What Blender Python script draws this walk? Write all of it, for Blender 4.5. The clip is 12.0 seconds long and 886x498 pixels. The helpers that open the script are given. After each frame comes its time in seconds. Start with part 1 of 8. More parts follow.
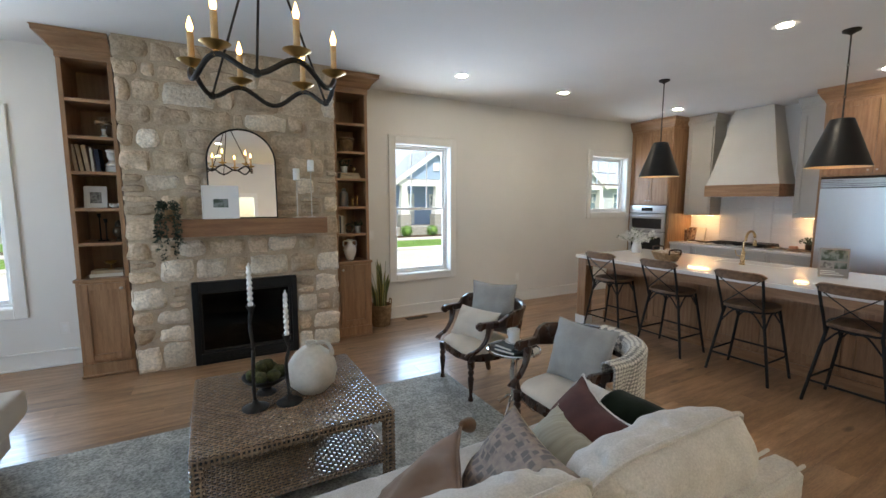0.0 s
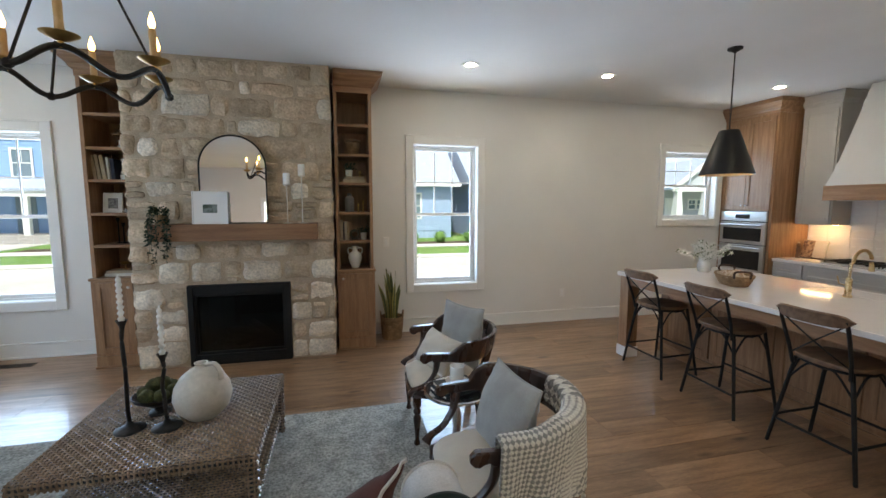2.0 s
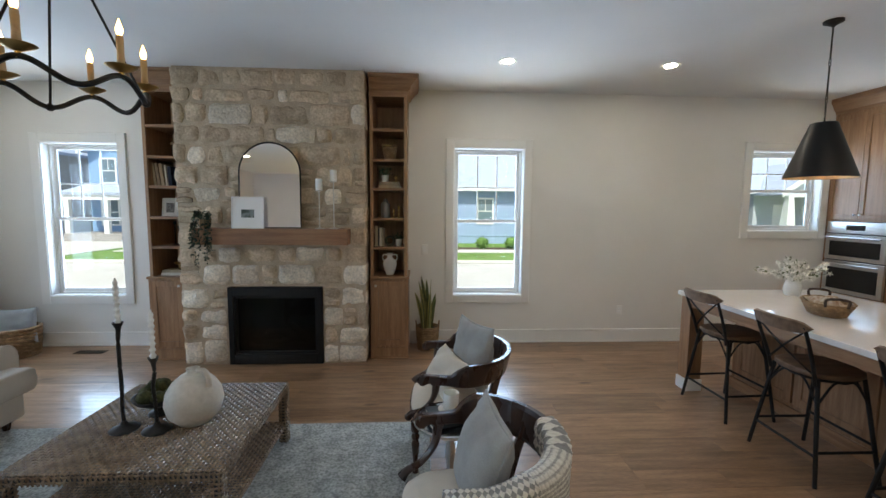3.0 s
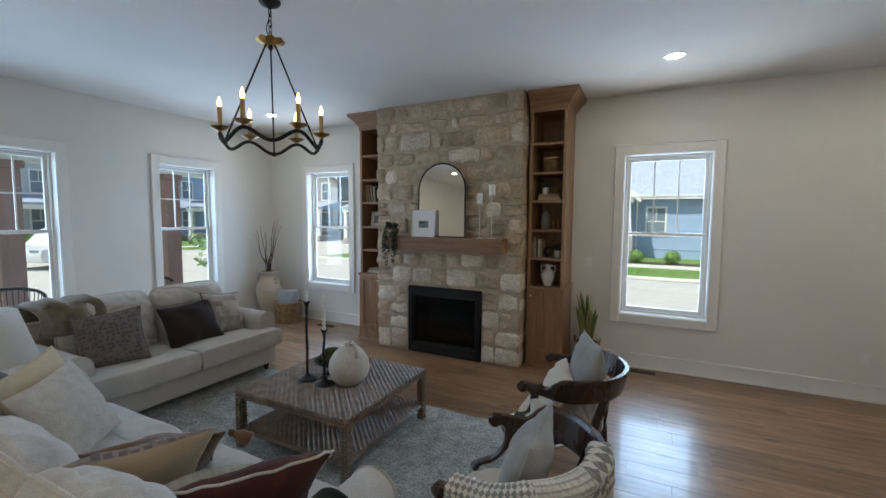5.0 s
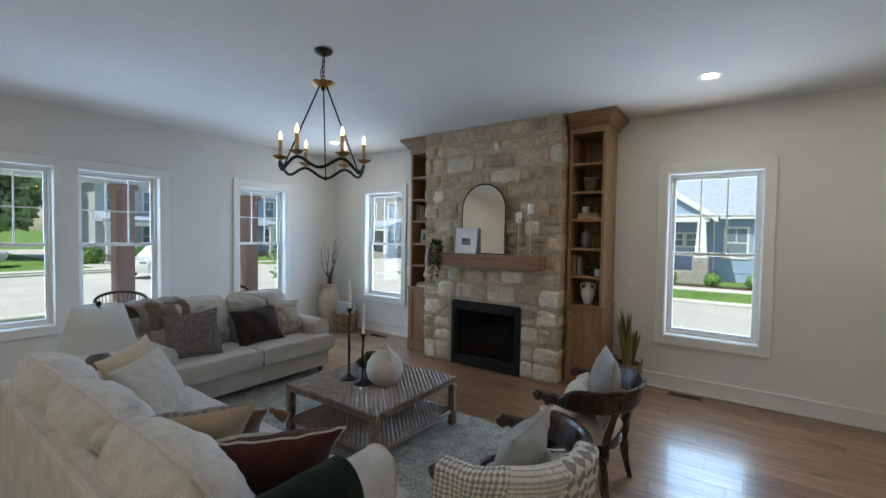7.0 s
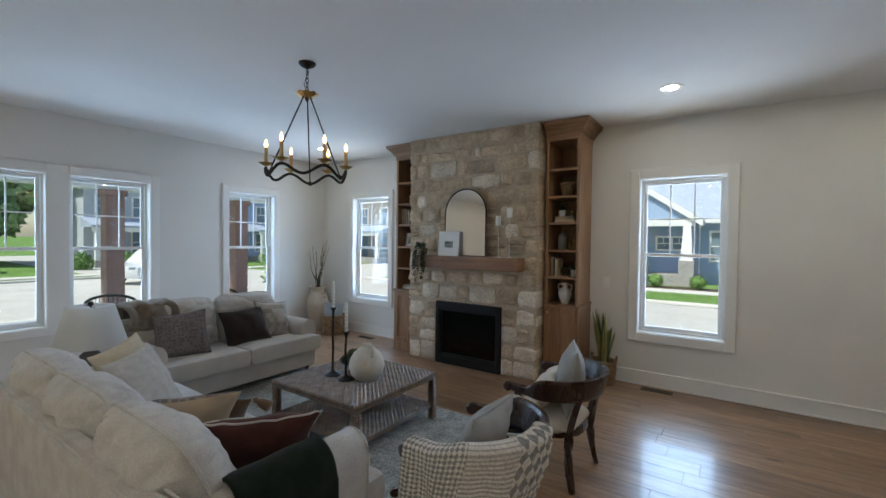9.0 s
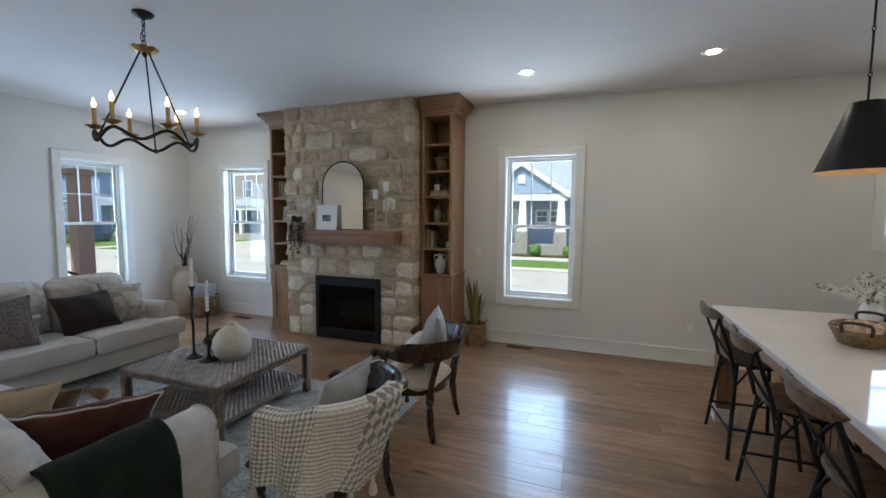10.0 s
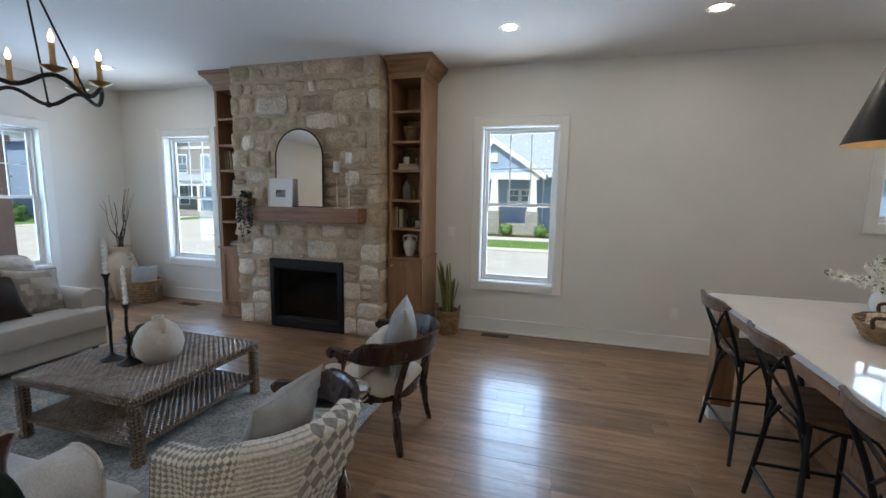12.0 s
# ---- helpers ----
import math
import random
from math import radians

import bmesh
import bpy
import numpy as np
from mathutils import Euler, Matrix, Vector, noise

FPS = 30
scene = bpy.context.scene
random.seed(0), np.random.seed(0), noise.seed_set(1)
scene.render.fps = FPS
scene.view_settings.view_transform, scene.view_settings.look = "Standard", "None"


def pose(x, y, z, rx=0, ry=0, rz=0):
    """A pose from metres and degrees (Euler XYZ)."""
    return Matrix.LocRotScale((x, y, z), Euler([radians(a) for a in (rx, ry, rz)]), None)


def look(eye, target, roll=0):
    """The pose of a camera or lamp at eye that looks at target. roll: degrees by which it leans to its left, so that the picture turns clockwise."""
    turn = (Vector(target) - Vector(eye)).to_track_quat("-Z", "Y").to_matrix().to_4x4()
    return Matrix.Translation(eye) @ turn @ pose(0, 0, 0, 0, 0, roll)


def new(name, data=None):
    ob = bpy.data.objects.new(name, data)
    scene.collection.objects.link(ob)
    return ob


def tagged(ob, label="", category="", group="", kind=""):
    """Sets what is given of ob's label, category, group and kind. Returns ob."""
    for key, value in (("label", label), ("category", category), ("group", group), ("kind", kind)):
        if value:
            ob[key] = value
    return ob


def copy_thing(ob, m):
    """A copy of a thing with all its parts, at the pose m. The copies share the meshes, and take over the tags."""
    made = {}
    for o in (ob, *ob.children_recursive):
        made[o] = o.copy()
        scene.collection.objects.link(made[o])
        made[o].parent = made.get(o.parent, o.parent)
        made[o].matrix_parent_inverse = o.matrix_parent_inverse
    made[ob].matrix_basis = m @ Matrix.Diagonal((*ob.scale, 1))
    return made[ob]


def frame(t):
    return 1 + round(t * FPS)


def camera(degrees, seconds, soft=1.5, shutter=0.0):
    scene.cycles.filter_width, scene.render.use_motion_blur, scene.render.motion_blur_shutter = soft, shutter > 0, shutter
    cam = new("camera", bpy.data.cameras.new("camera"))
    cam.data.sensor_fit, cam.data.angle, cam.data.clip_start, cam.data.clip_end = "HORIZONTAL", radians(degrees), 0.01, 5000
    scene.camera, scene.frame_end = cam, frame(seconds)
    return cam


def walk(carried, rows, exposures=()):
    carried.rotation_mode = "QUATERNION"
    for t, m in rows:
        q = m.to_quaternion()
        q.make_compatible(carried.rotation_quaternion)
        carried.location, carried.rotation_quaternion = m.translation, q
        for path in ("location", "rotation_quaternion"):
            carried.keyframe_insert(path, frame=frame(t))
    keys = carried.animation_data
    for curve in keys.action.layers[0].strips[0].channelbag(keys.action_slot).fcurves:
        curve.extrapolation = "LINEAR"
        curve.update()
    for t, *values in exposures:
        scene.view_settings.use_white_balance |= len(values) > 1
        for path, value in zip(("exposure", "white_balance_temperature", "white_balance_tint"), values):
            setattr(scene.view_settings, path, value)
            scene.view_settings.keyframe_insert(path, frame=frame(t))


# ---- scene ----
cam = camera(93.0, 12.0)
PATH = [
    (0, (0.201, 0.158, 1.625), (1.156, 1.901, 1.396), 0.1),
    (0.5, (0.511, 0.225, 1.588), (1.454, 1.974, 1.362), 0.0),
    (1, (0.861, 0.269, 1.604), (1.701, 2.07, 1.375), -0.0),
    (1.5, (1.187, 0.227, 1.627), (1.866, 2.095, 1.405), 0.1),
    (2, (1.485, 0.215, 1.647), (1.957, 2.147, 1.433), 0.1),
    (2.5, (1.759, 0.302, 1.634), (2.029, 2.273, 1.424), 0.3),
    (2.7, (1.861, 0.346, 1.645), (2.07, 2.325, 1.447), 0.4),
    (4.3, (2.409, 0.445, 1.708), (1.81, 2.346, 1.541), 0.4),
    (4.5, (2.49, 0.409, 1.693), (1.759, 2.263, 1.531), 0.4),
    (5, (2.692, 0.333, 1.687), (1.804, 2.118, 1.534), 0.4),
    (5.5, (2.896, 0.308, 1.7), (1.902, 2.037, 1.544), 0.4),
    (6, (3.026, 0.258, 1.695), (1.931, 1.925, 1.543), 0.5),
    (6.5, (3.06, 0.243, 1.686), (1.922, 1.884, 1.568), 0.8),
    (7, (3.062, 0.246, 1.672), (1.906, 1.877, 1.606), 0.9),
    (8.8, (3.246, 0.162, 1.632), (2.066, 1.777, 1.618), 0.6),
    (9, (3.269, 0.162, 1.647), (2.14, 1.813, 1.606), 0.7),
    (9.5, (3.376, 0.166, 1.656), (2.478, 1.95, 1.543), 0.6),
    (10, (3.523, 0.185, 1.637), (2.827, 2.053, 1.479), 0.4),
    (10.5, (3.631, 0.203, 1.624), (3.026, 2.097, 1.413), 0.4),
    (11, (3.626, 0.296, 1.617), (3.119, 2.216, 1.377), 0.7),
    (11.5, (3.472, 0.463, 1.636), (3.023, 2.395, 1.38), 1.1),
    (12, (3.361, 0.641, 1.613), (2.802, 2.544, 1.357), 1.0),
]
LIGHT = [(0, 0.52, 7150, 8), (2.5, 0.42, 6950, 7), (4.5, 0.12, 6700, 5), (6.5, 0.05, 6650, 5), (9, 0.05, 6600, 6), (10.5, 0.15, 6500, 7), (12, 0.15, 6500, 7)]
walk(cam, [(t, look(eye, target, roll)) for t, eye, target, roll in PATH], LIGHT)

# ---- world, sun, sky light in the openings, exposure ----
WEST, EAST, NORTH, SOUTH, HIGH, THICK = -3.12, 7.82, 5.49, -4.2, 3.045, 0.17
world = bpy.data.worlds.new("sky")
scene.world = world
world.use_nodes = True
wn = world.node_tree.nodes
sky = wn.new("ShaderNodeTexSky")
sky.sky_type, sky.sun_disc = "NISHITA", False
SUN_EL, SUN_AZ = radians(56), radians(200)
sky.sun_elevation, sky.sun_rotation = SUN_EL, SUN_AZ
world.node_tree.links.new(sky.outputs[0], wn["Background"].inputs[0])
wn["Background"].inputs[1].default_value = 0.14
sun = new("sun", bpy.data.lights.new("sun", "SUN"))
sun.data.energy, sun.data.angle, sun.data.color = 4.8, radians(0.5), (1.0, 0.96, 0.9)
sun.matrix_world = look((0, 0, 0), (-math.sin(SUN_AZ) * math.cos(SUN_EL), -math.cos(SUN_AZ) * math.cos(SUN_EL), -math.sin(SUN_EL)))


def daylight_lamp(eye, target, sx, sy, watts, colour=(0.74, 0.87, 1.0)):
    """An added area lamp that stands in for daylight through a window or door."""
    lamp = new("daylight_stand_in", bpy.data.lights.new("daylight_stand_in", "AREA"))
    lamp.data.shape, lamp.data.size, lamp.data.size_y = "RECTANGLE", sx, sy
    lamp.data.energy, lamp.data.color, lamp.data.spread = watts, colour, radians(140)
    lamp.matrix_world = look(eye, target)


DAY, BOUNCE = 36.0, 25.0
SKYBLUE = (0.46, 0.66, 1.0)
for x, z, h, k in ((2.81, 1.49, 1.68, 1.0), (-1.905, 1.49, 1.68, 1.0), (6.56, 1.91, 0.9, 0.34)):
    # added lamps: sky in each north opening, and light thrown up from the ground
    daylight_lamp((x, NORTH + 0.26, z), (x, 3.0, z), 0.80, h, DAY * k, SKYBLUE)
    daylight_lamp((x, 6.15, 0.0 if k == 1.0 else 0.75), (x, 3.2, 3.05), 1.2, 0.5, BOUNCE * min(1.0, k * 1.4), (1.0, 0.98, 0.95))
for y, w, k in ((4.037, 0.72, 0.9), (2.173, 0.76, 0.85), (1.139, 0.76, 0.85)):
    daylight_lamp((WEST - 0.26, y, 1.48), (-0.7, y, 1.48), w, 1.66, DAY * 0.8 * k, SKYBLUE)
# low lamps added outside the west windows to brighten the ceiling
for y, w, k in ((4.04, 1.2, 0.12), (1.66, 2.1, 0.2)):
    daylight_lamp((-3.82, y, 0.0), (-0.92, y, 3.05), w, 0.5, BOUNCE * k, (1.0, 0.98, 0.95))
# lamps added outside the unseen glazed doors in the wall behind
for x in (0.3, 4.6):
    daylight_lamp((x, -5.0, 3.0), (x, -2.5, 0.6), 2.2, 0.8, 400, (0.92, 0.96, 1.0))

# ---- materials ----
def mat(name, c1, c2=None, rough=0.5, metal=0.0, scale=6.0, bump=0.0, bscale=80.0, stretch=(1, 1, 1), spec=0.5, rand=0.0, lo=0.35, hi=0.65,
        sheen=0.0, shift=False, rvar=0.08, fine=0.0, fscale=120.0, dist=0.002, coat=0.0):
    """Two colours mixed by noise, a fine grain over it, bump of its own scale, and an even change from piece to piece."""
    m = bpy.data.materials.new(name)
    m.use_nodes = True
    n, l = m.node_tree.nodes, m.node_tree.links
    b = n["Principled BSDF"]
    b.inputs["Roughness"].default_value, b.inputs["Metallic"].default_value = rough, metal
    b.inputs["Specular IOR Level"].default_value = spec
    b.inputs["Coat Weight"].default_value = coat
    if sheen:
        b.inputs["Sheen Weight"].default_value, b.inputs["Sheen Roughness"].default_value = sheen, 0.5
    tc, mp = n.new("ShaderNodeTexCoord"), n.new("ShaderNodeMapping")
    mp.inputs["Scale"].default_value = stretch
    l.new(tc.outputs["Object"], mp.inputs["Vector"])
    info = n.new("ShaderNodeObjectInfo")
    if shift:
        k = n.new("ShaderNodeMath")
        k.operation = "MULTIPLY"
        k.inputs[1].default_value = 37.0
        l.new(info.outputs["Random"], k.inputs[0])
        l.new(k.outputs[0], mp.inputs["Location"])
    vec = mp.outputs["Vector"]
    big = n.new("ShaderNodeTexNoise")
    big.inputs["Scale"].default_value, big.inputs["Detail"].default_value = scale, 6
    l.new(vec, big.inputs["Vector"])
    ramp = n.new("ShaderNodeValToRGB")
    ramp.color_ramp.elements[0].position, ramp.color_ramp.elements[1].position = lo, hi
    c2 = c2 or tuple(v * 0.92 for v in c1)
    ramp.color_ramp.elements[0].color, ramp.color_ramp.elements[1].color = (*c1, 1), (*c2, 1)
    l.new(big.outputs["Fac"], ramp.inputs["Fac"])
    col = ramp.outputs["Color"]
    if fine:
        fn = n.new("ShaderNodeTexNoise")
        fn.inputs["Scale"].default_value, fn.inputs["Detail"].default_value = fscale, 3
        l.new(vec, fn.inputs["Vector"])
        mr = n.new("ShaderNodeMapRange")
        mr.inputs["From Min"].default_value, mr.inputs["From Max"].default_value = 0.3, 0.7
        mr.inputs["To Min"].default_value, mr.inputs["To Max"].default_value = 1 - fine, 1 + fine
        l.new(fn.outputs["Fac"], mr.inputs["Value"])
        hs = n.new("ShaderNodeHueSaturation")
        l.new(col, hs.inputs["Color"])
        l.new(mr.outputs["Result"], hs.inputs["Value"])
        col = hs.outputs["Color"]
    if rand:
        mr = n.new("ShaderNodeMapRange")
        mr.inputs["To Min"].default_value, mr.inputs["To Max"].default_value = 1 - rand, 1 + rand
        l.new(info.outputs["Random"], mr.inputs["Value"])
        hs = n.new("ShaderNodeHueSaturation")
        l.new(col, hs.inputs["Color"])
        l.new(mr.outputs["Result"], hs.inputs["Value"])
        col = hs.outputs["Color"]
    l.new(col, b.inputs["Base Color"])
    if rvar:
        mr = n.new("ShaderNodeMapRange")
        mr.inputs["To Min"].default_value, mr.inputs["To Max"].default_value = max(0.02, rough - rvar), min(1, rough + rvar)
        l.new(big.outputs["Fac"], mr.inputs["Value"])
        l.new(mr.outputs["Result"], b.inputs["Roughness"])
    if bump:
        bn, bp = n.new("ShaderNodeTexNoise"), n.new("ShaderNodeBump")
        bn.inputs["Scale"].default_value, bn.inputs["Detail"].default_value = bscale, 4
        l.new(vec, bn.inputs["Vector"])
        bp.inputs["Strength"].default_value, bp.inputs["Distance"].default_value = bump, dist
        l.new(bn.outputs["Fac"], bp.inputs["Height"])
        l.new(bp.outputs["Normal"], b.inputs["Normal"])
    return m


def glow(name, colour, strength):
    m = bpy.data.materials.new(name)
    m.use_nodes = True
    b = m.node_tree.nodes["Principled BSDF"]
    b.inputs["Base Color"].default_value = (*colour, 1)
    b.inputs["Emission Color"].default_value, b.inputs["Emission Strength"].default_value = (*colour, 1), strength
    return m


def clear(name, tint=(1, 1, 1), rough=0.0, thin=True):
    m = bpy.data.materials.new(name)
    m.use_nodes = True
    n, l = m.node_tree.nodes, m.node_tree.links
    if not thin:
        b = n["Principled BSDF"]
        b.inputs["Base Color"].default_value, b.inputs["Roughness"].default_value = (*tint, 1), rough
        b.inputs["Transmission Weight"].default_value, b.inputs["IOR"].default_value = 1.0, 1.3
        return m
    tr, gl, mx = n.new("ShaderNodeBsdfTransparent"), n.new("ShaderNodeBsdfGlossy"), n.new("ShaderNodeMixShader")
    tr.inputs["Color"].default_value, gl.inputs["Roughness"].default_value = (*tint, 1), rough
    mx.inputs[0].default_value = 0.035
    l.new(tr.outputs[0], mx.inputs[1])
    l.new(gl.outputs[0], mx.inputs[2])
    l.new(mx.outputs[0], n["Material Output"].inputs["Surface"])
    return m


PAINT = mat("wall_paint", (0.75, 0.735, 0.70), (0.72, 0.705, 0.67), 0.75, scale=1.5, bump=0.12, bscale=180, spec=0.3)
CEIL = mat("ceiling_paint", (0.78, 0.775, 0.76), (0.75, 0.745, 0.73), 0.85, scale=1.2, bump=0.1, bscale=160, spec=0.2)
TRIM = mat("white_trim_paint", (0.80, 0.79, 0.76), (0.77, 0.76, 0.73), 0.4, scale=3, bump=0.05, bscale=60)
VINYL = mat("white_window_vinyl", (0.82, 0.82, 0.81), (0.78, 0.78, 0.77), 0.35, scale=4)
FLOORW = mat("oak_floor", (0.36, 0.212, 0.118), (0.19, 0.105, 0.055), 0.31, scale=3.0, stretch=(0.9, 7, 7), bump=0.1, bscale=14, rand=0.22, shift=True,
             fine=0.2, fscale=26, rvar=0.06, lo=0.3, hi=0.7, spec=0.65, coat=0.22)
kn, kl = FLOORW.node_tree.nodes, FLOORW.node_tree.links
kb, kt, km, kv, kr, kx = (kn["Principled BSDF"], kn.new("ShaderNodeTexCoord"), kn.new("ShaderNodeMapping"), kn.new("ShaderNodeTexVoronoi"), kn.new("ShaderNodeValToRGB"), kn.new("ShaderNodeMixRGB"))
# small dark knots and cracks, another set on each plank
ki, kk = kn.new("ShaderNodeObjectInfo"), kn.new("ShaderNodeMath")
kk.operation, kk.inputs[1].default_value = "MULTIPLY", 53.0
kl.new(ki.outputs["Random"], kk.inputs[0])
kl.new(kk.outputs[0], km.inputs["Location"])
km.inputs["Scale"].default_value = (1.3, 4.2, 4.2)
kl.new(kt.outputs["Object"], km.inputs["Vector"])
kl.new(km.outputs[0], kv.inputs["Vector"])
kv.inputs["Scale"].default_value = 1.1
kr.color_ramp.elements[0].position, kr.color_ramp.elements[0].color = 0.035, (0.28, 0.24, 0.22, 1)
kr.color_ramp.elements[1].position, kr.color_ramp.elements[1].color = 0.13, (1, 1, 1, 1)
kl.new(kv.outputs["Distance"], kr.inputs["Fac"])
kx.blend_type, kx.inputs[0].default_value = "MULTIPLY", 1.0
kl.new(kb.inputs["Base Color"].links[0].from_socket, kx.inputs[1])
kl.new(kr.outputs[0], kx.inputs[2])
kl.new(kx.outputs[0], kb.inputs["Base Color"])
SUBFLOOR = mat("floor_joint", (0.05, 0.03, 0.018), None, 0.8)
OAK = mat("oak_cabinet_wood", (0.34, 0.19, 0.10), (0.24, 0.125, 0.06), 0.42, scale=3.5, stretch=(9, 9, 0.7), bump=0.12, bscale=20, fine=0.12, fscale=30, rand=0.06)
OAKH = mat("oak_wood_level_grain", (0.34, 0.19, 0.10), (0.24, 0.125, 0.06), 0.42, scale=3.5, stretch=(0.7, 9, 9), bump=0.12, bscale=20, fine=0.12, fscale=30, rand=0.06)
OAKY = mat("oak_wood_long_grain", (0.34, 0.19, 0.10), (0.24, 0.125, 0.06), 0.42, scale=3.5, stretch=(9, 0.7, 9), bump=0.12, bscale=20, fine=0.12, fscale=30, rand=0.06)
MANTEL = mat("mantel_wood", (0.30, 0.155, 0.08), (0.21, 0.10, 0.05), 0.5, scale=3, stretch=(0.6, 8, 8), bump=0.2, bscale=18, fine=0.14, fscale=26)
STONE = mat("limestone", (0.59, 0.465, 0.335), (0.44, 0.34, 0.24), 0.9, scale=7, bump=0.8, bscale=38, rand=0.22, shift=True, fine=0.2, fscale=45, dist=0.012, spec=0.2)
STONEW = mat("pale_limestone", (0.76, 0.67, 0.545), (0.62, 0.53, 0.42), 0.9, scale=6, bump=0.9, bscale=38, rand=0.15, shift=True, fine=0.2, fscale=45, dist=0.012, spec=0.2)
MORTAR = mat("mortar", (0.54, 0.435, 0.32), (0.44, 0.35, 0.255), 0.95, scale=12, bump=0.8, bscale=70, fine=0.15, dist=0.006, spec=0.1)
BLACK = mat("black_powder_coat", (0.006, 0.006, 0.006), (0.010, 0.0095, 0.009), 0.55, scale=30, bump=0.1, spec=0.3)
IRON = mat("blackened_iron", (0.018, 0.016, 0.014), (0.035, 0.03, 0.025), 0.5, metal=0.6, scale=25, bump=0.35, bscale=45, dist=0.004)
BRASS = mat("aged_brass", (0.62, 0.40, 0.15), (0.40, 0.24, 0.08), 0.32, metal=1.0, scale=18, bump=0.1)
CHROME = mat("polished_chrome", (0.75, 0.75, 0.76), (0.65, 0.65, 0.66), 0.1, metal=1.0, rvar=0.03)
STEEL = mat("brushed_steel", (0.58, 0.57, 0.56), (0.53, 0.52, 0.51), 0.3, metal=1.0, scale=2, stretch=(0.6, 0.6, 0.15), rvar=0.02)
NICKEL = mat("satin_nickel", (0.55, 0.5, 0.44), (0.45, 0.4, 0.34), 0.3, metal=1.0)
DARKGLASS = mat("dark_glass", (0.006, 0.006, 0.007), (0.008, 0.008, 0.009), 0.06, rvar=0.01)
FIREBLACK = mat("matt_black_firebox", (0.008, 0.008, 0.008), (0.014, 0.013, 0.012), 0.7, scale=14, bump=0.2)
LOGS = mat("charred_log", (0.10, 0.07, 0.05), (0.03, 0.022, 0.018), 0.9, scale=12, bump=0.8, bscale=30, dist=0.01)
LINEN = mat("natural_linen", (0.61, 0.585, 0.55), (0.51, 0.485, 0.45), 0.95, scale=9, bump=0.6, bscale=260, sheen=0.2, fine=0.12, fscale=160, spec=0.1)
LINENG = mat("grey_beige_linen", (0.55, 0.51, 0.46), (0.49, 0.45, 0.405), 0.95, scale=5, bump=0.45, bscale=420, sheen=0.2, fine=0.08, fscale=350, spec=0.1)
CREAM = mat("cream_fabric", (0.64, 0.57, 0.47), (0.58, 0.51, 0.42), 0.95, scale=6, bump=0.4, bscale=400, sheen=0.15, fine=0.06, fscale=300, spec=0.1)
SAGE = mat("sage_grey_velvet", (0.37, 0.36, 0.335), (0.30, 0.29, 0.27), 0.9, scale=7, bump=0.4, bscale=260, sheen=0.1, fine=0.08, fscale=200, spec=0.1)
BLUEGREY = mat("blue_grey_linen", (0.33, 0.34, 0.34), (0.27, 0.28, 0.285), 0.9, scale=7, bump=0.3, bscale=300, sheen=0.3, fine=0.08, fscale=250, spec=0.1)
PLUM = mat("dark_plum_fabric", (0.10, 0.04, 0.033), (0.07, 0.028, 0.024), 0.9, scale=8, bump=0.35, bscale=300, sheen=0.06, fine=0.1, fscale=250, spec=0.1)
CHOCO = mat("dark_brown_velvet", (0.035, 0.022, 0.018), (0.022, 0.014, 0.012), 0.85, scale=8, bump=0.3, bscale=260, sheen=0.35, spec=0.1)
BROWN = mat("tan_brown_fabric", (0.20, 0.115, 0.07), (0.15, 0.085, 0.05), 0.9, scale=7, bump=0.35, bscale=300, sheen=0.25, fine=0.1, fscale=260, spec=0.1)
GREEN = mat("dark_green_knit", (0.014, 0.022, 0.015), (0.008, 0.013, 0.009), 0.95, scale=10, stretch=(1, 1, 1), bump=0.7, bscale=160, sheen=0.08, spec=0.05)
THROWB = mat("taupe_knit", (0.20, 0.16, 0.115), (0.14, 0.108, 0.075), 0.95, scale=20, bump=0.8, bscale=140, sheen=0.3, dist=0.004, spec=0.05)
RUG = mat("grey_green_wool", (0.45, 0.46, 0.435), (0.31, 0.32, 0.30), 0.98, scale=9, bump=1.0, bscale=80, fine=0.4, fscale=62, dist=0.006, spec=0.05)
MAHOG = mat("dark_mahogany", (0.052, 0.024, 0.015), (0.027, 0.012, 0.008), 0.28, scale=5, stretch=(3, 3, 1), bump=0.06, bscale=40, spec=0.6)
RATTAN = mat("grey_brown_rattan", (0.25, 0.165, 0.10), (0.15, 0.098, 0.06), 0.23, scale=14, bump=0.2, bscale=150, fine=0.12, fscale=60, spec=0.9, coat=0.7)
# near-black core: the shade in the weave's gaps is put into its colour
RATTANGAP = mat("shaded_rattan_core", (0.016, 0.012, 0.009), (0.011, 0.008, 0.006), 0.7, scale=30)
CERAMIC = mat("rough_white_ceramic", (0.66, 0.62, 0.55), (0.54, 0.50, 0.43), 0.8, scale=6, bump=0.5, bscale=28, fine=0.06, fscale=40, dist=0.006, spec=0.3)
WHITEG = mat("white_glazed_ceramic", (0.78, 0.77, 0.74), (0.74, 0.73, 0.70), 0.25, scale=5)
WAX = mat("white_wax", (0.82, 0.80, 0.76), (0.78, 0.76, 0.71), 0.5, scale=10, spec=0.4)
CANDLE = mat("ivory_candle_sleeve", (0.66, 0.45, 0.22), (0.54, 0.34, 0.15), 0.6, scale=20, bump=0.2)
QUARTZ = mat("white_quartz", (0.78, 0.75, 0.725), (0.74, 0.71, 0.685), 0.06, scale=3, rvar=0.03, fine=0.02, fscale=60)
GREIGE = mat("greige_cabinet_paint", (0.47, 0.435, 0.385), (0.44, 0.41, 0.36), 0.4, scale=3, bump=0.04)
GREYCAB = mat("grey_cabinet_paint", (0.48, 0.47, 0.455), (0.45, 0.44, 0.425), 0.4, scale=3, bump=0.04)
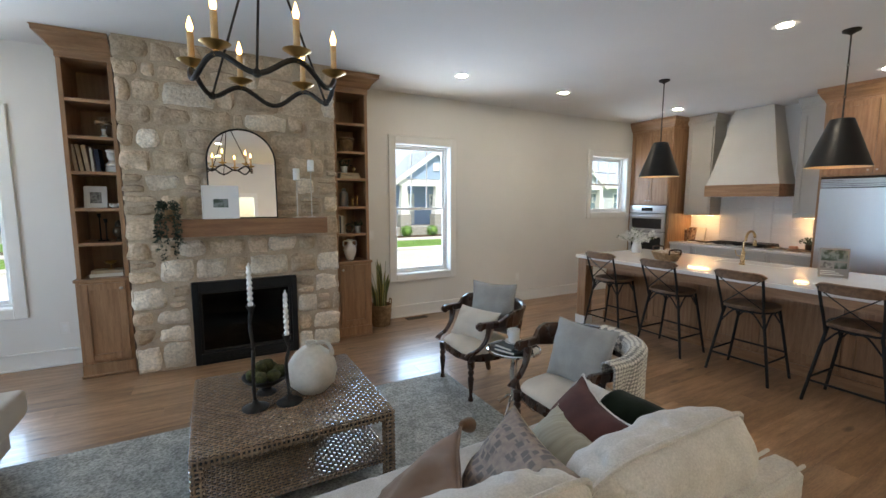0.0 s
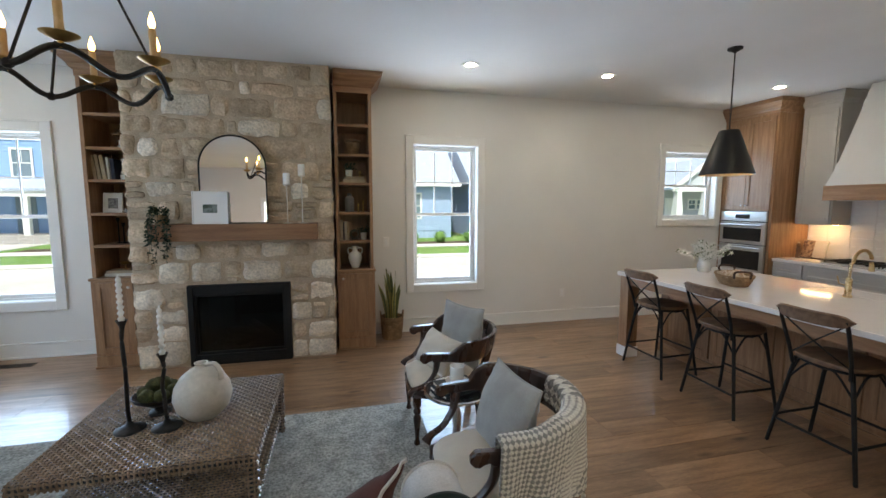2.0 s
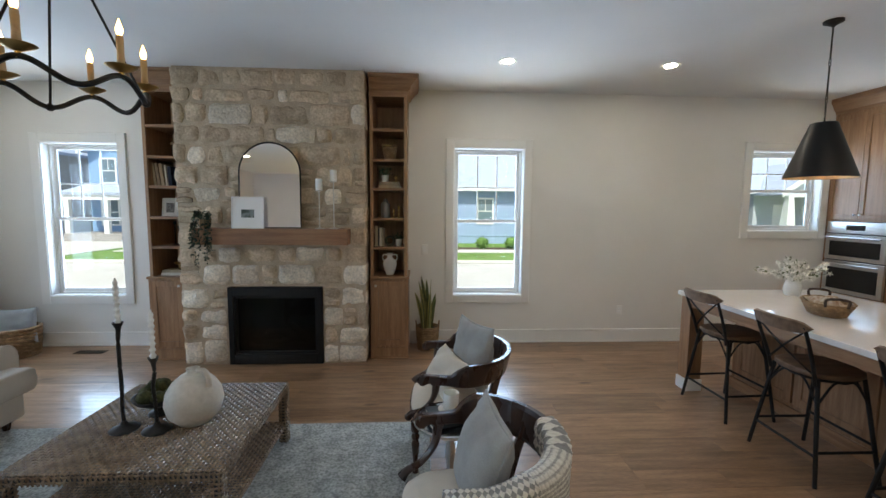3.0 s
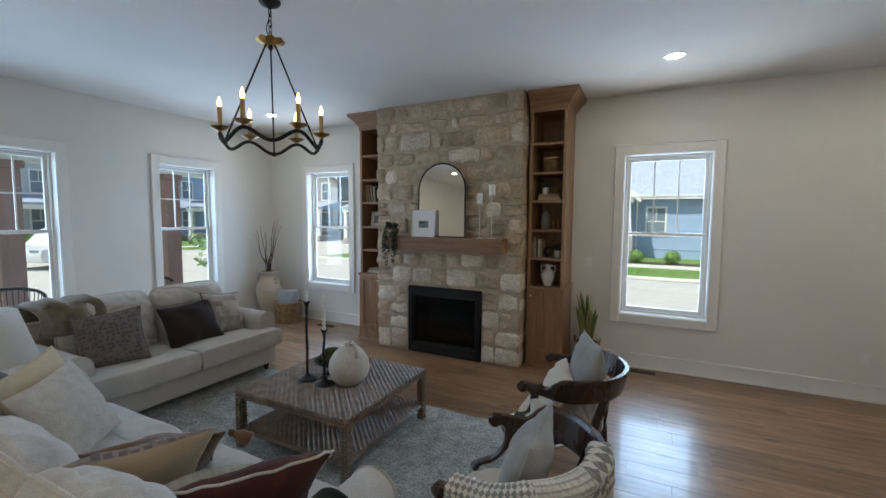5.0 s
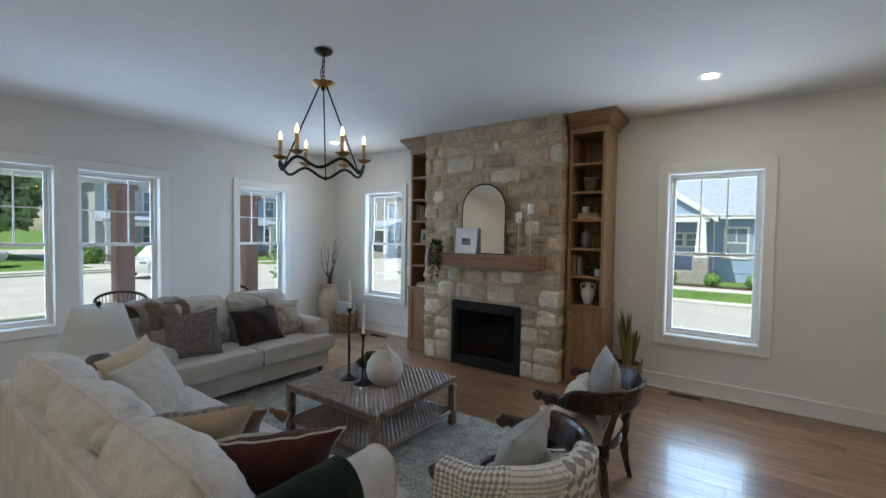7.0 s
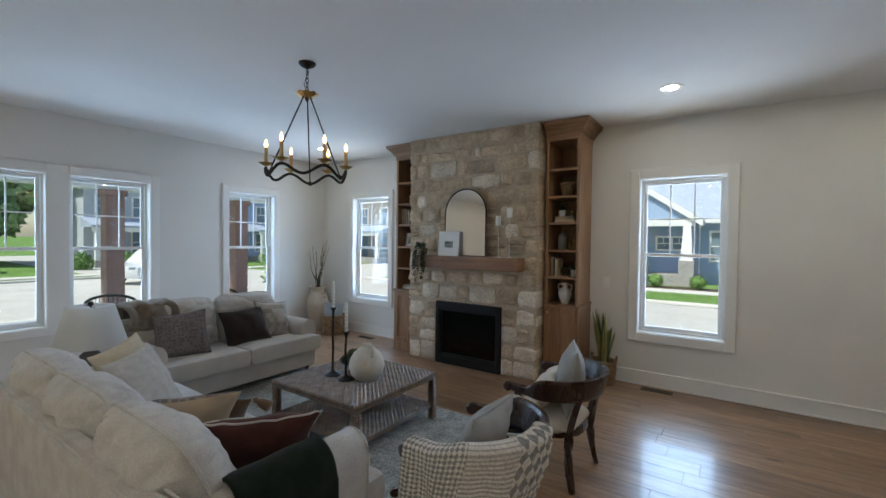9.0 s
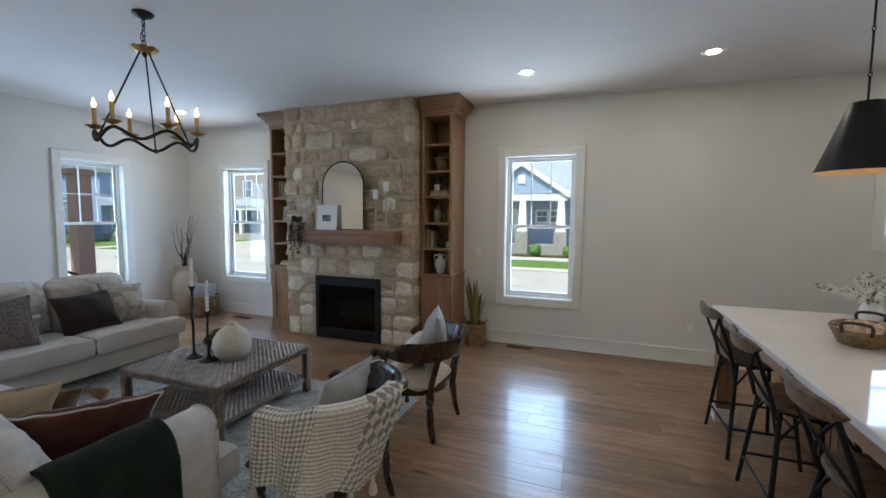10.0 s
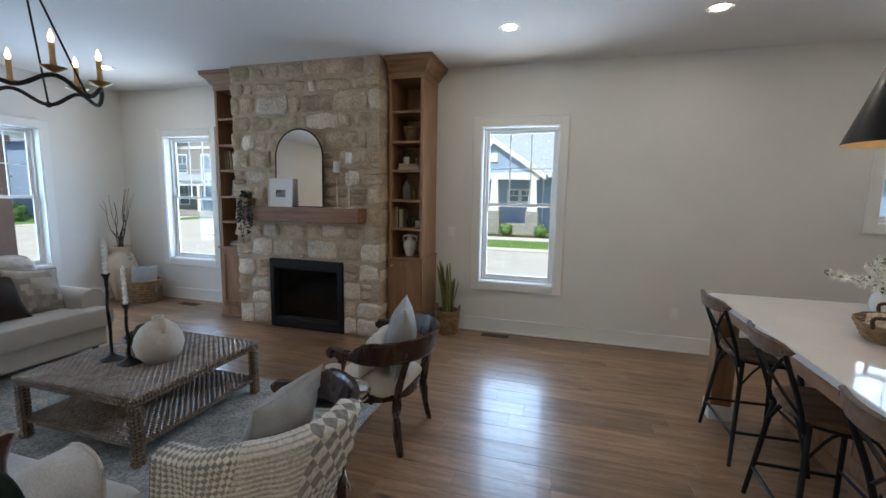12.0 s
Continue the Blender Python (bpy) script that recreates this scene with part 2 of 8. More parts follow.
HOODP = mat("hood_plaster_paint", (0.60, 0.56, 0.50), (0.565, 0.53, 0.475), 0.7, scale=2, bump=0.15, bscale=90)
TILE = mat("white_backsplash_tile", (0.74, 0.71, 0.68), (0.70, 0.67, 0.64), 0.25, scale=4, rand=0.03)
WALNUT = mat("brown_seat_wood", (0.17, 0.10, 0.055), (0.10, 0.055, 0.03), 0.5, scale=4, stretch=(1, 6, 6), bump=0.15, bscale=24, fine=0.12, fscale=40)
PENDANT = mat("black_enamel", (0.006, 0.006, 0.006), (0.008, 0.008, 0.008), 0.42, scale=10, spec=0.3)
PENDIN = mat("gilt_shade_lining", (0.80, 0.62, 0.38), (0.74, 0.55, 0.32), 0.5, scale=10)
BASKET = mat("woven_seagrass", (0.30, 0.19, 0.10), (0.19, 0.115, 0.055), 0.85, scale=18, bump=0.7, bscale=90, fine=0.25, fscale=70, dist=0.004)
LEAF = mat("trailing_leaf", (0.035, 0.06, 0.025), (0.02, 0.038, 0.018), 0.55, scale=12, rand=0.2)
LEAFL = mat("snake_plant_leaf", (0.05, 0.085, 0.03), (0.12, 0.15, 0.06), 0.4, scale=14, stretch=(1, 1, 2.5), lo=0.42, hi=0.55)
LEAFY = mat("yellow_leaf_edge", (0.33, 0.30, 0.10), (0.27, 0.26, 0.09), 0.45)
MOSS = mat("moss", (0.075, 0.075, 0.022), (0.035, 0.038, 0.012), 0.95, scale=30, bump=0.9, bscale=120, fine=0.3, fscale=90, dist=0.006)
TWIG = mat("brown_twig", (0.075, 0.045, 0.03), (0.045, 0.027, 0.018), 0.85, scale=30)
PAPER = mat("book_paper", (0.66, 0.61, 0.52), (0.60, 0.55, 0.46), 0.9, scale=20, stretch=(1, 1, 12))
MIRROR = mat("mirror_silver", (0.92, 0.93, 0.93), (0.92, 0.93, 0.93), 0.015, metal=1.0, rvar=0.0)
GLASS = clear("window_glass", (0.96, 0.98, 0.98))
JAR = clear("jar_glass", (0.95, 0.97, 0.97))
SHADE = mat("white_lamp_linen", (0.80, 0.785, 0.75), (0.77, 0.755, 0.72), 0.9, scale=8, bump=0.3, bscale=380, spec=0.1)
# thin shade cloth lets half of the daylight behind it through
sn, sl = SHADE.node_tree.nodes, SHADE.node_tree.links
strans, smix = sn.new("ShaderNodeBsdfTranslucent"), sn.new("ShaderNodeMixShader")
strans.inputs["Color"].default_value, smix.inputs[0].default_value = (0.86, 0.86, 0.84, 1), 0.5
sl.new(sn["Principled BSDF"].outputs[0], smix.inputs[1])
sl.new(strans.outputs[0], smix.inputs[2])
sl.new(smix.outputs[0], sn["Material Output"].inputs["Surface"])
LAMPB = mat("taupe_ceramic_lamp", (0.16, 0.135, 0.115), (0.12, 0.10, 0.085), 0.6, scale=10, bump=0.2, bscale=50)
FLAME = glow("candle_bulb", (1.0, 0.50, 0.16), 11.0)
CANLIGHT = glow("recessed_led", (1.0, 0.91, 0.78), 190.0)
STRIP = glow("under_cabinet_led", (1.0, 0.62, 0.30), 24.0)

# ---- building helpers ----
def part(name, bm, material, parent=None, label="", smooth=False):
    """Links a bmesh as one mesh object, under a thing or a part where one is given."""
    me = bpy.data.meshes.new(name)
    bmesh.ops.recalc_face_normals(bm, faces=bm.faces)
    if smooth:
        for f in bm.faces:
            f.smooth = True
    bm.to_mesh(me)
    bm.free()
    for m in material if isinstance(material, (list, tuple)) else [material]:
        me.materials.append(m)
    if smooth:
        me.set_sharp_from_angle(angle=radians(42))
    ob = new(name, me)
    ob.parent = parent
    if label:
        tagged(ob, label)
    return ob


def thing(name, label, category, at=None, group="", kind=""):
    ob = tagged(new(name), label, category, group, kind)
    ob.empty_display_size = 0.1
    if at is not None:
        ob.matrix_basis = at
    return ob


def box(bm, lo, hi, bevel=0.0, m=None, seg=1):
    """A box between two corners, with bevelled edges."""
    size = [max(1e-4, h - l) for l, h in zip(lo, hi)]
    mid = [(h + l) / 2 for l, h in zip(lo, hi)]
    mat4 = Matrix.Translation(mid) @ Matrix.Diagonal((*size, 1))
    if m is not None:
        mat4 = m @ mat4
    made = bmesh.ops.create_cube(bm, size=1.0, matrix=mat4)["verts"]
    if bevel:
        edges = list({e for v in made for e in v.link_edges})
        bmesh.ops.bevel(bm, geom=edges, offset=min(bevel, min(size) * 0.45), segments=seg, affect="EDGES", profile=0.5)
    return bm


def boxes(*rows, bevel=0.0, m=None):
    bm = bmesh.new()
    for lo, hi in rows:
        box(bm, lo, hi, bevel, m)
    return bm


def lathe(bm, profile, seg=24, m=None, closed=True):
    """Turns a profile of (radius, height) round the z axis."""
    m = m or Matrix()
    rings = []
    for r, z in profile:
        rings.append([bm.verts.new(m @ Vector((r * math.cos(a), r * math.sin(a), z))) for a in (2 * math.pi * i / seg for i in range(seg))])
    for a, b in zip(rings, rings[1:]):
        for i in range(seg):
            bm.faces.new((a[i], a[(i + 1) % seg], b[(i + 1) % seg], b[i]))
    if closed:
        bm.faces.new(rings[0])
        bm.faces.new(rings[-1])
    return bm


def tube(bm, pts, r, seg=8, m=None, flat=1.0, up=(0, 0, 1), loop=False):
    """Sweeps a round or flattened section along points; r: one radius or one for each point."""
    pts = [Vector(p) for p in pts]
    n = len(pts)
    rings = []
    for i, p in enumerate(pts):
        if loop:
            d = pts[(i + 1) % n] - pts[i - 1]
        else:
            d = pts[min(i + 1, n - 1)] - pts[max(i - 1, 0)]
        d.normalize()
        side = d.cross(Vector(up))
        if side.length < 1e-3:
            side = d.cross(Vector((1, 0, 0)))
        side.normalize()
        top = side.cross(d).normalized()
        rad = r[i] if isinstance(r, (list, tuple)) else r
        ring = []
        for k in range(seg):
            a = 2 * math.pi * (k + 0.5) / seg
            q = p + side * rad * math.cos(a) + top * rad * flat * math.sin(a)
            ring.append(bm.verts.new(m @ q if m is not None else q))
        rings.append(ring)
    pairs = list(zip(rings, rings[1:])) + ([(rings[-1], rings[0])] if loop else [])
    for a, b in pairs:
        for k in range(seg):
            bm.faces.new((a[k], a[(k + 1) % seg], b[(k + 1) % seg], b[k]))
    if not loop:
        bm.faces.new(rings[0])
        bm.faces.new(rings[-1])
    return bm


def curve(points, n=10):
    """A smooth line through a few points."""
    p = [Vector(q) for q in points]
    p = [2 * p[0] - p[1]] + p + [2 * p[-1] - p[-2]]
    out = []
    for i in range(1, len(p) - 2):
        for k in range(n):
            t = k / n
            out.append(0.5 * (2 * p[i] + (p[i + 1] - p[i - 1]) * t + (2 * p[i - 1] - 5 * p[i] + 4 * p[i + 1] - p[i + 2]) * t * t
                              + (3 * p[i] - p[i - 1] - 3 * p[i + 1] + p[i + 2]) * t ** 3))
    return out + [p[-2]]


def pad(bm, sx, sy, sz, m, p=2.4, q=0.5, pinch=0.06, n=14, rumple=0.0, seed=0, sag=0.0, soft=0.0, pucker=0.0):
    """A stuffed pad: two bulging faces that meet in a seam. High p and low q make it boxy."""
    rnd = Vector((seed * 3.1, seed * 1.7, seed * 2.3))
    grid = {}
    for side in (1, -1):
        for i in range(n + 1):
            for j in range(n + 1):
                u, v = math.sin((i / n - 0.5) * math.pi), math.sin((j / n - 0.5) * math.pi)
                edge = i in (0, n) or j in (0, n)
                if edge and side < 0:
                    grid[side, i, j] = grid[1, i, j]
                    continue
                f = max(0.0, (1 - abs(u) ** p) * (1 - abs(v) ** p)) ** q
                x = u * sx / 2 * (1 - pinch * (1 - v * v))
                y = v * sy / 2 * (1 - pinch * (1 - u * u))
                if soft and (u or v):
                    k = max(abs(u), abs(v)) / (abs(u) ** soft + abs(v) ** soft) ** (1 / soft)
                    x, y = x * k, y * k
                z = side * sz / 2 * f
                w = Vector((x, y, z))
                if rumple:
                    k = noise.noise(w * 7 + rnd) + 0.4 * noise.noise(w * 17 + rnd)
                    k -= 7 * max(0.0, 0.13 - abs(noise.noise(Vector((w.x * 3.5, w.y * 8, w.z * 4)) + rnd)))
                    w.z += side * rumple * k * min(1, f * 2)
                    w.x += rumple * 0.5 * noise.noise(w * 5 - rnd)
                if pucker:
                    near = max(0.0, max(abs(u), abs(v)) - 0.45) / 0.55 * min(1.0, f * 1.6)
                    along = x if abs(v) > abs(u) else y
                    w.z -= side * pucker * near * abs(noise.noise(Vector((along * 16, side * 3.0, max(abs(u), abs(v)) * 1.5)) + rnd)) * 2.2
                if sag:
                    w.z -= sag * (1 - u * u) * (1 - v * v)
                grid[side, i, j] = bm.verts.new(m @ w)
    for side in (1, -1):
        for i in range(n):
            for j in range(n):
                f = [grid[side, i, j], grid[side, i + 1, j], grid[side, i + 1, j + 1], grid[side, i, j + 1]]
                bm.faces.new(f if side > 0 else f[::-1])
    return bm


def seam(sx, sy, m, pinch=0.06, n=10, soft=0.0):
    """The line round a pad's seam, for its piping."""
    out = []
    for a, b, ax in ((-1, 1, 0), (-1, 1, 1), (1, -1, 2), (1, -1, 3)):
        for i in range(n):
            s = math.sin((i / n - 0.5) * math.pi)
            u, v = ((s, -1), (1, s), (-s, 1), (-1, -s))[ax]
            k = max(abs(u), abs(v)) / (abs(u) ** soft + abs(v) ** soft) ** (1 / soft) if soft else 1.0
            out.append(m @ Vector((u * k * sx / 2 * (1 - pinch * (1 - v * v)), v * k * sy / 2 * (1 - pinch * (1 - u * u)), 0)))
    return out


def extrude(bm, outline, lo, hi, axis="y", m=None, bevel=0.0):
    """A closed outline in two axes, drawn out along the third."""
    def spot(a, b, c):
        v = {"y": (a, c, b), "x": (c, a, b), "z": (a, b, c)}[axis]
        return m @ Vector(v) if m is not None else Vector(v)
    r0 = [bm.verts.new(spot(a, b, lo)) for a, b in outline]
    r1 = [bm.verts.new(spot(a, b, hi)) for a, b in outline]
    k = len(outline)
    caps = [bm.faces.new(r0), bm.faces.new(r1)]
    for i in range(k):
        bm.faces.new((r0[i], r0[(i + 1) % k], r1[(i + 1) % k], r1[i]))
    if bevel:
        bmesh.ops.bevel(bm, geom=[e for f in caps for e in f.edges], offset=bevel, segments=2, affect="EDGES", profile=0.5)
    return bm


# ---- the room: walls, ceiling, floor ----


def pierced(name, along, a0, a1, face, back, holes, z0=-0.05, z1=HIGH + 0.2):
    """A wall along x or y, with openings that go through it."""
    bm = bmesh.new()
    cuts_a = sorted({a0, a1, *(h[0] for h in holes), *(h[1] for h in holes)})
    for p, q in zip(cuts_a, cuts_a[1:]):
        mid = (p + q) / 2
        inside = [h for h in holes if h[0] < mid < h[1]]
        spans, z = [], z0
        for h in sorted(inside, key=lambda h: h[2]):
            spans.append((z, h[2]))
            z = h[3]
        spans.append((z, z1))
        for s, e in spans:
            if e - s > 0.001:
                lo, hi = min(face, back), max(face, back)
                if along == "x":
                    box(bm, (p, lo, s), (q, hi, e))
                else:
                    box(bm, (lo, p, s), (hi, q, e))
    bmesh.ops.remove_doubles(bm, verts=bm.verts, dist=0.0005)
    return tagged(part(name, bm, PAINT), "warm white painted plaster wall", "wall", kind="structure")


W_LEFT, W_MID, W_KIT = (-2.335, -1.475, 0.60, 2.38), (2.381, 3.241, 0.60, 2.39), (6.09, 7.03, 1.41, 2.41)
W_SIDE, W_P2, W_P1 = (3.64, 4.434, 0.60, 2.365), (1.752, 2.594, 0.60, 2.365), (0.718, 1.56, 0.60, 2.365)
pierced("wall_north", "x", WEST - THICK, EAST + THICK, NORTH, NORTH + THICK, [W_LEFT, W_MID, W_KIT])
pierced("wall_west", "y", SOUTH, NORTH, WEST, WEST - THICK, [W_SIDE, W_P2, W_P1])
pierced("wall_east", "y", SOUTH, NORTH, EAST, EAST + THICK, [])
D_A, D_B = (-0.8, 1.4, 0.02, 2.2), (3.5, 5.7, 0.02, 2.2)
pierced("wall_south", "x", WEST - THICK, EAST + THICK, SOUTH, SOUTH - THICK, [D_A, D_B])
tagged(part("ceiling", boxes(((WEST, SOUTH, HIGH), (EAST, NORTH, HIGH + 0.15))), CEIL), "flat white painted ceiling", "ceiling", kind="structure")
floor = tagged(part("floor", boxes(((WEST, SOUTH, -0.2), (EAST, NORTH, -0.016))), SUBFLOOR), "brown oak plank floor with a satin finish", "floor", kind="structure")


def skirting(name, lo, hi):
    """A flat board with a small moulding on its top and a shoe at the floor."""
    bm = bmesh.new()
    (x0, y0), (x1, y1), z = lo[:2], hi[:2], 0.165
    box(bm, (x0, y0, 0.0), (x1, y1, z - 0.02), 0.003)
    nx, ny = (0.006, 0) if abs(x1 - x0) < 0.1 else (0, 0.006)
    box(bm, (x0 - nx * (x0 > 5), y0 - ny * (y0 > 0), z - 0.02), (x1 + nx * (x0 < 0), y1 + ny * (y0 < 0), z), 0.004)
    box(bm, (x0 - 2 * nx * (x0 > 5), y0 - 2 * ny * (y0 > 0), 0), (x1 + 2 * nx * (x0 < 0), y1 + 2 * ny * (y0 < 0), 0.02), 0.004)
    tagged(part(name, bm, TRIM), "white painted skirting board", "baseboard", kind="structure")


skirting("baseboard_north", (1.885, NORTH - 0.018), (7.13, NORTH))
skirting("baseboard_north_corner", (WEST, NORTH - 0.018), (-0.875, NORTH))
skirting("baseboard_west", (WEST, SOUTH), (WEST + 0.018, NORTH - 0.02))


def window(name, width, height, m, label, casing=(1, 1, 1, 1)):
    """A double-hung window: casing, jamb, frame, two sashes, six lights above and one below. Local x runs along the wall, y outwards."""
    w = tagged(new(name), label, "window", kind="structure")
    w.matrix_basis = m
    h2, c, t = width / 2, 0.092, 0.026
    bm = bmesh.new()
    left, right = -h2 - c * casing[0], h2 + c * casing[1]
    if casing[0]:
        box(bm, (-h2 - c, -t, -c), (-h2 + 0.004, 0, height + c), 0.004)
    if casing[1]:
        box(bm, (h2 - 0.004, -t, -c), (h2 + c, 0, height + c), 0.004)
    box(bm, (-h2 + 0.004, -t, height - 0.004), (h2 - 0.004, 0, height + c), 0.004)
    box(bm, (-h2 + 0.004, -t, -c), (h2 - 0.004, 0, 0.004), 0.004)
    box(bm, (left - 0.006, -t - 0.006, height + c), (right + 0.006, 0, height + c + 0.014), 0.003)
    part("window_casing", bm, TRIM, w)
    d = 0.105
    part("window_jamb", boxes(((-h2, -0.012, 0.012), (-h2 + 0.012, d, height - 0.012)), ((h2 - 0.012, -0.012, 0.012), (h2, d, height - 0.012)),
                              ((-h2, -0.012, height - 0.012), (h2, d, height)), bevel=0.002), TRIM, w)
    part("window_sill", boxes(((-h2, -0.014, 0), (h2, d, 0.012)), bevel=0.002), TRIM, w)
    f = 0.034
    part("window_frame", boxes(((-h2, d - 0.01, 0), (-h2 + f, d + 0.06, height)), ((h2 - f, d - 0.01, 0), (h2, d + 0.06, height)),
                               ((-h2 + f, d - 0.01, height - f), (h2 - f, d + 0.06, height)), ((-h2 + f, d - 0.01, 0), (h2 - f, d + 0.06, f)), bevel=0.003), VINYL, w)
    s, mid, wi = 0.036, height * 0.507, h2 - f
    for key, z0, z1, y0 in (("lower_sash", f, mid + 0.02, d + 0.002), ("upper_sash", mid - 0.02, height - f, d + 0.03)):
        bm = boxes(((-wi, y0, z0), (-wi + s, y0 + 0.026, z1)), ((wi - s, y0, z0), (wi, y0 + 0.026, z1)),
                   ((-wi + s, y0, z0), (wi - s, y0 + 0.026, z0 + s + 0.004)), ((-wi + s, y0, z1 - s), (wi - s, y0 + 0.026, z1)), bevel=0.004)
        sash = part(key, bm, VINYL, w)
        if key == "upper_sash":
            gw, zm = (2 * (wi - s)) / 3, (z0 + z1) / 2
            bm = boxes(*[((x - 0.008, y0 + 0.006, z0 + s), (x + 0.008, y0 + 0.02, z1 - s)) for x in (-gw / 2, gw / 2)], bevel=0.002)
            for k in range(3):
                x = -wi + s + gw * k
                box(bm, (x + 0.008, y0 + 0.006, zm - 0.008), (x + gw - 0.008, y0 + 0.02, zm + 0.008), 0.002)
            part("muntin", bm, VINYL, sash)
        else:
            part("sash_lock", boxes(((-0.03, y0 - 0.012, z1 - 0.012), (0.03, y0, z1 + 0.006)), bevel=0.004), VINYL, sash)
        pane = part("pane", boxes(((-wi + s, y0 + 0.012, z0 + s), (wi - s, y0 + 0.014, z1 - s))), GLASS, sash)
        pane.visible_shadow = False
    return w


def north(o):
    return Matrix.Translation(((o[0] + o[1]) / 2, NORTH, o[2]))


def west(o):
    return Matrix.Translation((WEST, (o[0] + o[1]) / 2, o[2])) @ Matrix.Rotation(radians(90), 4, "Z")


WIN = "white double-hung window with six upper panes"
for k, o in enumerate((W_LEFT, W_MID, W_KIT)):
    window(f"window_{k + 1}", o[1] - o[0], o[3] - o[2], north(o), WIN if k < 2 else "small white double-hung kitchen window")
window("window_4", W_SIDE[1] - W_SIDE[0], W_SIDE[3] - W_SIDE[2], west(W_SIDE), WIN)
window("window_5", W_P2[1] - W_P2[0], W_P2[3] - W_P2[2], west(W_P2), WIN + ", one of a joined pair", (0, 1, 1, 1))
window("window_6", W_P1[1] - W_P1[0], W_P1[3] - W_P1[2], west(W_P1), WIN + ", one of a joined pair", (1, 0, 1, 1))
tagged(part("trim_mullion", boxes(((WEST, 1.558, 0.51), (WEST + 0.02, 1.754, 2.455)), bevel=0.003), TRIM), "flat white board between two windows", "trim", kind="structure")
# glazed doors behind, unseen, added as openings for light
for k, o in enumerate((D_A, D_B)):
    d = tagged(new(f"door_{k + 1}"), "white framed glass patio door, unseen, added to let light in", "door", kind="structure")
    mid = (o[0] + o[1]) / 2
    bm = bmesh.new()
    for x in (o[0], mid - 0.05, o[1] - 0.1):
        box(bm, (x, SOUTH - 0.1, 0.02), (x + 0.1, SOUTH - 0.05, 2.2), 0.004)
    for z in (0.02, 2.08):
        box(bm, (o[0] + 0.1, SOUTH - 0.1, z), (mid - 0.05, SOUTH - 0.05, z + 0.12), 0.004)
        box(bm, (mid + 0.05, SOUTH - 0.1, z), (o[1] - 0.1, SOUTH - 0.05, z + 0.12), 0.004)
    part("door_frame", bm, VINYL, d)
    for x0, x1 in ((o[0] + 0.1, mid - 0.05), (mid + 0.05, o[1] - 0.1)):
        part("pane", boxes(((x0, SOUTH - 0.076, 0.14), (x1, SOUTH - 0.074, 2.08))), GLASS, d).visible_shadow = False

# ---- the chimney breast ----
SX0, SX1, SFACE = -0.497, 1.427, 4.812
FX0, FX1, FZ = -0.018, 0.962, 0.834
chimney = thing("stone_fireplace", "floor-to-ceiling fireplace of tan and grey limestone", "fireplace")
for lo, hi in (((SX0 + 0.02, SFACE + 0.014, 0), (FX0, NORTH - 0.002, HIGH - 0.002)), ((FX1, SFACE + 0.014, 0), (SX1 - 0.02, NORTH - 0.002, HIGH - 0.002)),
               ((FX0, SFACE + 0.014, FZ), (FX1, NORTH - 0.002, HIGH - 0.002)), ((FX0, SFACE + 0.5, 0), (FX1, NORTH - 0.002, FZ))):
    part("mortar_backing", boxes((lo, hi)), MORTAR, chimney)


def stone(x0, x1, z0, z1, rnd, deep):
    """One rough-faced stone: an uneven outline and a bulging, pitted face."""
    bm = bmesh.new()
    w, h = x1 - x0, z1 - z0
    nu, nv = max(5, int(w / 0.028)), max(5, int(h / 0.028))
    proud = rnd.uniform(-0.003, 0.022)
    off = Vector((rnd.uniform(-50, 50), rnd.uniform(-50, 50), rnd.uniform(-50, 50)))
    tilt_x, tilt_z = rnd.uniform(-0.02, 0.02), rnd.uniform(-0.02, 0.02)
    cut = [rnd.uniform(0.0, 0.014) for _ in range(4)]
    rows = []
    for j in range(nv + 1):
        row = []
        for i in range(nu + 1):
            u, v = i / nu * 2 - 1, j / nv * 2 - 1
            x, z = x0 + w * (u + 1) / 2, z0 + h * (v + 1) / 2
            k = (1 if u < 0 else 0) + (2 if v < 0 else 0)
            corner = (abs(u) * abs(v)) ** 4 * cut[k] * 1.3
            p = Vector((x, 0, z)) * 9 + off
            x += noise.noise(p) * 0.02 - math.copysign(corner, u)
            z += noise.noise(p + Vector((7, 3, 1))) * 0.02 - math.copysign(corner, v)
            rim = max(abs(u), abs(v)) ** 10
            rough = noise.noise(Vector((x, 0, z)) * 10 + off) * 0.014 + noise.noise(Vector((x, 0, z)) * 24 + off) * 0.011 + noise.noise(Vector((x, 0, z)) * 50 + off) * 0.005
            y = SFACE - proud + rim * 0.022 - rough * (1 - rim * 0.6) + tilt_x * u * 0.5 + tilt_z * v * 0.5
            row.append(bm.verts.new((x, y, z)))
        rows.append(row)
    for j in range(nv):
        for i in range(nu):
            bm.faces.new((rows[j][i], rows[j][i + 1], rows[j + 1][i + 1], rows[j + 1][i]))
    rim = rows[0] + [r[-1] for r in rows[1:]] + rows[-1][-2::-1] + [r[0] for r in rows[-2:0:-1]]
    back = [bm.verts.new((v.co.x, SFACE + (deep if abs(v.co.x - (SX0 if deep > 0.1 and x0 < 0.5 else SX1)) < 0.05 else 0.06), v.co.z)) for v in rim]
    for a in range(len(rim)):
        b = (a + 1) % len(rim)
        bm.faces.new((rim[a], rim[b], back[b], back[a]))
    return bm


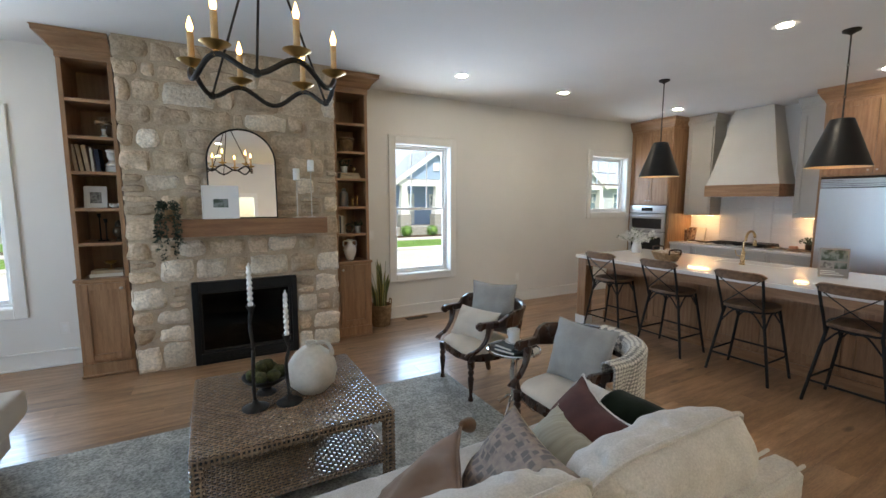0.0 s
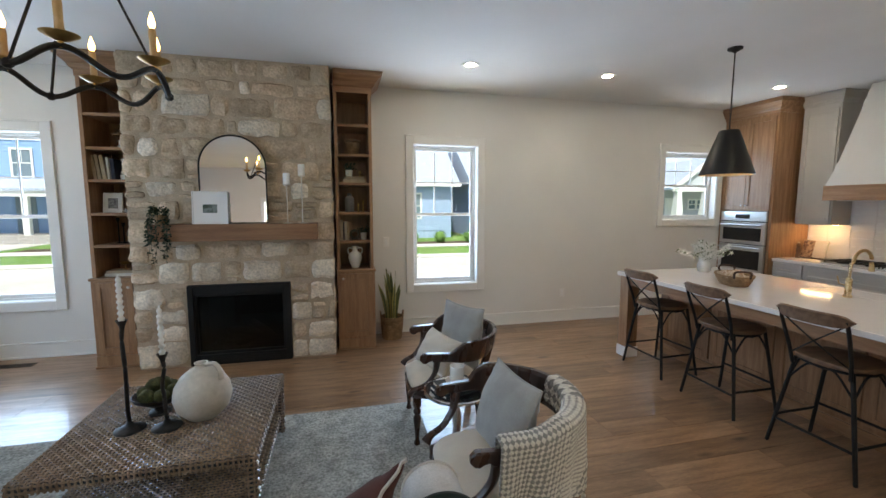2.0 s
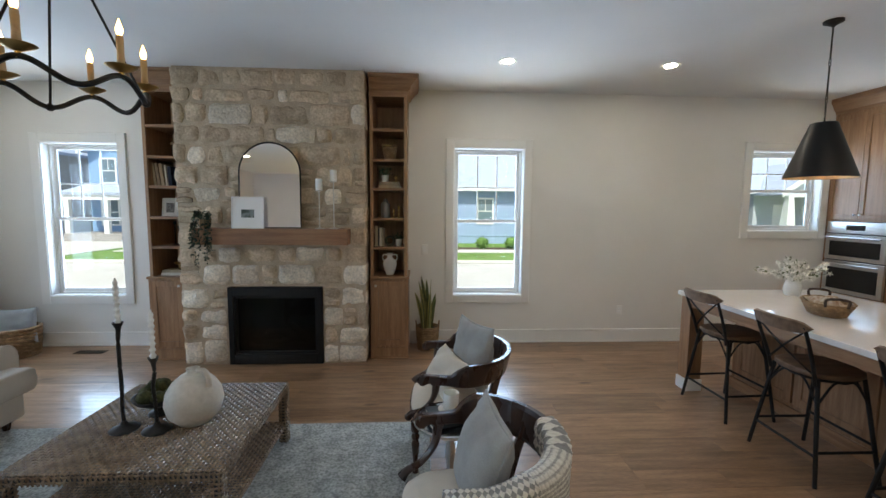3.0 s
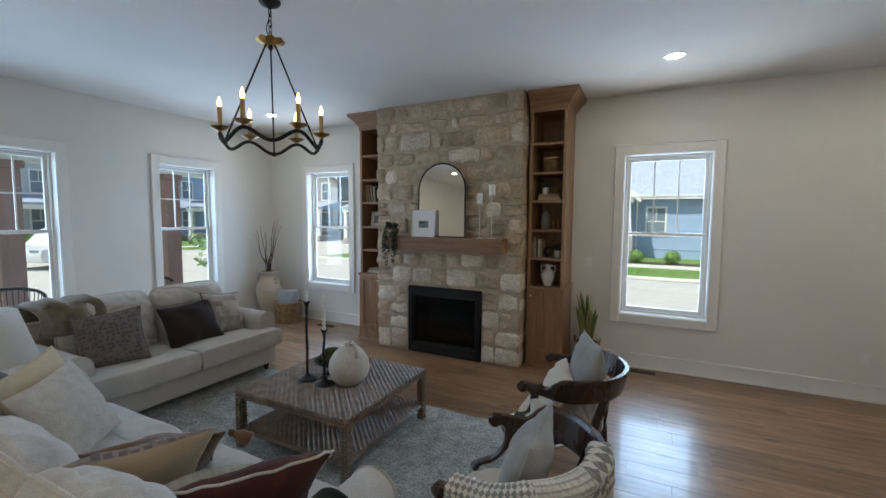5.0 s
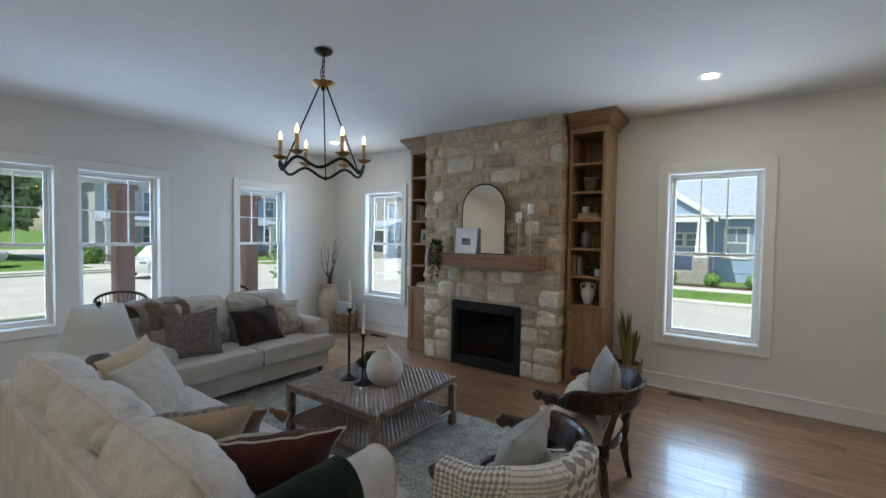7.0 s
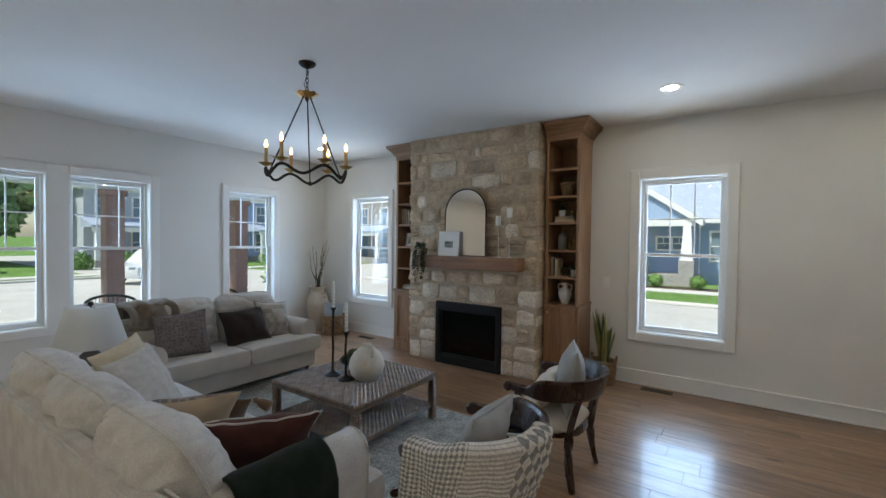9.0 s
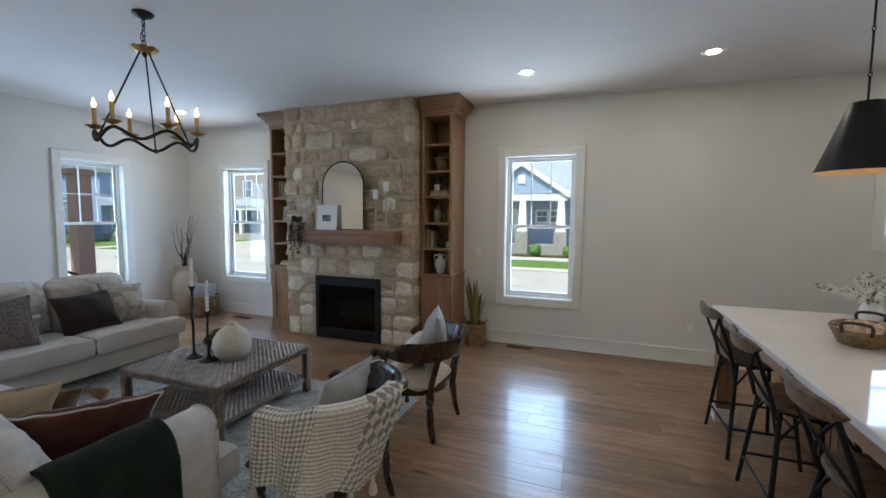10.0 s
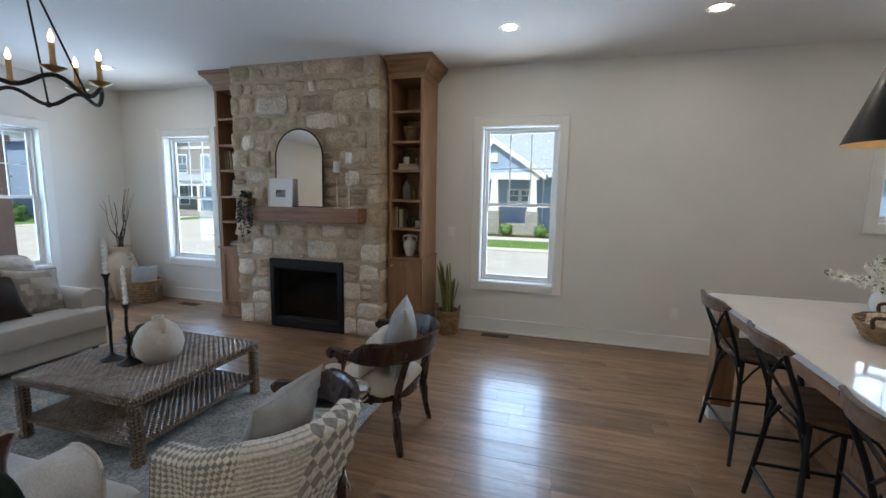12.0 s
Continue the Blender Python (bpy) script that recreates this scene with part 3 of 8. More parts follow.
# courses from the ceiling down: lower edge, then the stones' shares of the width; P marks pale ones
COURSES = (
    (2.850, "40 30 28 46 32 38 34 24"), (2.700, "27 18 58 40 18p 58 48"), (2.480, "18 30 60p 24 54 56 22p"), (2.290, "38 42 46 16 56P 24 45"),
    (2.080, "20 28p 26 80 30 64 16 22"), (1.870, "36 44 26 70 30 60 20"), (1.680, "26 42p 26 84 42 28p 36"), (1.470, "40 30 50 62 44 36 24"),
    (1.255, "50 34 56 48 60 34"), (1.070, "26 34 36p 52 30 44p 30 36"), (0.834, "34 42P 42P 26 56P 40 36p"),
)
SIDES = (((0.60, "34p 20"), (0.44, "18 30p"), (0.27, "22 34p"), (0.004, "28p 34P")), ((0.62, "26 40p"), (0.40, "30p 22 14"), (0.21, "22 46p"), (0.004, "24p 46p")))


def lay_stones():
    rnd = random.Random(11)
    joint = 0.024

    def lay(x0, x1, z0, z1, a, b, tone):
        ends = x0 <= a + 0.001 and a == SX0 or x1 >= b - 0.001 and b == SX1
        part("stone", stone(x0 + joint / 2, x1 - joint / 2, max(0.002, z0 + joint / 2 + (0.016 if abs(z0 - FZ) < 0.02 else 0.0)), min(HIGH - 0.004, z1 - joint / 2), rnd, 0.25 if ends else 0.06), tone, chimney, smooth=True)

    def course(z0, z1, shares, a, b):
        words = shares.split()
        total, x = sum(float(w.rstrip("pP")) for w in words), a
        for w in words:
            e = x + (b - a) * float(w.rstrip("pP")) / total
            tone = STONEW if w[-1] in "pP" else STONE
            dz0 = rnd.uniform(-0.02, 0.02) if z0 > FZ + 0.02 else 0.0
            if w[-1].isdigit() and z1 - z0 > 0.19 and rnd.random() < 0.35:
                c = z0 + (z1 - z0) * rnd.choice((0.36, 0.5, 0.62))
                lay(x, e, z0, c, a, b, tone)
                lay(x, e, c, z1, a, b, tone)
            else:
                lay(x, e, z0 + max(0.0, dz0), z1, a, b, tone)
            x = e

    top = HIGH - 0.006
    for low, shares in COURSES:
        course(low, top, shares, SX0, SX1)
        top = low
    for rows, a, b in ((SIDES[0], SX0, FX0 - 0.004), (SIDES[1], FX1 + 0.004, SX1)):
        top = FZ
        for low, shares in rows:
            course(low, top, shares, a, b)
            top = low


lay_stones()
FB = SFACE - 0.012
insert = thing("fireplace_insert", "black gas fireplace insert with glass front", "fireplace insert")
part("insert_frame", boxes(((FX0 + 0.004, FB, 0.002), (FX0 + 0.06, FB + 0.14, FZ - 0.006)), ((FX1 - 0.06, FB, 0.002), (FX1 - 0.004, FB + 0.14, FZ - 0.006)),
                           ((FX0 + 0.06, FB, FZ - 0.10), (FX1 - 0.06, FB + 0.14, FZ - 0.006)), ((FX0 + 0.06, FB, 0.002), (FX1 - 0.06, FB + 0.14, 0.11)), bevel=0.005), BLACK, insert)
part("inner_frame", boxes(((FX0 + 0.06, FB + 0.02, 0.11), (FX0 + 0.085, FB + 0.12, FZ - 0.1)), ((FX1 - 0.085, FB + 0.02, 0.11), (FX1 - 0.06, FB + 0.12, FZ - 0.1)),
                          ((FX0 + 0.085, FB + 0.02, FZ - 0.125), (FX1 - 0.085, FB + 0.12, FZ - 0.1)), ((FX0 + 0.085, FB + 0.02, 0.11), (FX1 - 0.085, FB + 0.12, 0.135)), bevel=0.004), BLACK, insert)
part("louvre", boxes(*[((FX0 + 0.075, FB - 0.004, 0.03 + k * 0.022), (FX1 - 0.075, FB + 0.006, 0.042 + k * 0.022)) for k in range(3)], bevel=0.002), BLACK, insert)
part("firebox", boxes(((FX0 + 0.06, FB + 0.47, 0.1), (FX1 - 0.06, FB + 0.49, FZ - 0.09)), ((FX0 + 0.04, FB + 0.14, 0.1), (FX0 + 0.06, FB + 0.49, FZ - 0.09)),
                      ((FX1 - 0.06, FB + 0.14, 0.1), (FX1 - 0.04, FB + 0.49, FZ - 0.09)), ((FX0 + 0.04, FB + 0.14, 0.08), (FX1 - 0.04, FB + 0.49, 0.1)),
                      ((FX0 + 0.04, FB + 0.14, FZ - 0.09), (FX1 - 0.04, FB + 0.49, FZ - 0.07))), FIREBLACK, insert)
rnd = random.Random(5)
for k in range(6):
    x = 0.31 + 0.065 * k
    tilt = Matrix.Translation((x, FB + 0.3, 0.17 + 0.05 * (k % 3))) @ Euler((0, radians(90 + rnd.uniform(-25, 25)), radians(rnd.uniform(-50, 50)))).to_matrix().to_4x4()
    part("log", lathe(bmesh.new(), [(0.034, -0.17), (0.04, -0.08), (0.037, 0.03), (0.042, 0.1), (0.03, 0.17)], 9, tilt), LOGS, insert, "ceramic log", True)
part("glass_front", boxes(((FX0 + 0.085, FB + 0.06, 0.135), (FX1 - 0.085, FB + 0.064, FZ - 0.125))), clear("smoked_glass", (0.35, 0.35, 0.36)), insert)

MX0, MX1, MY, MZ = -0.25, 1.26, 4.62, 1.449
mantel = thing("mantel_shelf", "thick stained wooden mantel beam on the stone", "mantel")
part("beam", boxes(((MX0, MY, 1.288), (MX1, SFACE + 0.03, MZ)), bevel=0.004), MANTEL, mantel)


# ---- built-in bookcases beside the chimney ----
SHELVES = (1.237, 1.553, 1.878, 2.187, 2.505)


def bookcase(x0, x1, label):
    bc = thing("bookcase", label, "bookcase", group="bookcases beside the fireplace")
    f, b, t, z1 = 4.995, NORTH - 0.003, 0.034, 2.84
    part("side_panel", boxes(((x0, f, 0.912), (x0 + t, b, z1 + 0.05)), bevel=0.002), OAK, bc)
    part("side_panel", boxes(((x1 - t, f, 0.912), (x1, b, z1 + 0.05)), bevel=0.002), OAK, bc)
    part("back_panel", boxes(((x0 + t, b - 0.02, 0.912), (x1 - t, b, z1)), bevel=0.001), OAK, bc)
    part("top_panel", boxes(((x0 + t, f + 0.002, z1), (x1 - t, b, z1 + 0.05))), OAKH, bc)
    for z in SHELVES:
        part("shelf", boxes(((x0 + t, f + 0.006, z - 0.028), (x1 - t, b - 0.02, z)), bevel=0.002), OAKH, bc)
    c0, c1 = (x0 - 0.012, x1) if x0 < 0 else (x0, x1 + 0.012)
    part("ledge", boxes(((c0 - 0.012 * (x0 < 0), f - 0.035, 0.885), (c1 + 0.012 * (x0 > 0), b, 0.912)), bevel=0.005), OAKH, bc)
    part("base_cabinet", boxes(((c0, f - 0.018, 0.12), (c1, b, 0.885)), ((c0, f - 0.026, 0.0), (c1, b, 0.12)), bevel=0.003), OAK, bc)
    part("plinth_moulding", boxes(((c0 - 0.01 * (x0 < 0), f - 0.042, 0.0), (c1 + 0.01 * (x0 > 0), f - 0.026, 0.022)), bevel=0.006), OAKH, bc)
    d0, d1, z0, z2, s = c0 + 0.03, c1 - 0.03, 0.15, 0.868, 0.058
    y0 = f - 0.038
    door = part("door", boxes(((d0, y0, z0), (d0 + s, f - 0.018, z2)), ((d1 - s, y0, z0), (d1, f - 0.018, z2)), ((d0 + s, y0, z2 - s), (d1 - s, f - 0.018, z2)),
                              ((d0 + s, y0, z0), (d1 - s, f - 0.018, z0 + s)), ((d0 + s, y0 + 0.012, z0 + s), (d1 - s, f - 0.019, z2 - s)), bevel=0.0015), OAK, bc)
    kx = d1 - 0.03 if x0 < 0 else d0 + 0.03
    part("knob", lathe(bmesh.new(), [(0.005, 0), (0.005, 0.012), (0.013, 0.016), (0.015, 0.024), (0.008, 0.03)], 14,
                       Matrix.Translation((kx, y0, z2 - 0.05)) @ Matrix.Rotation(radians(90), 4, "X")), NICKEL, door, "satin nickel knob", True)
    # crown: a flat frieze and a flared moulding returning to the wall
    bm = bmesh.new()
    box(bm, (x0 - 0.004, f - 0.012, z1 - 0.01), (x1 + 0.004, b, z1 + 0.055), 0.002)
    prof = ((0.012, z1 + 0.05), (0.02, z1 + 0.06), (0.03, z1 + 0.065), (0.045, z1 + 0.10), (0.095, z1 + 0.15), (0.112, z1 + 0.16), (0.112, z1 + 0.185), (0.122, HIGH - 0.003))
    rings = []
    for d, z in prof:
        a0, a1 = (x0 - d if x0 < 0 else x0 + 0.0), (x1 + d if x0 > 0 else x1)
        rings.append([bm.verts.new(p) for p in ((a0, b, z), (a0, f - d, z), (a1, f - d, z), (a1, b, z))])
    for r, s in zip(rings, rings[1:]):
        for k in range(4):
            bm.faces.new((r[k], r[(k + 1) % 4], s[(k + 1) % 4], s[k]))
    bm.faces.new(rings[0])
    bm.faces.new(rings[-1])
    part("crown_moulding", bm, OAKH, bc)
    return bc


bookcase(1.442, 1.842, "tall oak bookcase with half-filled open shelves and a cabinet below")
bookcase(-0.896, -0.512, "tall oak bookcase with books and ornaments on open shelves")


# ---- sofas ----
def sofa(name, label, width, depth, count, m, fabric, loose=None, arm_top=0.54):
    """Local: width along x, facing +y, origin on the floor at the middle."""
    s = thing(name, label, "sofa", m)
    w, d, arm = width / 2, depth / 2, 0.20
    part("base", boxes(((-w + 0.03, -d + 0.03, 0.09), (w - 0.03, d - 0.07, 0.30)), bevel=0.02), fabric, s)
    part("back_frame", boxes(((-w + 0.03, -d, 0.09), (w - 0.03, -d + (0.11 if loose else 0.13), 0.785)), bevel=0.03), fabric, s)
    bm = bmesh.new()
    for k in (-1, 1):
        tube(bm, [(-w + 0.05, -d + 0.055 + 0.05 * k, 0.783), (w - 0.05, -d + 0.055 + 0.05 * k, 0.783)], 0.006, 6)
    part("piping", bm, fabric, s, smooth=True)
    for k in (-1, 1):
        cx, r = k * (w - arm / 2), arm / 2 + 0.002
        prof = [(cx - arm / 2 + 0.004, 0.08), (cx + arm / 2 - 0.004, 0.08), (cx + arm / 2, 0.40)]
        prof += [(cx + k * 0.006 + r * math.cos(a), arm_top + r * math.sin(a)) for a in (radians(18.0 * i) for i in range(11))]
        prof += [(cx - arm / 2, 0.40)]
        a = part("arm", extrude(bmesh.new(), prof, -d + 0.02, d - 0.13, "y", bevel=0.012), fabric, s, smooth=True)
        part("arm_piping", tube(bmesh.new(), [(p[0], d - 0.136, p[1]) for p in prof[2:]], 0.006, 6), fabric, a, smooth=True)
    inner = (2 * w - 2 * arm) / count
    for k in range(count):
        x = -w + arm + inner * (k + 0.5)
        first, last = k == 0, k == count - 1
        ext0, ext1 = (arm - 0.02 if first else 0), (arm - 0.02 if last else 0)
        bm = bmesh.new()
        pad(bm, inner - 0.006, depth - 0.34, 0.185, Matrix.Translation((x, 0.03 - 0.01, 0.385)), 14, 0.2, 0.0, 16, 0.004, k)
        if ext0 or ext1:
            xa, xb = x - inner / 2 - ext0, x + inner / 2 + ext1
            pad(bm, xb - xa - 0.006, 0.24, 0.18, Matrix.Translation(((xa + xb) / 2, d - 0.10, 0.385)), 16, 0.16, 0.0, 16, 0.004, k + 4)
        else:
            pad(bm, inner - 0.006, 0.24, 0.18, Matrix.Translation((x, d - 0.10, 0.385)), 16, 0.16, 0.0, 16, 0.004, k + 4)
        sc = part("seat_cushion", bm, fabric, s, smooth=True)
        xa, xb = x - inner / 2 - ext0 + 0.02, x + inner / 2 + ext1 - 0.02
        part("piping", tube(bmesh.new(), [(xa, d + 0.005, 0.455), ((xa + xb) / 2, d + 0.012, 0.456), (xb, d + 0.005, 0.455)], 0.006, 6), fabric, sc, smooth=True)
        if loose:
            x = -w + loose[0] + loose[1] * (k + 0.5)
        wide = loose[1] if loose else inner
        mm = Matrix.Translation((x, -d + (0.25 if loose else 0.30), 0.665 if loose else 0.675)) @ Euler((radians(112 if loose else 103), 0, radians(random.uniform(-1.5, 1.5)))).to_matrix().to_4x4()
        bc = part("back_cushion", pad(bmesh.new(), wide - 0.006, 0.595, 0.32 if loose else 0.36, mm, 4.2, 0.46, 0.0, 60, 0.024, k + 9, soft=6, pucker=0.016), fabric, s, smooth=True)
        part("piping", tube(bmesh.new(), seam(wide + 0.002, 0.603, mm, 0.0, 14, 6), 0.009, 6, loop=True), fabric, bc, smooth=True)
    for x in (-w + 0.1, w - 0.1):
        for y in (-d + 0.1, d - 0.16):
            part("foot", lathe(bmesh.new(), [(0.022, 0.012), (0.034, 0.09)], 12, Matrix.Translation((x, y, 0))), MAHOG, s, "dark wooden foot", True)
    return s


sofa("sofa", "off-white linen three-seat sofa with piped cushions", 2.37, 1.03, 3, pose(0.685, 1.215, 0), LINEN, (0.11, 0.715), 0.63)
sofa("loveseat", "greige linen two-seat sofa with rolled arms", 1.88, 1.02, 2, pose(-1.40, 2.67, 0, 0, 0, -90), LINENG)


# ---- rug and coffee table ----
rug = tagged(part("area_rug", boxes(((-1.35, 1.45, 0.0), (2.06, 3.53, 0.011)), bevel=0.004), RUG), "grey-green woven wool area rug on the floor", "rug")


def weave(bm, x0, x1, y0, y1, z, pitch=0.023, m=None, wide=0.0064):
    """Flat strands that pass over and under one another."""
    m = m or Matrix()
    nx, ny = max(2, round((x1 - x0) / pitch)), max(2, round((y1 - y0) / pitch))
    px, py = (x1 - x0) / nx, (y1 - y0) / ny
    for direction in (0, 1):
        n_lines, n_cross = (ny, nx) if direction == 0 else (nx, ny)
        for i in range(n_lines):
            prev = None
            for j in range(n_cross * 2 + 1):
                s = j / 2
                up = math.cos(math.pi * (s - 0.5 + i + direction)) * 0.0048
                if direction == 0:
                    c, e = Vector((x0 + s * px, y0 + (i + 0.5) * py, z + up)), Vector((0, wide, 0))
                else:
                    c, e = Vector((x0 + (i + 0.5) * px, y0 + s * py, z + up)), Vector((wide, 0, 0))
                row = [bm.verts.new(m @ (c - e - Vector((0, 0, 0.003)))), bm.verts.new(m @ (c - e * 0.5 + Vector((0, 0, 0.002)))),
                       bm.verts.new(m @ (c + e * 0.5 + Vector((0, 0, 0.002)))), bm.verts.new(m @ (c + e - Vector((0, 0, 0.003))))]
                if prev:
                    for k in range(3):
                        bm.faces.new((prev[k], prev[k + 1], row[k + 1], row[k]))
                prev = row
    return bm


def coffee_table():
    t = thing("coffee_table", "square grey-brown woven rattan coffee table with a lower shelf", "coffee table")
    x0, x1, y0, y1, top, a = 0.045, 1.06, 2.30, 3.315, 0.434, 0.056
    # near-black slabs and legs under the strands stand for the shade between them
    part("top", boxes(((x0 + 0.004, y0 + 0.004, top - a), (x1 - 0.004, y1 - 0.004, top - 0.005)), bevel=0.008), RATTANGAP, t)
    tagged(part("top_weave", weave(bmesh.new(), x0, x1, y0, y1, top - 0.003), RATTAN, t, smooth=True), kind="stuff")
    part("shelf", boxes(((x0 + 0.02, y0 + 0.02, 0.115), (x1 - 0.02, y1 - 0.02, 0.148)), bevel=0.006), RATTANGAP, t)
    tagged(part("shelf_weave", weave(bmesh.new(), x0 + 0.02, x1 - 0.02, y0 + 0.02, y1 - 0.02, 0.15), RATTAN, t, smooth=True), kind="stuff")
    bm, bs = bmesh.new(), bmesh.new()
    for z0, z1, inset, b in ((top - a, top - 0.004, 0.0, bm), (0.115, 0.148, 0.02, bs)):
        for face in range(4):
            lx = (x1 - x0) if face % 2 == 0 else (y1 - y0)
            m = Matrix.Translation(((x0 + x1) / 2, (y0 + y1) / 2, 0)) @ Matrix.Rotation(radians(90 * face), 4, "Z") @ Matrix.Translation((0, -((y1 - y0) if face % 2 == 0 else (x1 - x0)) / 2 + inset, 0)) @ Matrix.Rotation(radians(90), 4, "X")
            weave(b, -lx / 2 + inset, lx / 2 - inset, z0, z1, 0.0, m=m)
    tagged(part("apron_weave", bm, RATTAN, t, smooth=True), kind="stuff")
    tagged(part("shelf_edge_weave", bs, RATTAN, t, smooth=True), kind="stuff")
    w = 0.056
    for cx in (x0 + w / 2, x1 - w / 2):
        for cy in (y0 + w / 2, y1 - w / 2):
            leg = part("leg", boxes(((cx - w / 2 + 0.004, cy - w / 2 + 0.004, 0.012), (cx + w / 2 - 0.004, cy + w / 2 - 0.004, top - a)), bevel=0.006), RATTANGAP, t)
            bm = bmesh.new()
            for face in range(4):
                m = Matrix.Translation((cx, cy, 0)) @ Matrix.Rotation(radians(90 * face), 4, "Z") @ Matrix.Translation((0, -w / 2, 0)) @ Matrix.Rotation(radians(90), 4, "X")
                weave(bm, -w / 2, w / 2, 0.014, top - a, 0.0, m=m)
            tagged(part("leg_weave", bm, RATTAN, leg, smooth=True), kind="stuff")


coffee_table()

# ---- kitchen ----
def shaker(bm, face, y0, y1, z0, z1, s=0.055, t=0.02):
    """A framed door or drawer front that faces -x."""
    box(bm, (face - t, y0, z0), (face, y0 + s, z1), 0.0015)
    box(bm, (face - t, y1 - s, z0), (face, y1, z1), 0.0015)
    box(bm, (face - t, y0 + s, z1 - s), (face, y1 - s, z1), 0.0015)
    box(bm, (face - t, y0 + s, z0), (face, y1 - s, z0 + s), 0.0015)
    box(bm, (face - t * 0.45, y0 + s, z0 + s), (face, y1 - s, z1 - s))
    return bm


def bar_handle(parent, x, y, z, length, upright):
    a, b = ((0, 0, -length / 2), (0, 0, length / 2)) if upright else ((0, -length / 2, 0), (0, length / 2, 0))
    bm = bmesh.new()
    o = Vector((x - 0.03, y, z))
    tube(bm, [o + Vector(a), o + Vector(b)], 0.005, 8)
    for k in (0.8, -0.8):
        c = o + Vector(b) * k
        tube(bm, [c, c + Vector((0.03, 0, 0))], 0.004, 6)
    part("handle", bm, NICKEL, parent, "slim satin nickel bar handle", True)


def crown(bm, x0, y0, y1, z0, depth=0.075, back=EAST - 0.004, ends=(1, 1)):
    prof = ((0.006, z0), (0.012, z0 + 0.03), (0.03, z0 + 0.05), (depth * 0.85, z0 + 0.12), (depth, z0 + 0.13), (depth, HIGH - 0.003))
    rings = []
    for d, z in prof:
        rings.append([bm.verts.new(p) for p in ((back, y0 - d * ends[0], z), (x0 - d, y0 - d * ends[0], z), (x0 - d, y1 + d * ends[1], z), (back, y1 + d * ends[1], z))])
    for r, s in zip(rings, rings[1:]):
        for k in range(4):
            bm.faces.new((r[k], r[(k + 1) % 4], s[(k + 1) % 4], s[k]))
    bm.faces.new(rings[0])
    bm.faces.new(rings[-1])
    return bm


BACK = EAST - 0.004
TALL = 7.14
oven_unit = thing("tall_oven_cabinet", "tall oak cabinet housing a double wall oven", "cabinet")
part("body", boxes(((TALL, 4.69, 0.10), (BACK, NORTH - 0.004, 0.66)), ((TALL, 4.69, 0.66), (BACK, 4.73, 1.55)), ((TALL, NORTH - 0.044, 0.66), (BACK, NORTH - 0.004, 1.55)),
                   ((TALL, 4.69, 1.55), (BACK, NORTH - 0.004, 2.86)), ((TALL + 0.5, 4.73, 0.66), (BACK, NORTH - 0.044, 1.55)), bevel=0.002), OAK, oven_unit)
part("toe_kick", boxes(((TALL + 0.06, 4.69, 0), (BACK, NORTH - 0.004, 0.10))), OAKH, oven_unit)
for k, (a, b) in enumerate(((4.715, 5.085), (5.09, NORTH - 0.03))):
    d = part("door", shaker(bmesh.new(), TALL - 0.001, a, b, 1.575, 2.82), OAK, oven_unit)
    part("knob", lathe(bmesh.new(), [(0.005, 0), (0.005, 0.014), (0.013, 0.02), (0.006, 0.028)], 12,
                       Matrix.Translation((TALL - 0.02, (b - 0.03, a + 0.03)[k], 1.63)) @ Matrix.Rotation(radians(-90), 4, "Y")), NICKEL, d, "satin nickel knob", True)
part("drawer", shaker(bmesh.new(), TALL - 0.001, 4.715, NORTH - 0.03, 0.13, 0.64), OAK, oven_unit)
part("crown_moulding", crown(bmesh.new(), TALL, 4.69, NORTH - 0.004, 2.86, ends=(1, 0)), OAKY, oven_unit)

oven = thing("double_wall_oven", "stainless steel double wall oven with dark glass doors", "oven")
O0, O1 = 4.735, NORTH - 0.048
part("body", boxes(((TALL + 0.004, O0, 0.665), (TALL + 0.49, O1, 1.545))), BLACK, oven)
part("control_panel", boxes(((TALL - 0.022, O0, 1.405), (TALL + 0.004, O1, 1.545)), bevel=0.004), STEEL, oven)
part("display", boxes(((TALL - 0.025, 4.98, 1.445), (TALL - 0.021, 5.2, 1.505))), DARKGLASS, oven, "dark display panel")
for z0, z1 in ((1.08, 1.395), (0.675, 1.07)):
    d = part("oven_door", boxes(((TALL - 0.028, O0, z0), (TALL + 0.004, O1, z1)), bevel=0.005), STEEL, oven)
    part("oven_window", boxes(((TALL - 0.031, O0 + 0.06, z0 + 0.05), (TALL - 0.027, O1 - 0.06, z1 - 0.085))), DARKGLASS, d)
    bm = bmesh.new()
    tube(bm, [(TALL - 0.07, O0 + 0.03, z1 - 0.04), (TALL - 0.07, O1 - 0.03, z1 - 0.04)], 0.011, 10)
    for y in (O0 + 0.07, O1 - 0.07):
        tube(bm, [(TALL - 0.07, y, z1 - 0.04), (TALL - 0.02, y, z1 - 0.04)], 0.008, 8)
    part("oven_handle", bm, STEEL, d, smooth=True)

UP = 7.48


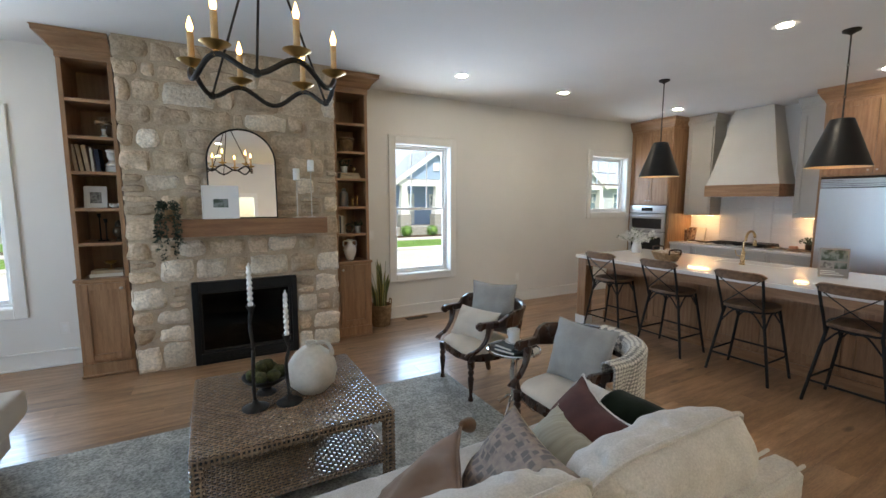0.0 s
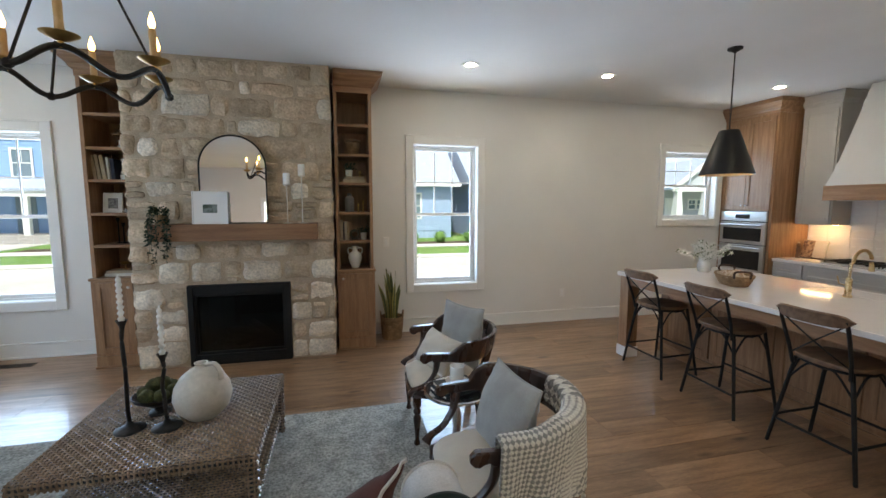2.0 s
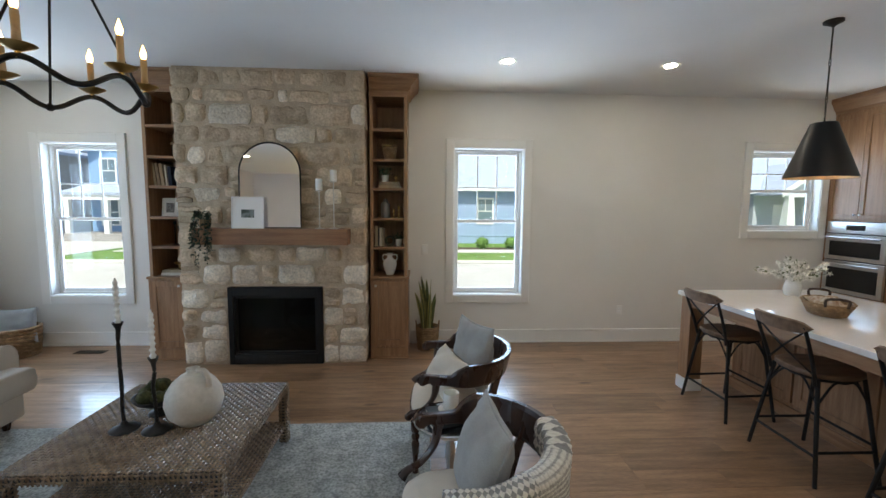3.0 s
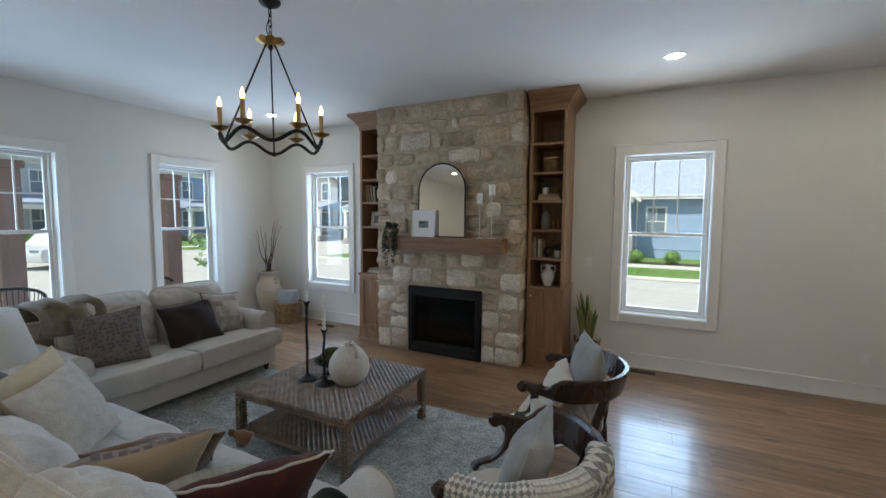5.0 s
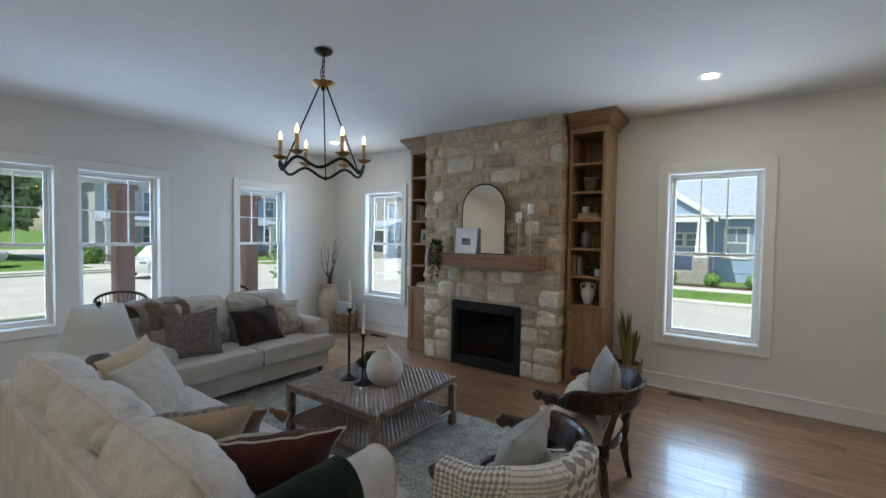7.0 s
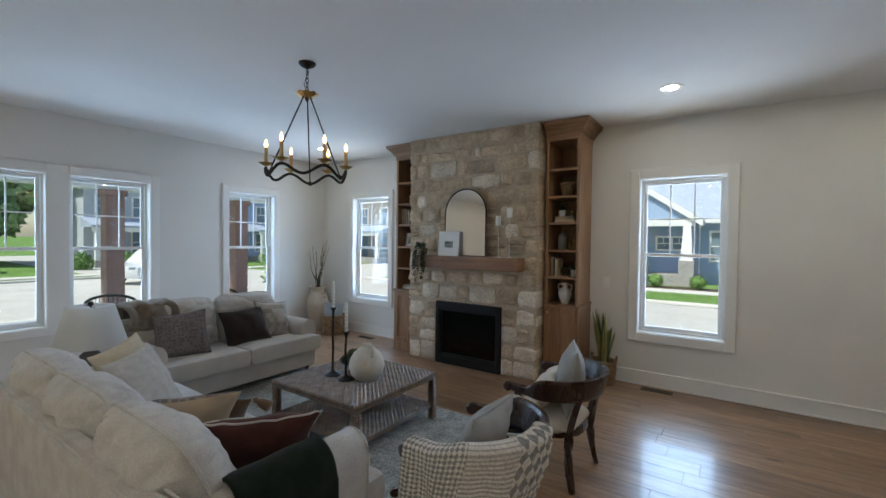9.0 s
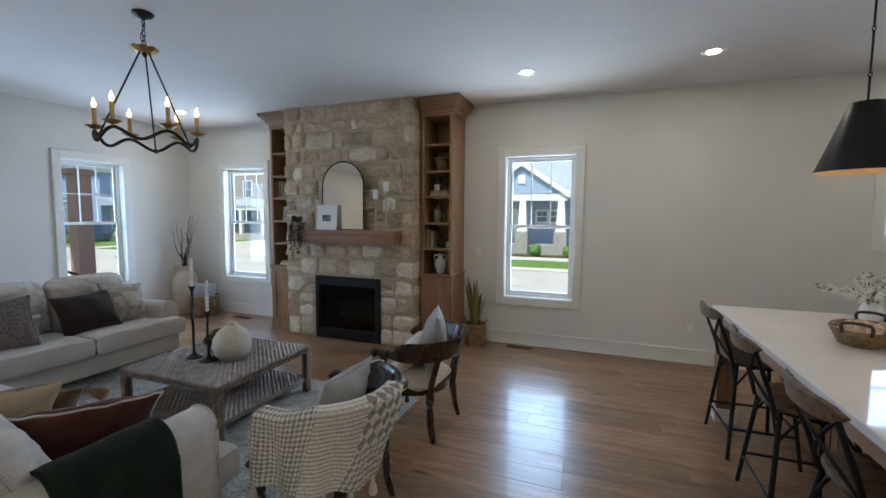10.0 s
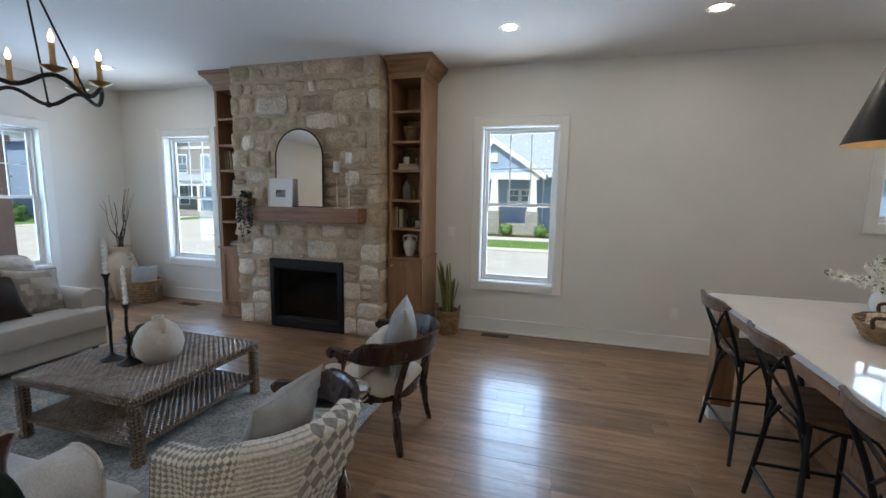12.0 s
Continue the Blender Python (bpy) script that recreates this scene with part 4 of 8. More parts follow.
def upper(y0, y1, label, knob_side):
    u = thing("wall_cabinet", label, "cabinet", group="painted wall cabinets")
    part("body", boxes(((UP, y0, 1.385), (BACK, y1, 2.90)), bevel=0.002), GREIGE, u)
    d = part("door", shaker(bmesh.new(), UP - 0.001, y0 + 0.02, y1 - 0.02, 1.40, 2.84), GREIGE, u)
    part("knob", lathe(bmesh.new(), [(0.005, 0), (0.005, 0.014), (0.013, 0.02), (0.006, 0.028)], 12,
                       Matrix.Translation((UP - 0.02, y0 + 0.05 if knob_side < 0 else y1 - 0.05, 1.46)) @ Matrix.Rotation(radians(-90), 4, "Y")), NICKEL, d, "satin nickel knob", True)
    part("crown_moulding", crown(bmesh.new(), UP, y0, y1, 2.90, 0.05, ends=(1, 1)), GREIGE, u)
    part("light_strip", boxes(((UP + 0.15, y0 + 0.04, 1.379), (UP + 0.21, y1 - 0.04, 1.3845)), bevel=0.001), STRIP, u, "lit warm under-cabinet strip")


upper(4.20, 4.636, "greige painted wall cabinet with one panelled door", -1)
upper(2.665, 3.05, "greige painted wall cabinet beside the range hood", 1)

hood = thing("range_hood", "tapered plaster range hood with an oak band", "range hood")
bm = bmesh.new()
H0, H1, HX = 3.165, 4.185, 7.30
rings = []
for k in range(9):
    t = k / 8
    e = t ** 0.85
    z = 1.875 + (HIGH - 0.004 - 1.875) * t
    a, b, x = H0 + (0.24) * e, H1 - (0.24) * e, HX + 0.22 * e
    rings.append([bm.verts.new(p) for p in ((BACK, a, z), (x, a, z), (x, b, z), (BACK, b, z))])
for r, s in zip(rings, rings[1:]):
    for k in range(4):
        bm.faces.new((r[k], r[(k + 1) % 4], s[(k + 1) % 4], s[k]))
bm.faces.new(rings[0])
bm.faces.new(rings[-1])
part("hood_body", bm, HOODP, hood)
part("hood_band", boxes(((HX - 0.012, H0 - 0.012, 1.695), (BACK, H1 + 0.012, 1.875)), bevel=0.003), OAKY, hood, "oak band at the hood's foot")
part("hood_filter", boxes(((HX + 0.06, H0 + 0.1, 1.687), (BACK - 0.06, H1 - 0.1, 1.6945))), STEEL, hood)

# base cabinets, worktop, splashback
BF = 7.235
for a, b, rows in ((4.29, 4.687, (0.72, 0.42)), (3.21, 4.287, (0.72, 0.42)), (2.665, 3.207, (0.72, 0.42))):
    u = thing("base_cabinet", "grey painted base cabinet with panelled drawers", "cabinet", group="kitchen base cabinets")
    part("body", boxes(((BF, a, 0.10), (BACK, b, 0.878)), bevel=0.002), GREYCAB, u)
    part("toe_kick", boxes(((BF + 0.06, a, 0), (BACK, b, 0.10))), GREYCAB, u)
    for z0, z1 in ((0.70, 0.865), (0.41, 0.69), (0.115, 0.40)):
        d = part("drawer", shaker(bmesh.new(), BF - 0.001, a + 0.012, b - 0.012, z0, z1, 0.045), GREYCAB, u)
        bar_handle(d, BF - 0.02, (a + b) / 2, (z0 + z1) / 2, 0.16, False)
worktop = thing("worktop", "white quartz worktop along the kitchen wall", "worktop")
part("slab", boxes(((BF - 0.03, 2.664, 0.879), (BACK, 4.689, 0.919)), bevel=0.003), QUARTZ, worktop)
splash = tagged(new("splashback"), "glossy white tiled splashback", "splashback", kind="structure")
me = None
for r in range(8):
    for c in range(8):
        y0 = 2.67 + 0.2525 * c
        if me is None:
            b = boxes(((0, 0.001, 0.001), (0.008, 0.2515, 0.0985)), bevel=0.0015)
            me = bpy.data.meshes.new("tile")
            b.to_mesh(me)
            b.free()
            me.materials.append(TILE)
        t = new("tile", me)
        t.parent = splash
        t.location = (BACK - 0.008, y0, 0.921 + 0.1 * r)

cooktop = thing("gas_cooktop", "stainless gas cooktop with black iron grates", "cooktop")
part("plate", boxes(((7.29, 3.25, 0.92), (7.76, 4.16, 0.932)), bevel=0.004), STEEL, cooktop)
for y in (3.28, 3.57, 3.86):
    bm = bmesh.new()
    for x in (7.32, 7.46, 7.60, 7.73):
        box(bm, (x, y, 0.95), (x + 0.012, y + 0.27, 0.965), 0.002)
    for yy in (y, y + 0.129, y + 0.258):
        box(bm, (7.332, yy, 0.951), (7.73, yy + 0.012, 0.964), 0.002)
    for x in (7.32, 7.73):
        for yy in (y, y + 0.258):
            box(bm, (x, yy, 0.932), (x + 0.012, yy + 0.012, 0.95))
    part("grate", bm, IRON, cooktop)
    for x in (7.42, 7.64):
        part("burner", lathe(bmesh.new(), [(0.05, 0.932), (0.05, 0.942), (0.03, 0.946)], 16, Matrix.Translation((x, y + 0.135, 0))), BLACK, cooktop, smooth=True)
griddle = thing("griddle", "black cast iron griddle on the cooktop", "griddle")
part("pan", boxes(((7.34, 3.27, 0.966), (7.72, 3.56, 0.985)), bevel=0.006), IRON, griddle)
for y in (3.255, 3.565):
    part("handle", tube(bmesh.new(), [(7.47, 3.415 + (y - 3.415) * 0.98, 0.978), (7.48, y, 0.983), (7.58, y, 0.983), (7.59, 3.415 + (y - 3.415) * 0.98, 0.978)], 0.006, 6), IRON, griddle, smooth=True)

# fridge and the oak unit round it
FR = 7.11
fr_unit = thing("fridge_surround", "oak cabinet unit over and beside the refrigerator", "cabinet")
part("side_panel", boxes(((FR + 0.02, 2.635, 0), (BACK, 2.662, 2.86)), bevel=0.002), OAK, fr_unit)
part("side_panel", boxes(((FR + 0.02, 1.64, 0), (BACK, 1.667, 2.86)), bevel=0.002), OAK, fr_unit)
part("top_box", boxes(((FR + 0.02, 1.668, 1.93), (BACK, 2.634, 2.86)), bevel=0.002), OAK, fr_unit)
for a, b in ((1.675, 2.148), (2.153, 2.63)):
    d = part("door", shaker(bmesh.new(), FR + 0.019, a, b, 1.95, 2.83), OAK, fr_unit)
    part("knob", lathe(bmesh.new(), [(0.005, 0), (0.005, 0.014), (0.013, 0.02), (0.006, 0.028)], 12,
                       Matrix.Translation((FR, 2.19 if a > 2 else 2.11, 2.0)) @ Matrix.Rotation(radians(-90), 4, "Y")), NICKEL, d, "satin nickel knob", True)
part("crown_moulding", crown(bmesh.new(), FR + 0.02, 1.64, 2.662, 2.86), OAKY, fr_unit)
fridge = thing("refrigerator", "large brushed stainless steel refrigerator", "refrigerator")
part("body", boxes(((FR + 0.05, 1.675, 0.03), (BACK - 0.02, 2.628, 1.86)), bevel=0.003), BLACK, fridge)
part("grille", boxes(*[((FR - 0.01, 1.68, 1.80 + 0.022 * k), (FR + 0.05, 2.624, 1.816 + 0.022 * k)) for k in range(5)], bevel=0.002), STEEL, fridge)
for a, b, hy in ((1.68, 2.624, 1.76),):
    d = part("door", boxes(((FR - 0.02, a, 0.72), (FR + 0.05, b, 1.79)), bevel=0.006), STEEL, fridge)
    bm = tube(bmesh.new(), [(FR - 0.07, hy, 0.85), (FR - 0.07, hy, 1.65)], 0.011, 10)
    for z in (0.9, 1.6):
        tube(bm, [(FR - 0.07, hy, z), (FR - 0.015, hy, z)], 0.008, 8)
    part("handle", bm, STEEL, d, smooth=True)
part("freezer_drawer", boxes(((FR - 0.02, 1.68, 0.08), (FR + 0.05, 2.624, 0.71)), bevel=0.006), STEEL, fridge)

# island
IX0, IX1, IY0, IY1 = 4.415, 5.80, 0.90, 4.175
island = thing("kitchen_island", "long oak kitchen island with panelled back and corner posts", "kitchen island")
body = part("body", boxes(((4.96, IY0 + 0.05, 0.10), (5.74, IY1 - 0.05, 0.878)), bevel=0.003), OAK, island)
for k in range(5):
    a = IY0 + 0.08 + k * 0.622
    part("back_panel", shaker(bmesh.new(), 4.959, a, a + 0.60, 0.14, 0.80, 0.07, 0.018), OAK, island)
part("plinth", boxes(((4.945, IY0 + 0.04, 0), (5.75, IY1 - 0.04, 0.10)), bevel=0.004), OAKY, island)
for y in (IY0 + 0.02, IY1 - 0.155):
    p = part("post", boxes(((IX0 + 0.03, y, 0.11), (IX0 + 0.165, y + 0.135, 0.878)), bevel=0.003), OAK, island)
    part("post_plinth", boxes(((IX0 + 0.02, y - 0.01, 0), (IX0 + 0.175, y + 0.145, 0.11)), bevel=0.005), TRIM, p, "white painted block")
part("apron", boxes(((IX0 + 0.04, IY0 + 0.157, 0.79), (IX0 + 0.075, IY1 - 0.157, 0.878)), ((IX0 + 0.167, IY1 - 0.06, 0.79), (4.958, IY1 - 0.03, 0.878)), bevel=0.002), OAKY, island)
top = thing("island_worktop", "polished white quartz island worktop", "worktop")
part("slab", boxes(((IX0, IY0, 0.879), (IX1, IY1, 0.919)), bevel=0.004), QUARTZ, top)
faucet = thing("kitchen_faucet", "brushed brass gooseneck faucet on the island", "faucet", pose(5.37, 2.63, 0.919))
FAUC = mat("brushed_brass", (0.60, 0.43, 0.24), (0.5, 0.35, 0.18), 0.28, metal=1.0)
part("base", lathe(bmesh.new(), [(0.030, 0), (0.030, 0.012), (0.022, 0.02), (0.022, 0.14), (0.017, 0.15)], 16), FAUC, faucet, smooth=True)
neck = [(0, 0, 0.14), (0, 0, 0.26)] + [(0.10 - 0.10 * math.cos(a), -0.015, 0.27 + 0.10 * math.sin(a)) for a in (radians(15 * k) for k in range(0, 12))]
part("neck", tube(bmesh.new(), neck, 0.013, 10), FAUC, faucet, smooth=True)
part("spray_head", tube(bmesh.new(), [(0.197, -0.015, 0.27), (0.203, -0.015, 0.24), (0.206, -0.015, 0.20)], [0.014, 0.018, 0.02], 10), FAUC, faucet, smooth=True)
part("lever", tube(bmesh.new(), [(0, 0.02, 0.09), (-0.01, 0.06, 0.10), (-0.015, 0.075, 0.16)], [0.007, 0.006, 0.005], 8), FAUC, faucet, smooth=True)
sink = thing("sink", "stainless undermount sink rim in the island", "sink")
part("rim", boxes(((5.44, 2.25, 0.9195), (5.452, 2.98, 0.921)), ((5.73, 2.25, 0.9195), (5.742, 2.98, 0.921)), ((5.452, 2.25, 0.9195), (5.73, 2.262, 0.921)), ((5.452, 2.968, 0.9195), (5.73, 2.98, 0.921))), STEEL, sink)


# ---- bar stools ----
def stool(m):
    """Local: the sitter faces +x; origin on the floor under the seat."""
    s = thing("bar_stool", "black metal bar stool with brown wooden seat and cross back", "bar stool", m, "bar stools at the island")
    n = 28
    outline = []
    for i in range(n):
        a = 2 * math.pi * i / n
        c, si = math.cos(a), math.sin(a)
        r = 0.205 * (abs(c) ** 3 + abs(si) ** 3) ** (-1 / 3)
        outline.append((r * c * (1.0 if c > 0 else 0.96), r * si))
    part("seat", extrude(bmesh.new(), outline, 0.645, 0.675, "z", bevel=0.009), WALNUT, s, "saddle-shaped brown wooden seat", True)
    part("seat_ring", tube(bmesh.new(), [(x * 0.86, y * 0.86, 0.632) for x, y in outline], 0.011, 6, loop=True), BLACK, s, smooth=True)
    tops = {}
    for sx, sy in ((1, 1), (1, -1), (-1, 1), (-1, -1)):
        a, b = Vector((sx * 0.15, sy * 0.16, 0.64)), Vector((sx * 0.205, sy * 0.262, 0.0))
        part("leg", tube(bmesh.new(), [a, a.lerp(b, 0.5), b], [0.0125, 0.013, 0.012], 8), BLACK, s, smooth=True)
        tops[sx, sy] = (a, b)
    for p, q, h in (((1, 1), (1, -1), 0.62), ((-1, 1), (-1, -1), 0.72), ((1, 1), (-1, 1), 0.68), ((1, -1), (-1, -1), 0.68)):
        part("footrest", tube(bmesh.new(), [tops[p][0].lerp(tops[p][1], h), tops[q][0].lerp(tops[q][1], h)], 0.009, 8), BLACK, s, smooth=True)
    for p, q in (((1, 1), (1, -1)), ((-1, 1), (-1, -1)), ((1, 1), (-1, 1)), ((1, -1), (-1, -1))):
        a, b = tops[p][0].lerp(tops[p][1], 0.24), tops[q][0].lerp(tops[q][1], 0.24)
        mid = (a + b) / 2
        mid.z = 0.62
        part("arch", tube(bmesh.new(), curve([a, a.lerp(mid, 0.55) + Vector((0, 0, 0.055)), mid, b.lerp(mid, 0.55) + Vector((0, 0, 0.055)), b], 5), 0.007, 6), BLACK, s, smooth=True)
    up = {}
    for sy in (1, -1):
        pts = curve([(-0.17, sy * 0.165, 0.60), (-0.20, sy * 0.175, 0.72), (-0.25, sy * 0.185, 0.86), (-0.29, sy * 0.188, 0.975)], 5)
        part("back_post", tube(bmesh.new(), pts, 0.0115, 8), BLACK, s, smooth=True)
        up[sy] = pts
    for sy in (1, -1):
        a, b = up[sy][3], up[-sy][-2]
        pts = [a.lerp(b, t) + Vector((-0.018 * math.sin(math.pi * t) + 0.004 * sy, 0, 0)) for t in (0, 0.25, 0.5, 0.75, 1)]
        part("cross_brace", tube(bmesh.new(), pts, 0.009, 6, flat=0.5), BLACK, s, smooth=True)
    rail = bmesh.new()
    n = 15
    rings = []
    for i in range(n):
        t = i / (n - 1) * 2 - 1
        x, y = -0.335 + 0.055 * t * t, t * 0.215
        h = 0.042 * (1 - abs(t) ** 6) ** 0.5 + 0.004
        lean = 0.012
        rings.append([rail.verts.new(p) for p in ((x - 0.011, y, 0.975 + h * 0.6), (x - 0.011 + lean, y, 0.975 - h), (x + 0.011 + lean, y, 0.975 - h), (x + 0.011, y, 0.975 + h * 0.6), (x, y, 0.975 + h * 0.8))])
    for r, q in zip(rings, rings[1:]):
        for k in range(5):
            rail.faces.new((r[k], r[(k + 1) % 5], q[(k + 1) % 5], q[k]))
    rail.faces.new(rings[0])
    rail.faces.new(rings[-1])
    part("top_rail", rail, WALNUT, s, "curved brown wooden top rail", True)
    return s


first = stool(pose(4.58, 3.69, 0, 0, 0, 2))
for y, turn in ((2.915, -1), (2.14, 1), (1.37, -2)):
    copy_thing(first, pose(4.58, y, 0, 0, 0, turn))

# ---- armchairs ----
def armchair(m):
    """A barrel-backed chair; local: facing -x, origin on the floor under the seat."""
    c = thing("armchair", "dark mahogany barrel-back armchair with a cream seat", "armchair", m, "dark wooden armchairs")
    outline = []
    for i in range(36):
        a = 2 * math.pi * i / 36
        x, y = math.cos(a), math.sin(a)
        e = 3.4 if x < 0 else 2.3
        r = (abs(x) ** e + abs(y) ** e) ** (-1 / e)
        outline.append((0.265 * r * x, 0.285 * r * y))
    part("seat_frame", extrude(bmesh.new(), outline, 0.325, 0.388, "z", bevel=0.014), MAHOG, c, smooth=True)
    part("seat_cushion", pad(bmesh.new(), 0.505, 0.545, 0.17, Matrix.Translation((-0.004, 0, 0.388)), 2.6, 0.5, 0.0, 20, 0.003, 5, soft=4), CREAM, c, "cream upholstered seat", True)
    turned = [(0.017, 0.0), (0.022, 0.012), (0.020, 0.03), (0.013, 0.05), (0.016, 0.09), (0.024, 0.17), (0.026, 0.20), (0.017, 0.225), (0.026, 0.24), (0.026, 0.255), (0.018, 0.27), (0.03, 0.29), (0.03, 0.345)]
    for sy in (1, -1):
        part("front_leg", lathe(bmesh.new(), turned, 14, Matrix.Translation((-0.215, sy * 0.262, 0))), MAHOG, c, smooth=True)
        # the back leg runs up to the rail
        pts = curve([(0.272, sy * 0.246, 0.0), (0.238, sy * 0.228, 0.17), (0.236, sy * 0.216, 0.36), (0.27, sy * 0.208, 0.52), (0.315, sy * 0.20, 0.665)], 5)
        part("back_leg", tube(bmesh.new(), pts, [0.021 + 0.010 * math.sin(math.pi * i / (len(pts) - 1)) for i in range(len(pts))], 4), MAHOG, c)
        # arm support: a scrolled foot on the seat corner, sweeping up and back to the arm
        pts = curve([(-0.262, sy * 0.272, 0.375), (-0.235, sy * 0.28, 0.405), (-0.165, sy * 0.297, 0.44), (-0.105, sy * 0.312, 0.52), (-0.085, sy * 0.32, 0.62)], 7)
        n = len(pts) - 1
        part("arm_support", tube(bmesh.new(), pts, [0.033 - 0.012 * math.sin(math.pi * i / n) for i in range(n + 1)], 8, flat=0.75), MAHOG, c, smooth=True)
    # arms and back: one bent board, low and scalloped at the arms, stepped up to a tall back
    path = [Vector((-0.20 + 0.235 * k / 12, 0.312 + 0.036 * k / 12, 0)) for k in range(12)]
    path += [Vector((0.035 + 0.325 * math.sin(a), 0.348 * math.cos(a), 0)) for a in (radians(90 * k / 16) for k in range(17))]
    path = [(p, s_) for p, s_ in zip(path, range(29))]
    half = [(p.copy(), k) for p, k in path]
    line = half + [(Vector((p.x, -p.y, 0)), k) for p, k in half[-2::-1]]
    bm, rings = bmesh.new(), []
    for i, (p, k) in enumerate(line):
        d = (line[min(i + 1, len(line) - 1)][0] - line[max(i - 1, 0)][0]).normalized()
        out = Vector((-d.y, d.x, 0))
        rise = min(1.0, max(0.0, (k - 9.5) / 5.0))
        rise = rise * rise * (3 - 2 * rise)
        hi = 0.668 + 0.078 * rise
        lo = 0.600 + 0.024 * math.exp(-((k - 3.6) / 0.8) ** 2) + 0.012 * (k > 5) * (1 - rise)
        end = max(0.0, 1 - k / 1.6) ** 2
        hi, lo = hi - 0.022 * end, lo + 0.02 * end
        w = 0.021 - 0.004 * rise - 0.007 * end
        lean = 0.034 * rise
        ring = []
        for u, v in ((-1, 0.12), (-0.7, 0.0), (0.7, 0.0), (1, 0.12), (1, 0.88), (0.7, 1.0), (-0.7, 1.0), (-1, 0.88)):
            ring.append(bm.verts.new(p + out * (w * u + lean * v) + Vector((0, 0, lo + (hi - lo) * v))))
        rings.append(ring)
    for q, t in zip(rings, rings[1:]):
        for k in range(8):
            bm.faces.new((q[k], q[(k + 1) % 8], t[(k + 1) % 8], t[k]))
    bm.faces.new(rings[0])
    bm.faces.new(rings[-1])
    part("back_rail", bm, MAHOG, c, smooth=False)
    return c


chair = armchair(pose(2.19, 3.15, 0, 0, 0, -3))
copy_thing(chair, pose(2.165, 2.035, 0))


def cushion(label, mat_, size, thick, m, pinch=0.09, piping=None, seed=0, rumple=0.014, group="", reverse=None):
    """A throw cushion lying in its own x-y plane."""
    bm = pad(bmesh.new(), size[0], size[1], thick, Matrix(), 2.2, 0.48, pinch, 18, rumple, seed)
    for f in bm.faces:
        f.material_index = 1 if reverse and f.calc_center_median().z < 0 else 0
    c = tagged(part("throw_pillow", bm, [mat_, reverse] if reverse else mat_, smooth=True), label, "pillow", group)
    c.matrix_basis = m
    if piping:
        part("piping", tube(bmesh.new(), seam(size[0], size[1], Matrix(), pinch, 10), 0.006, 6, loop=True), piping, c, smooth=True)
    return c


def stand(x, y, z, lean, yaw, roll=0.0):
    """A cushion's pose: standing on its lower edge at z, leaning back by lean, its face turned to yaw."""
    return Matrix.Translation((x, y, z)) @ Euler((0, 0, radians(yaw))).to_matrix().to_4x4() @ Euler((radians(90 - lean), 0, 0)).to_matrix().to_4x4() @ Euler((0, 0, radians(roll))).to_matrix().to_4x4()


# on the armchairs: faces look to -x
cushion("square sage-grey velvet cushion leaning in an armchair", SAGE, (0.47, 0.40), 0.19, stand(2.25, 2.04, 0.635, 18, -88, 2), piping=SAGE, seed=1)
cushion("square sage-grey cushion standing at the back of an armchair", SAGE, (0.46, 0.44), 0.19, stand(2.345, 3.15, 0.685, 8, -70, 2), piping=SAGE, seed=2)
cushion("cream cushion with fringed corners on an armchair", CREAM, (0.44, 0.28), 0.15, stand(2.16, 3.15, 0.565, 34, -74), seed=3)


# ---- side table with a mug and books ----
tx, ty = 2.16, 2.61
table = thing("side_table", "small round chrome side table between the armchairs", "side table", pose(tx, ty, 0))
part("tabletop", lathe(bmesh.new(), [(0.005, 0.492), (0.19, 0.492), (0.205, 0.498), (0.205, 0.512), (0.195, 0.516), (0.185, 0.510), (0.005, 0.509)], 40), CHROME, table, smooth=True)
part("stem", lathe(bmesh.new(), [(0.028, 0.10), (0.022, 0.13), (0.016, 0.18), (0.026, 0.27), (0.030, 0.33), (0.018, 0.40), (0.016, 0.45), (0.04, 0.485), (0.05, 0.492)], 20), CHROME, table, smooth=True)
for k in range(3):
    a = radians(90 + 120 * k)
    part("foot", tube(bmesh.new(), [(r * math.cos(a), r * math.sin(a), z) for r, z in ((0.01, 0.13), (0.05, 0.12), (0.11, 0.06), (0.16, 0.012), (0.185, 0.014))], [0.014, 0.014, 0.011, 0.009, 0.007], 8), CHROME, table, smooth=True)


def book(label, size, at, cover, group="", name="book"):
    """A closed book lying on its back cover; local x: height, y: width from the spine, z: thickness."""
    b = thing(name, label, "book", at, group)
    w, d, h = size
    part("cover", boxes(((-w / 2, -d / 2, 0), (w / 2, d / 2, 0.003)), ((-w / 2, -d / 2, h - 0.003), (w / 2, d / 2, h)), ((-w / 2, -d / 2, 0.003), (w / 2, -d / 2 + 0.004, h - 0.003)), bevel=0.0008), cover, b)
    part("pages", boxes(((-w / 2 + 0.004, -d / 2 + 0.004, 0.003), (w / 2 - 0.004, d / 2 - 0.004, h - 0.003))), PAPER, b)
    return b


def cloth(name, c):
    return mat(name, c, tuple(v * 0.85 for v in c), 0.75, scale=12, bump=0.15, bscale=300)


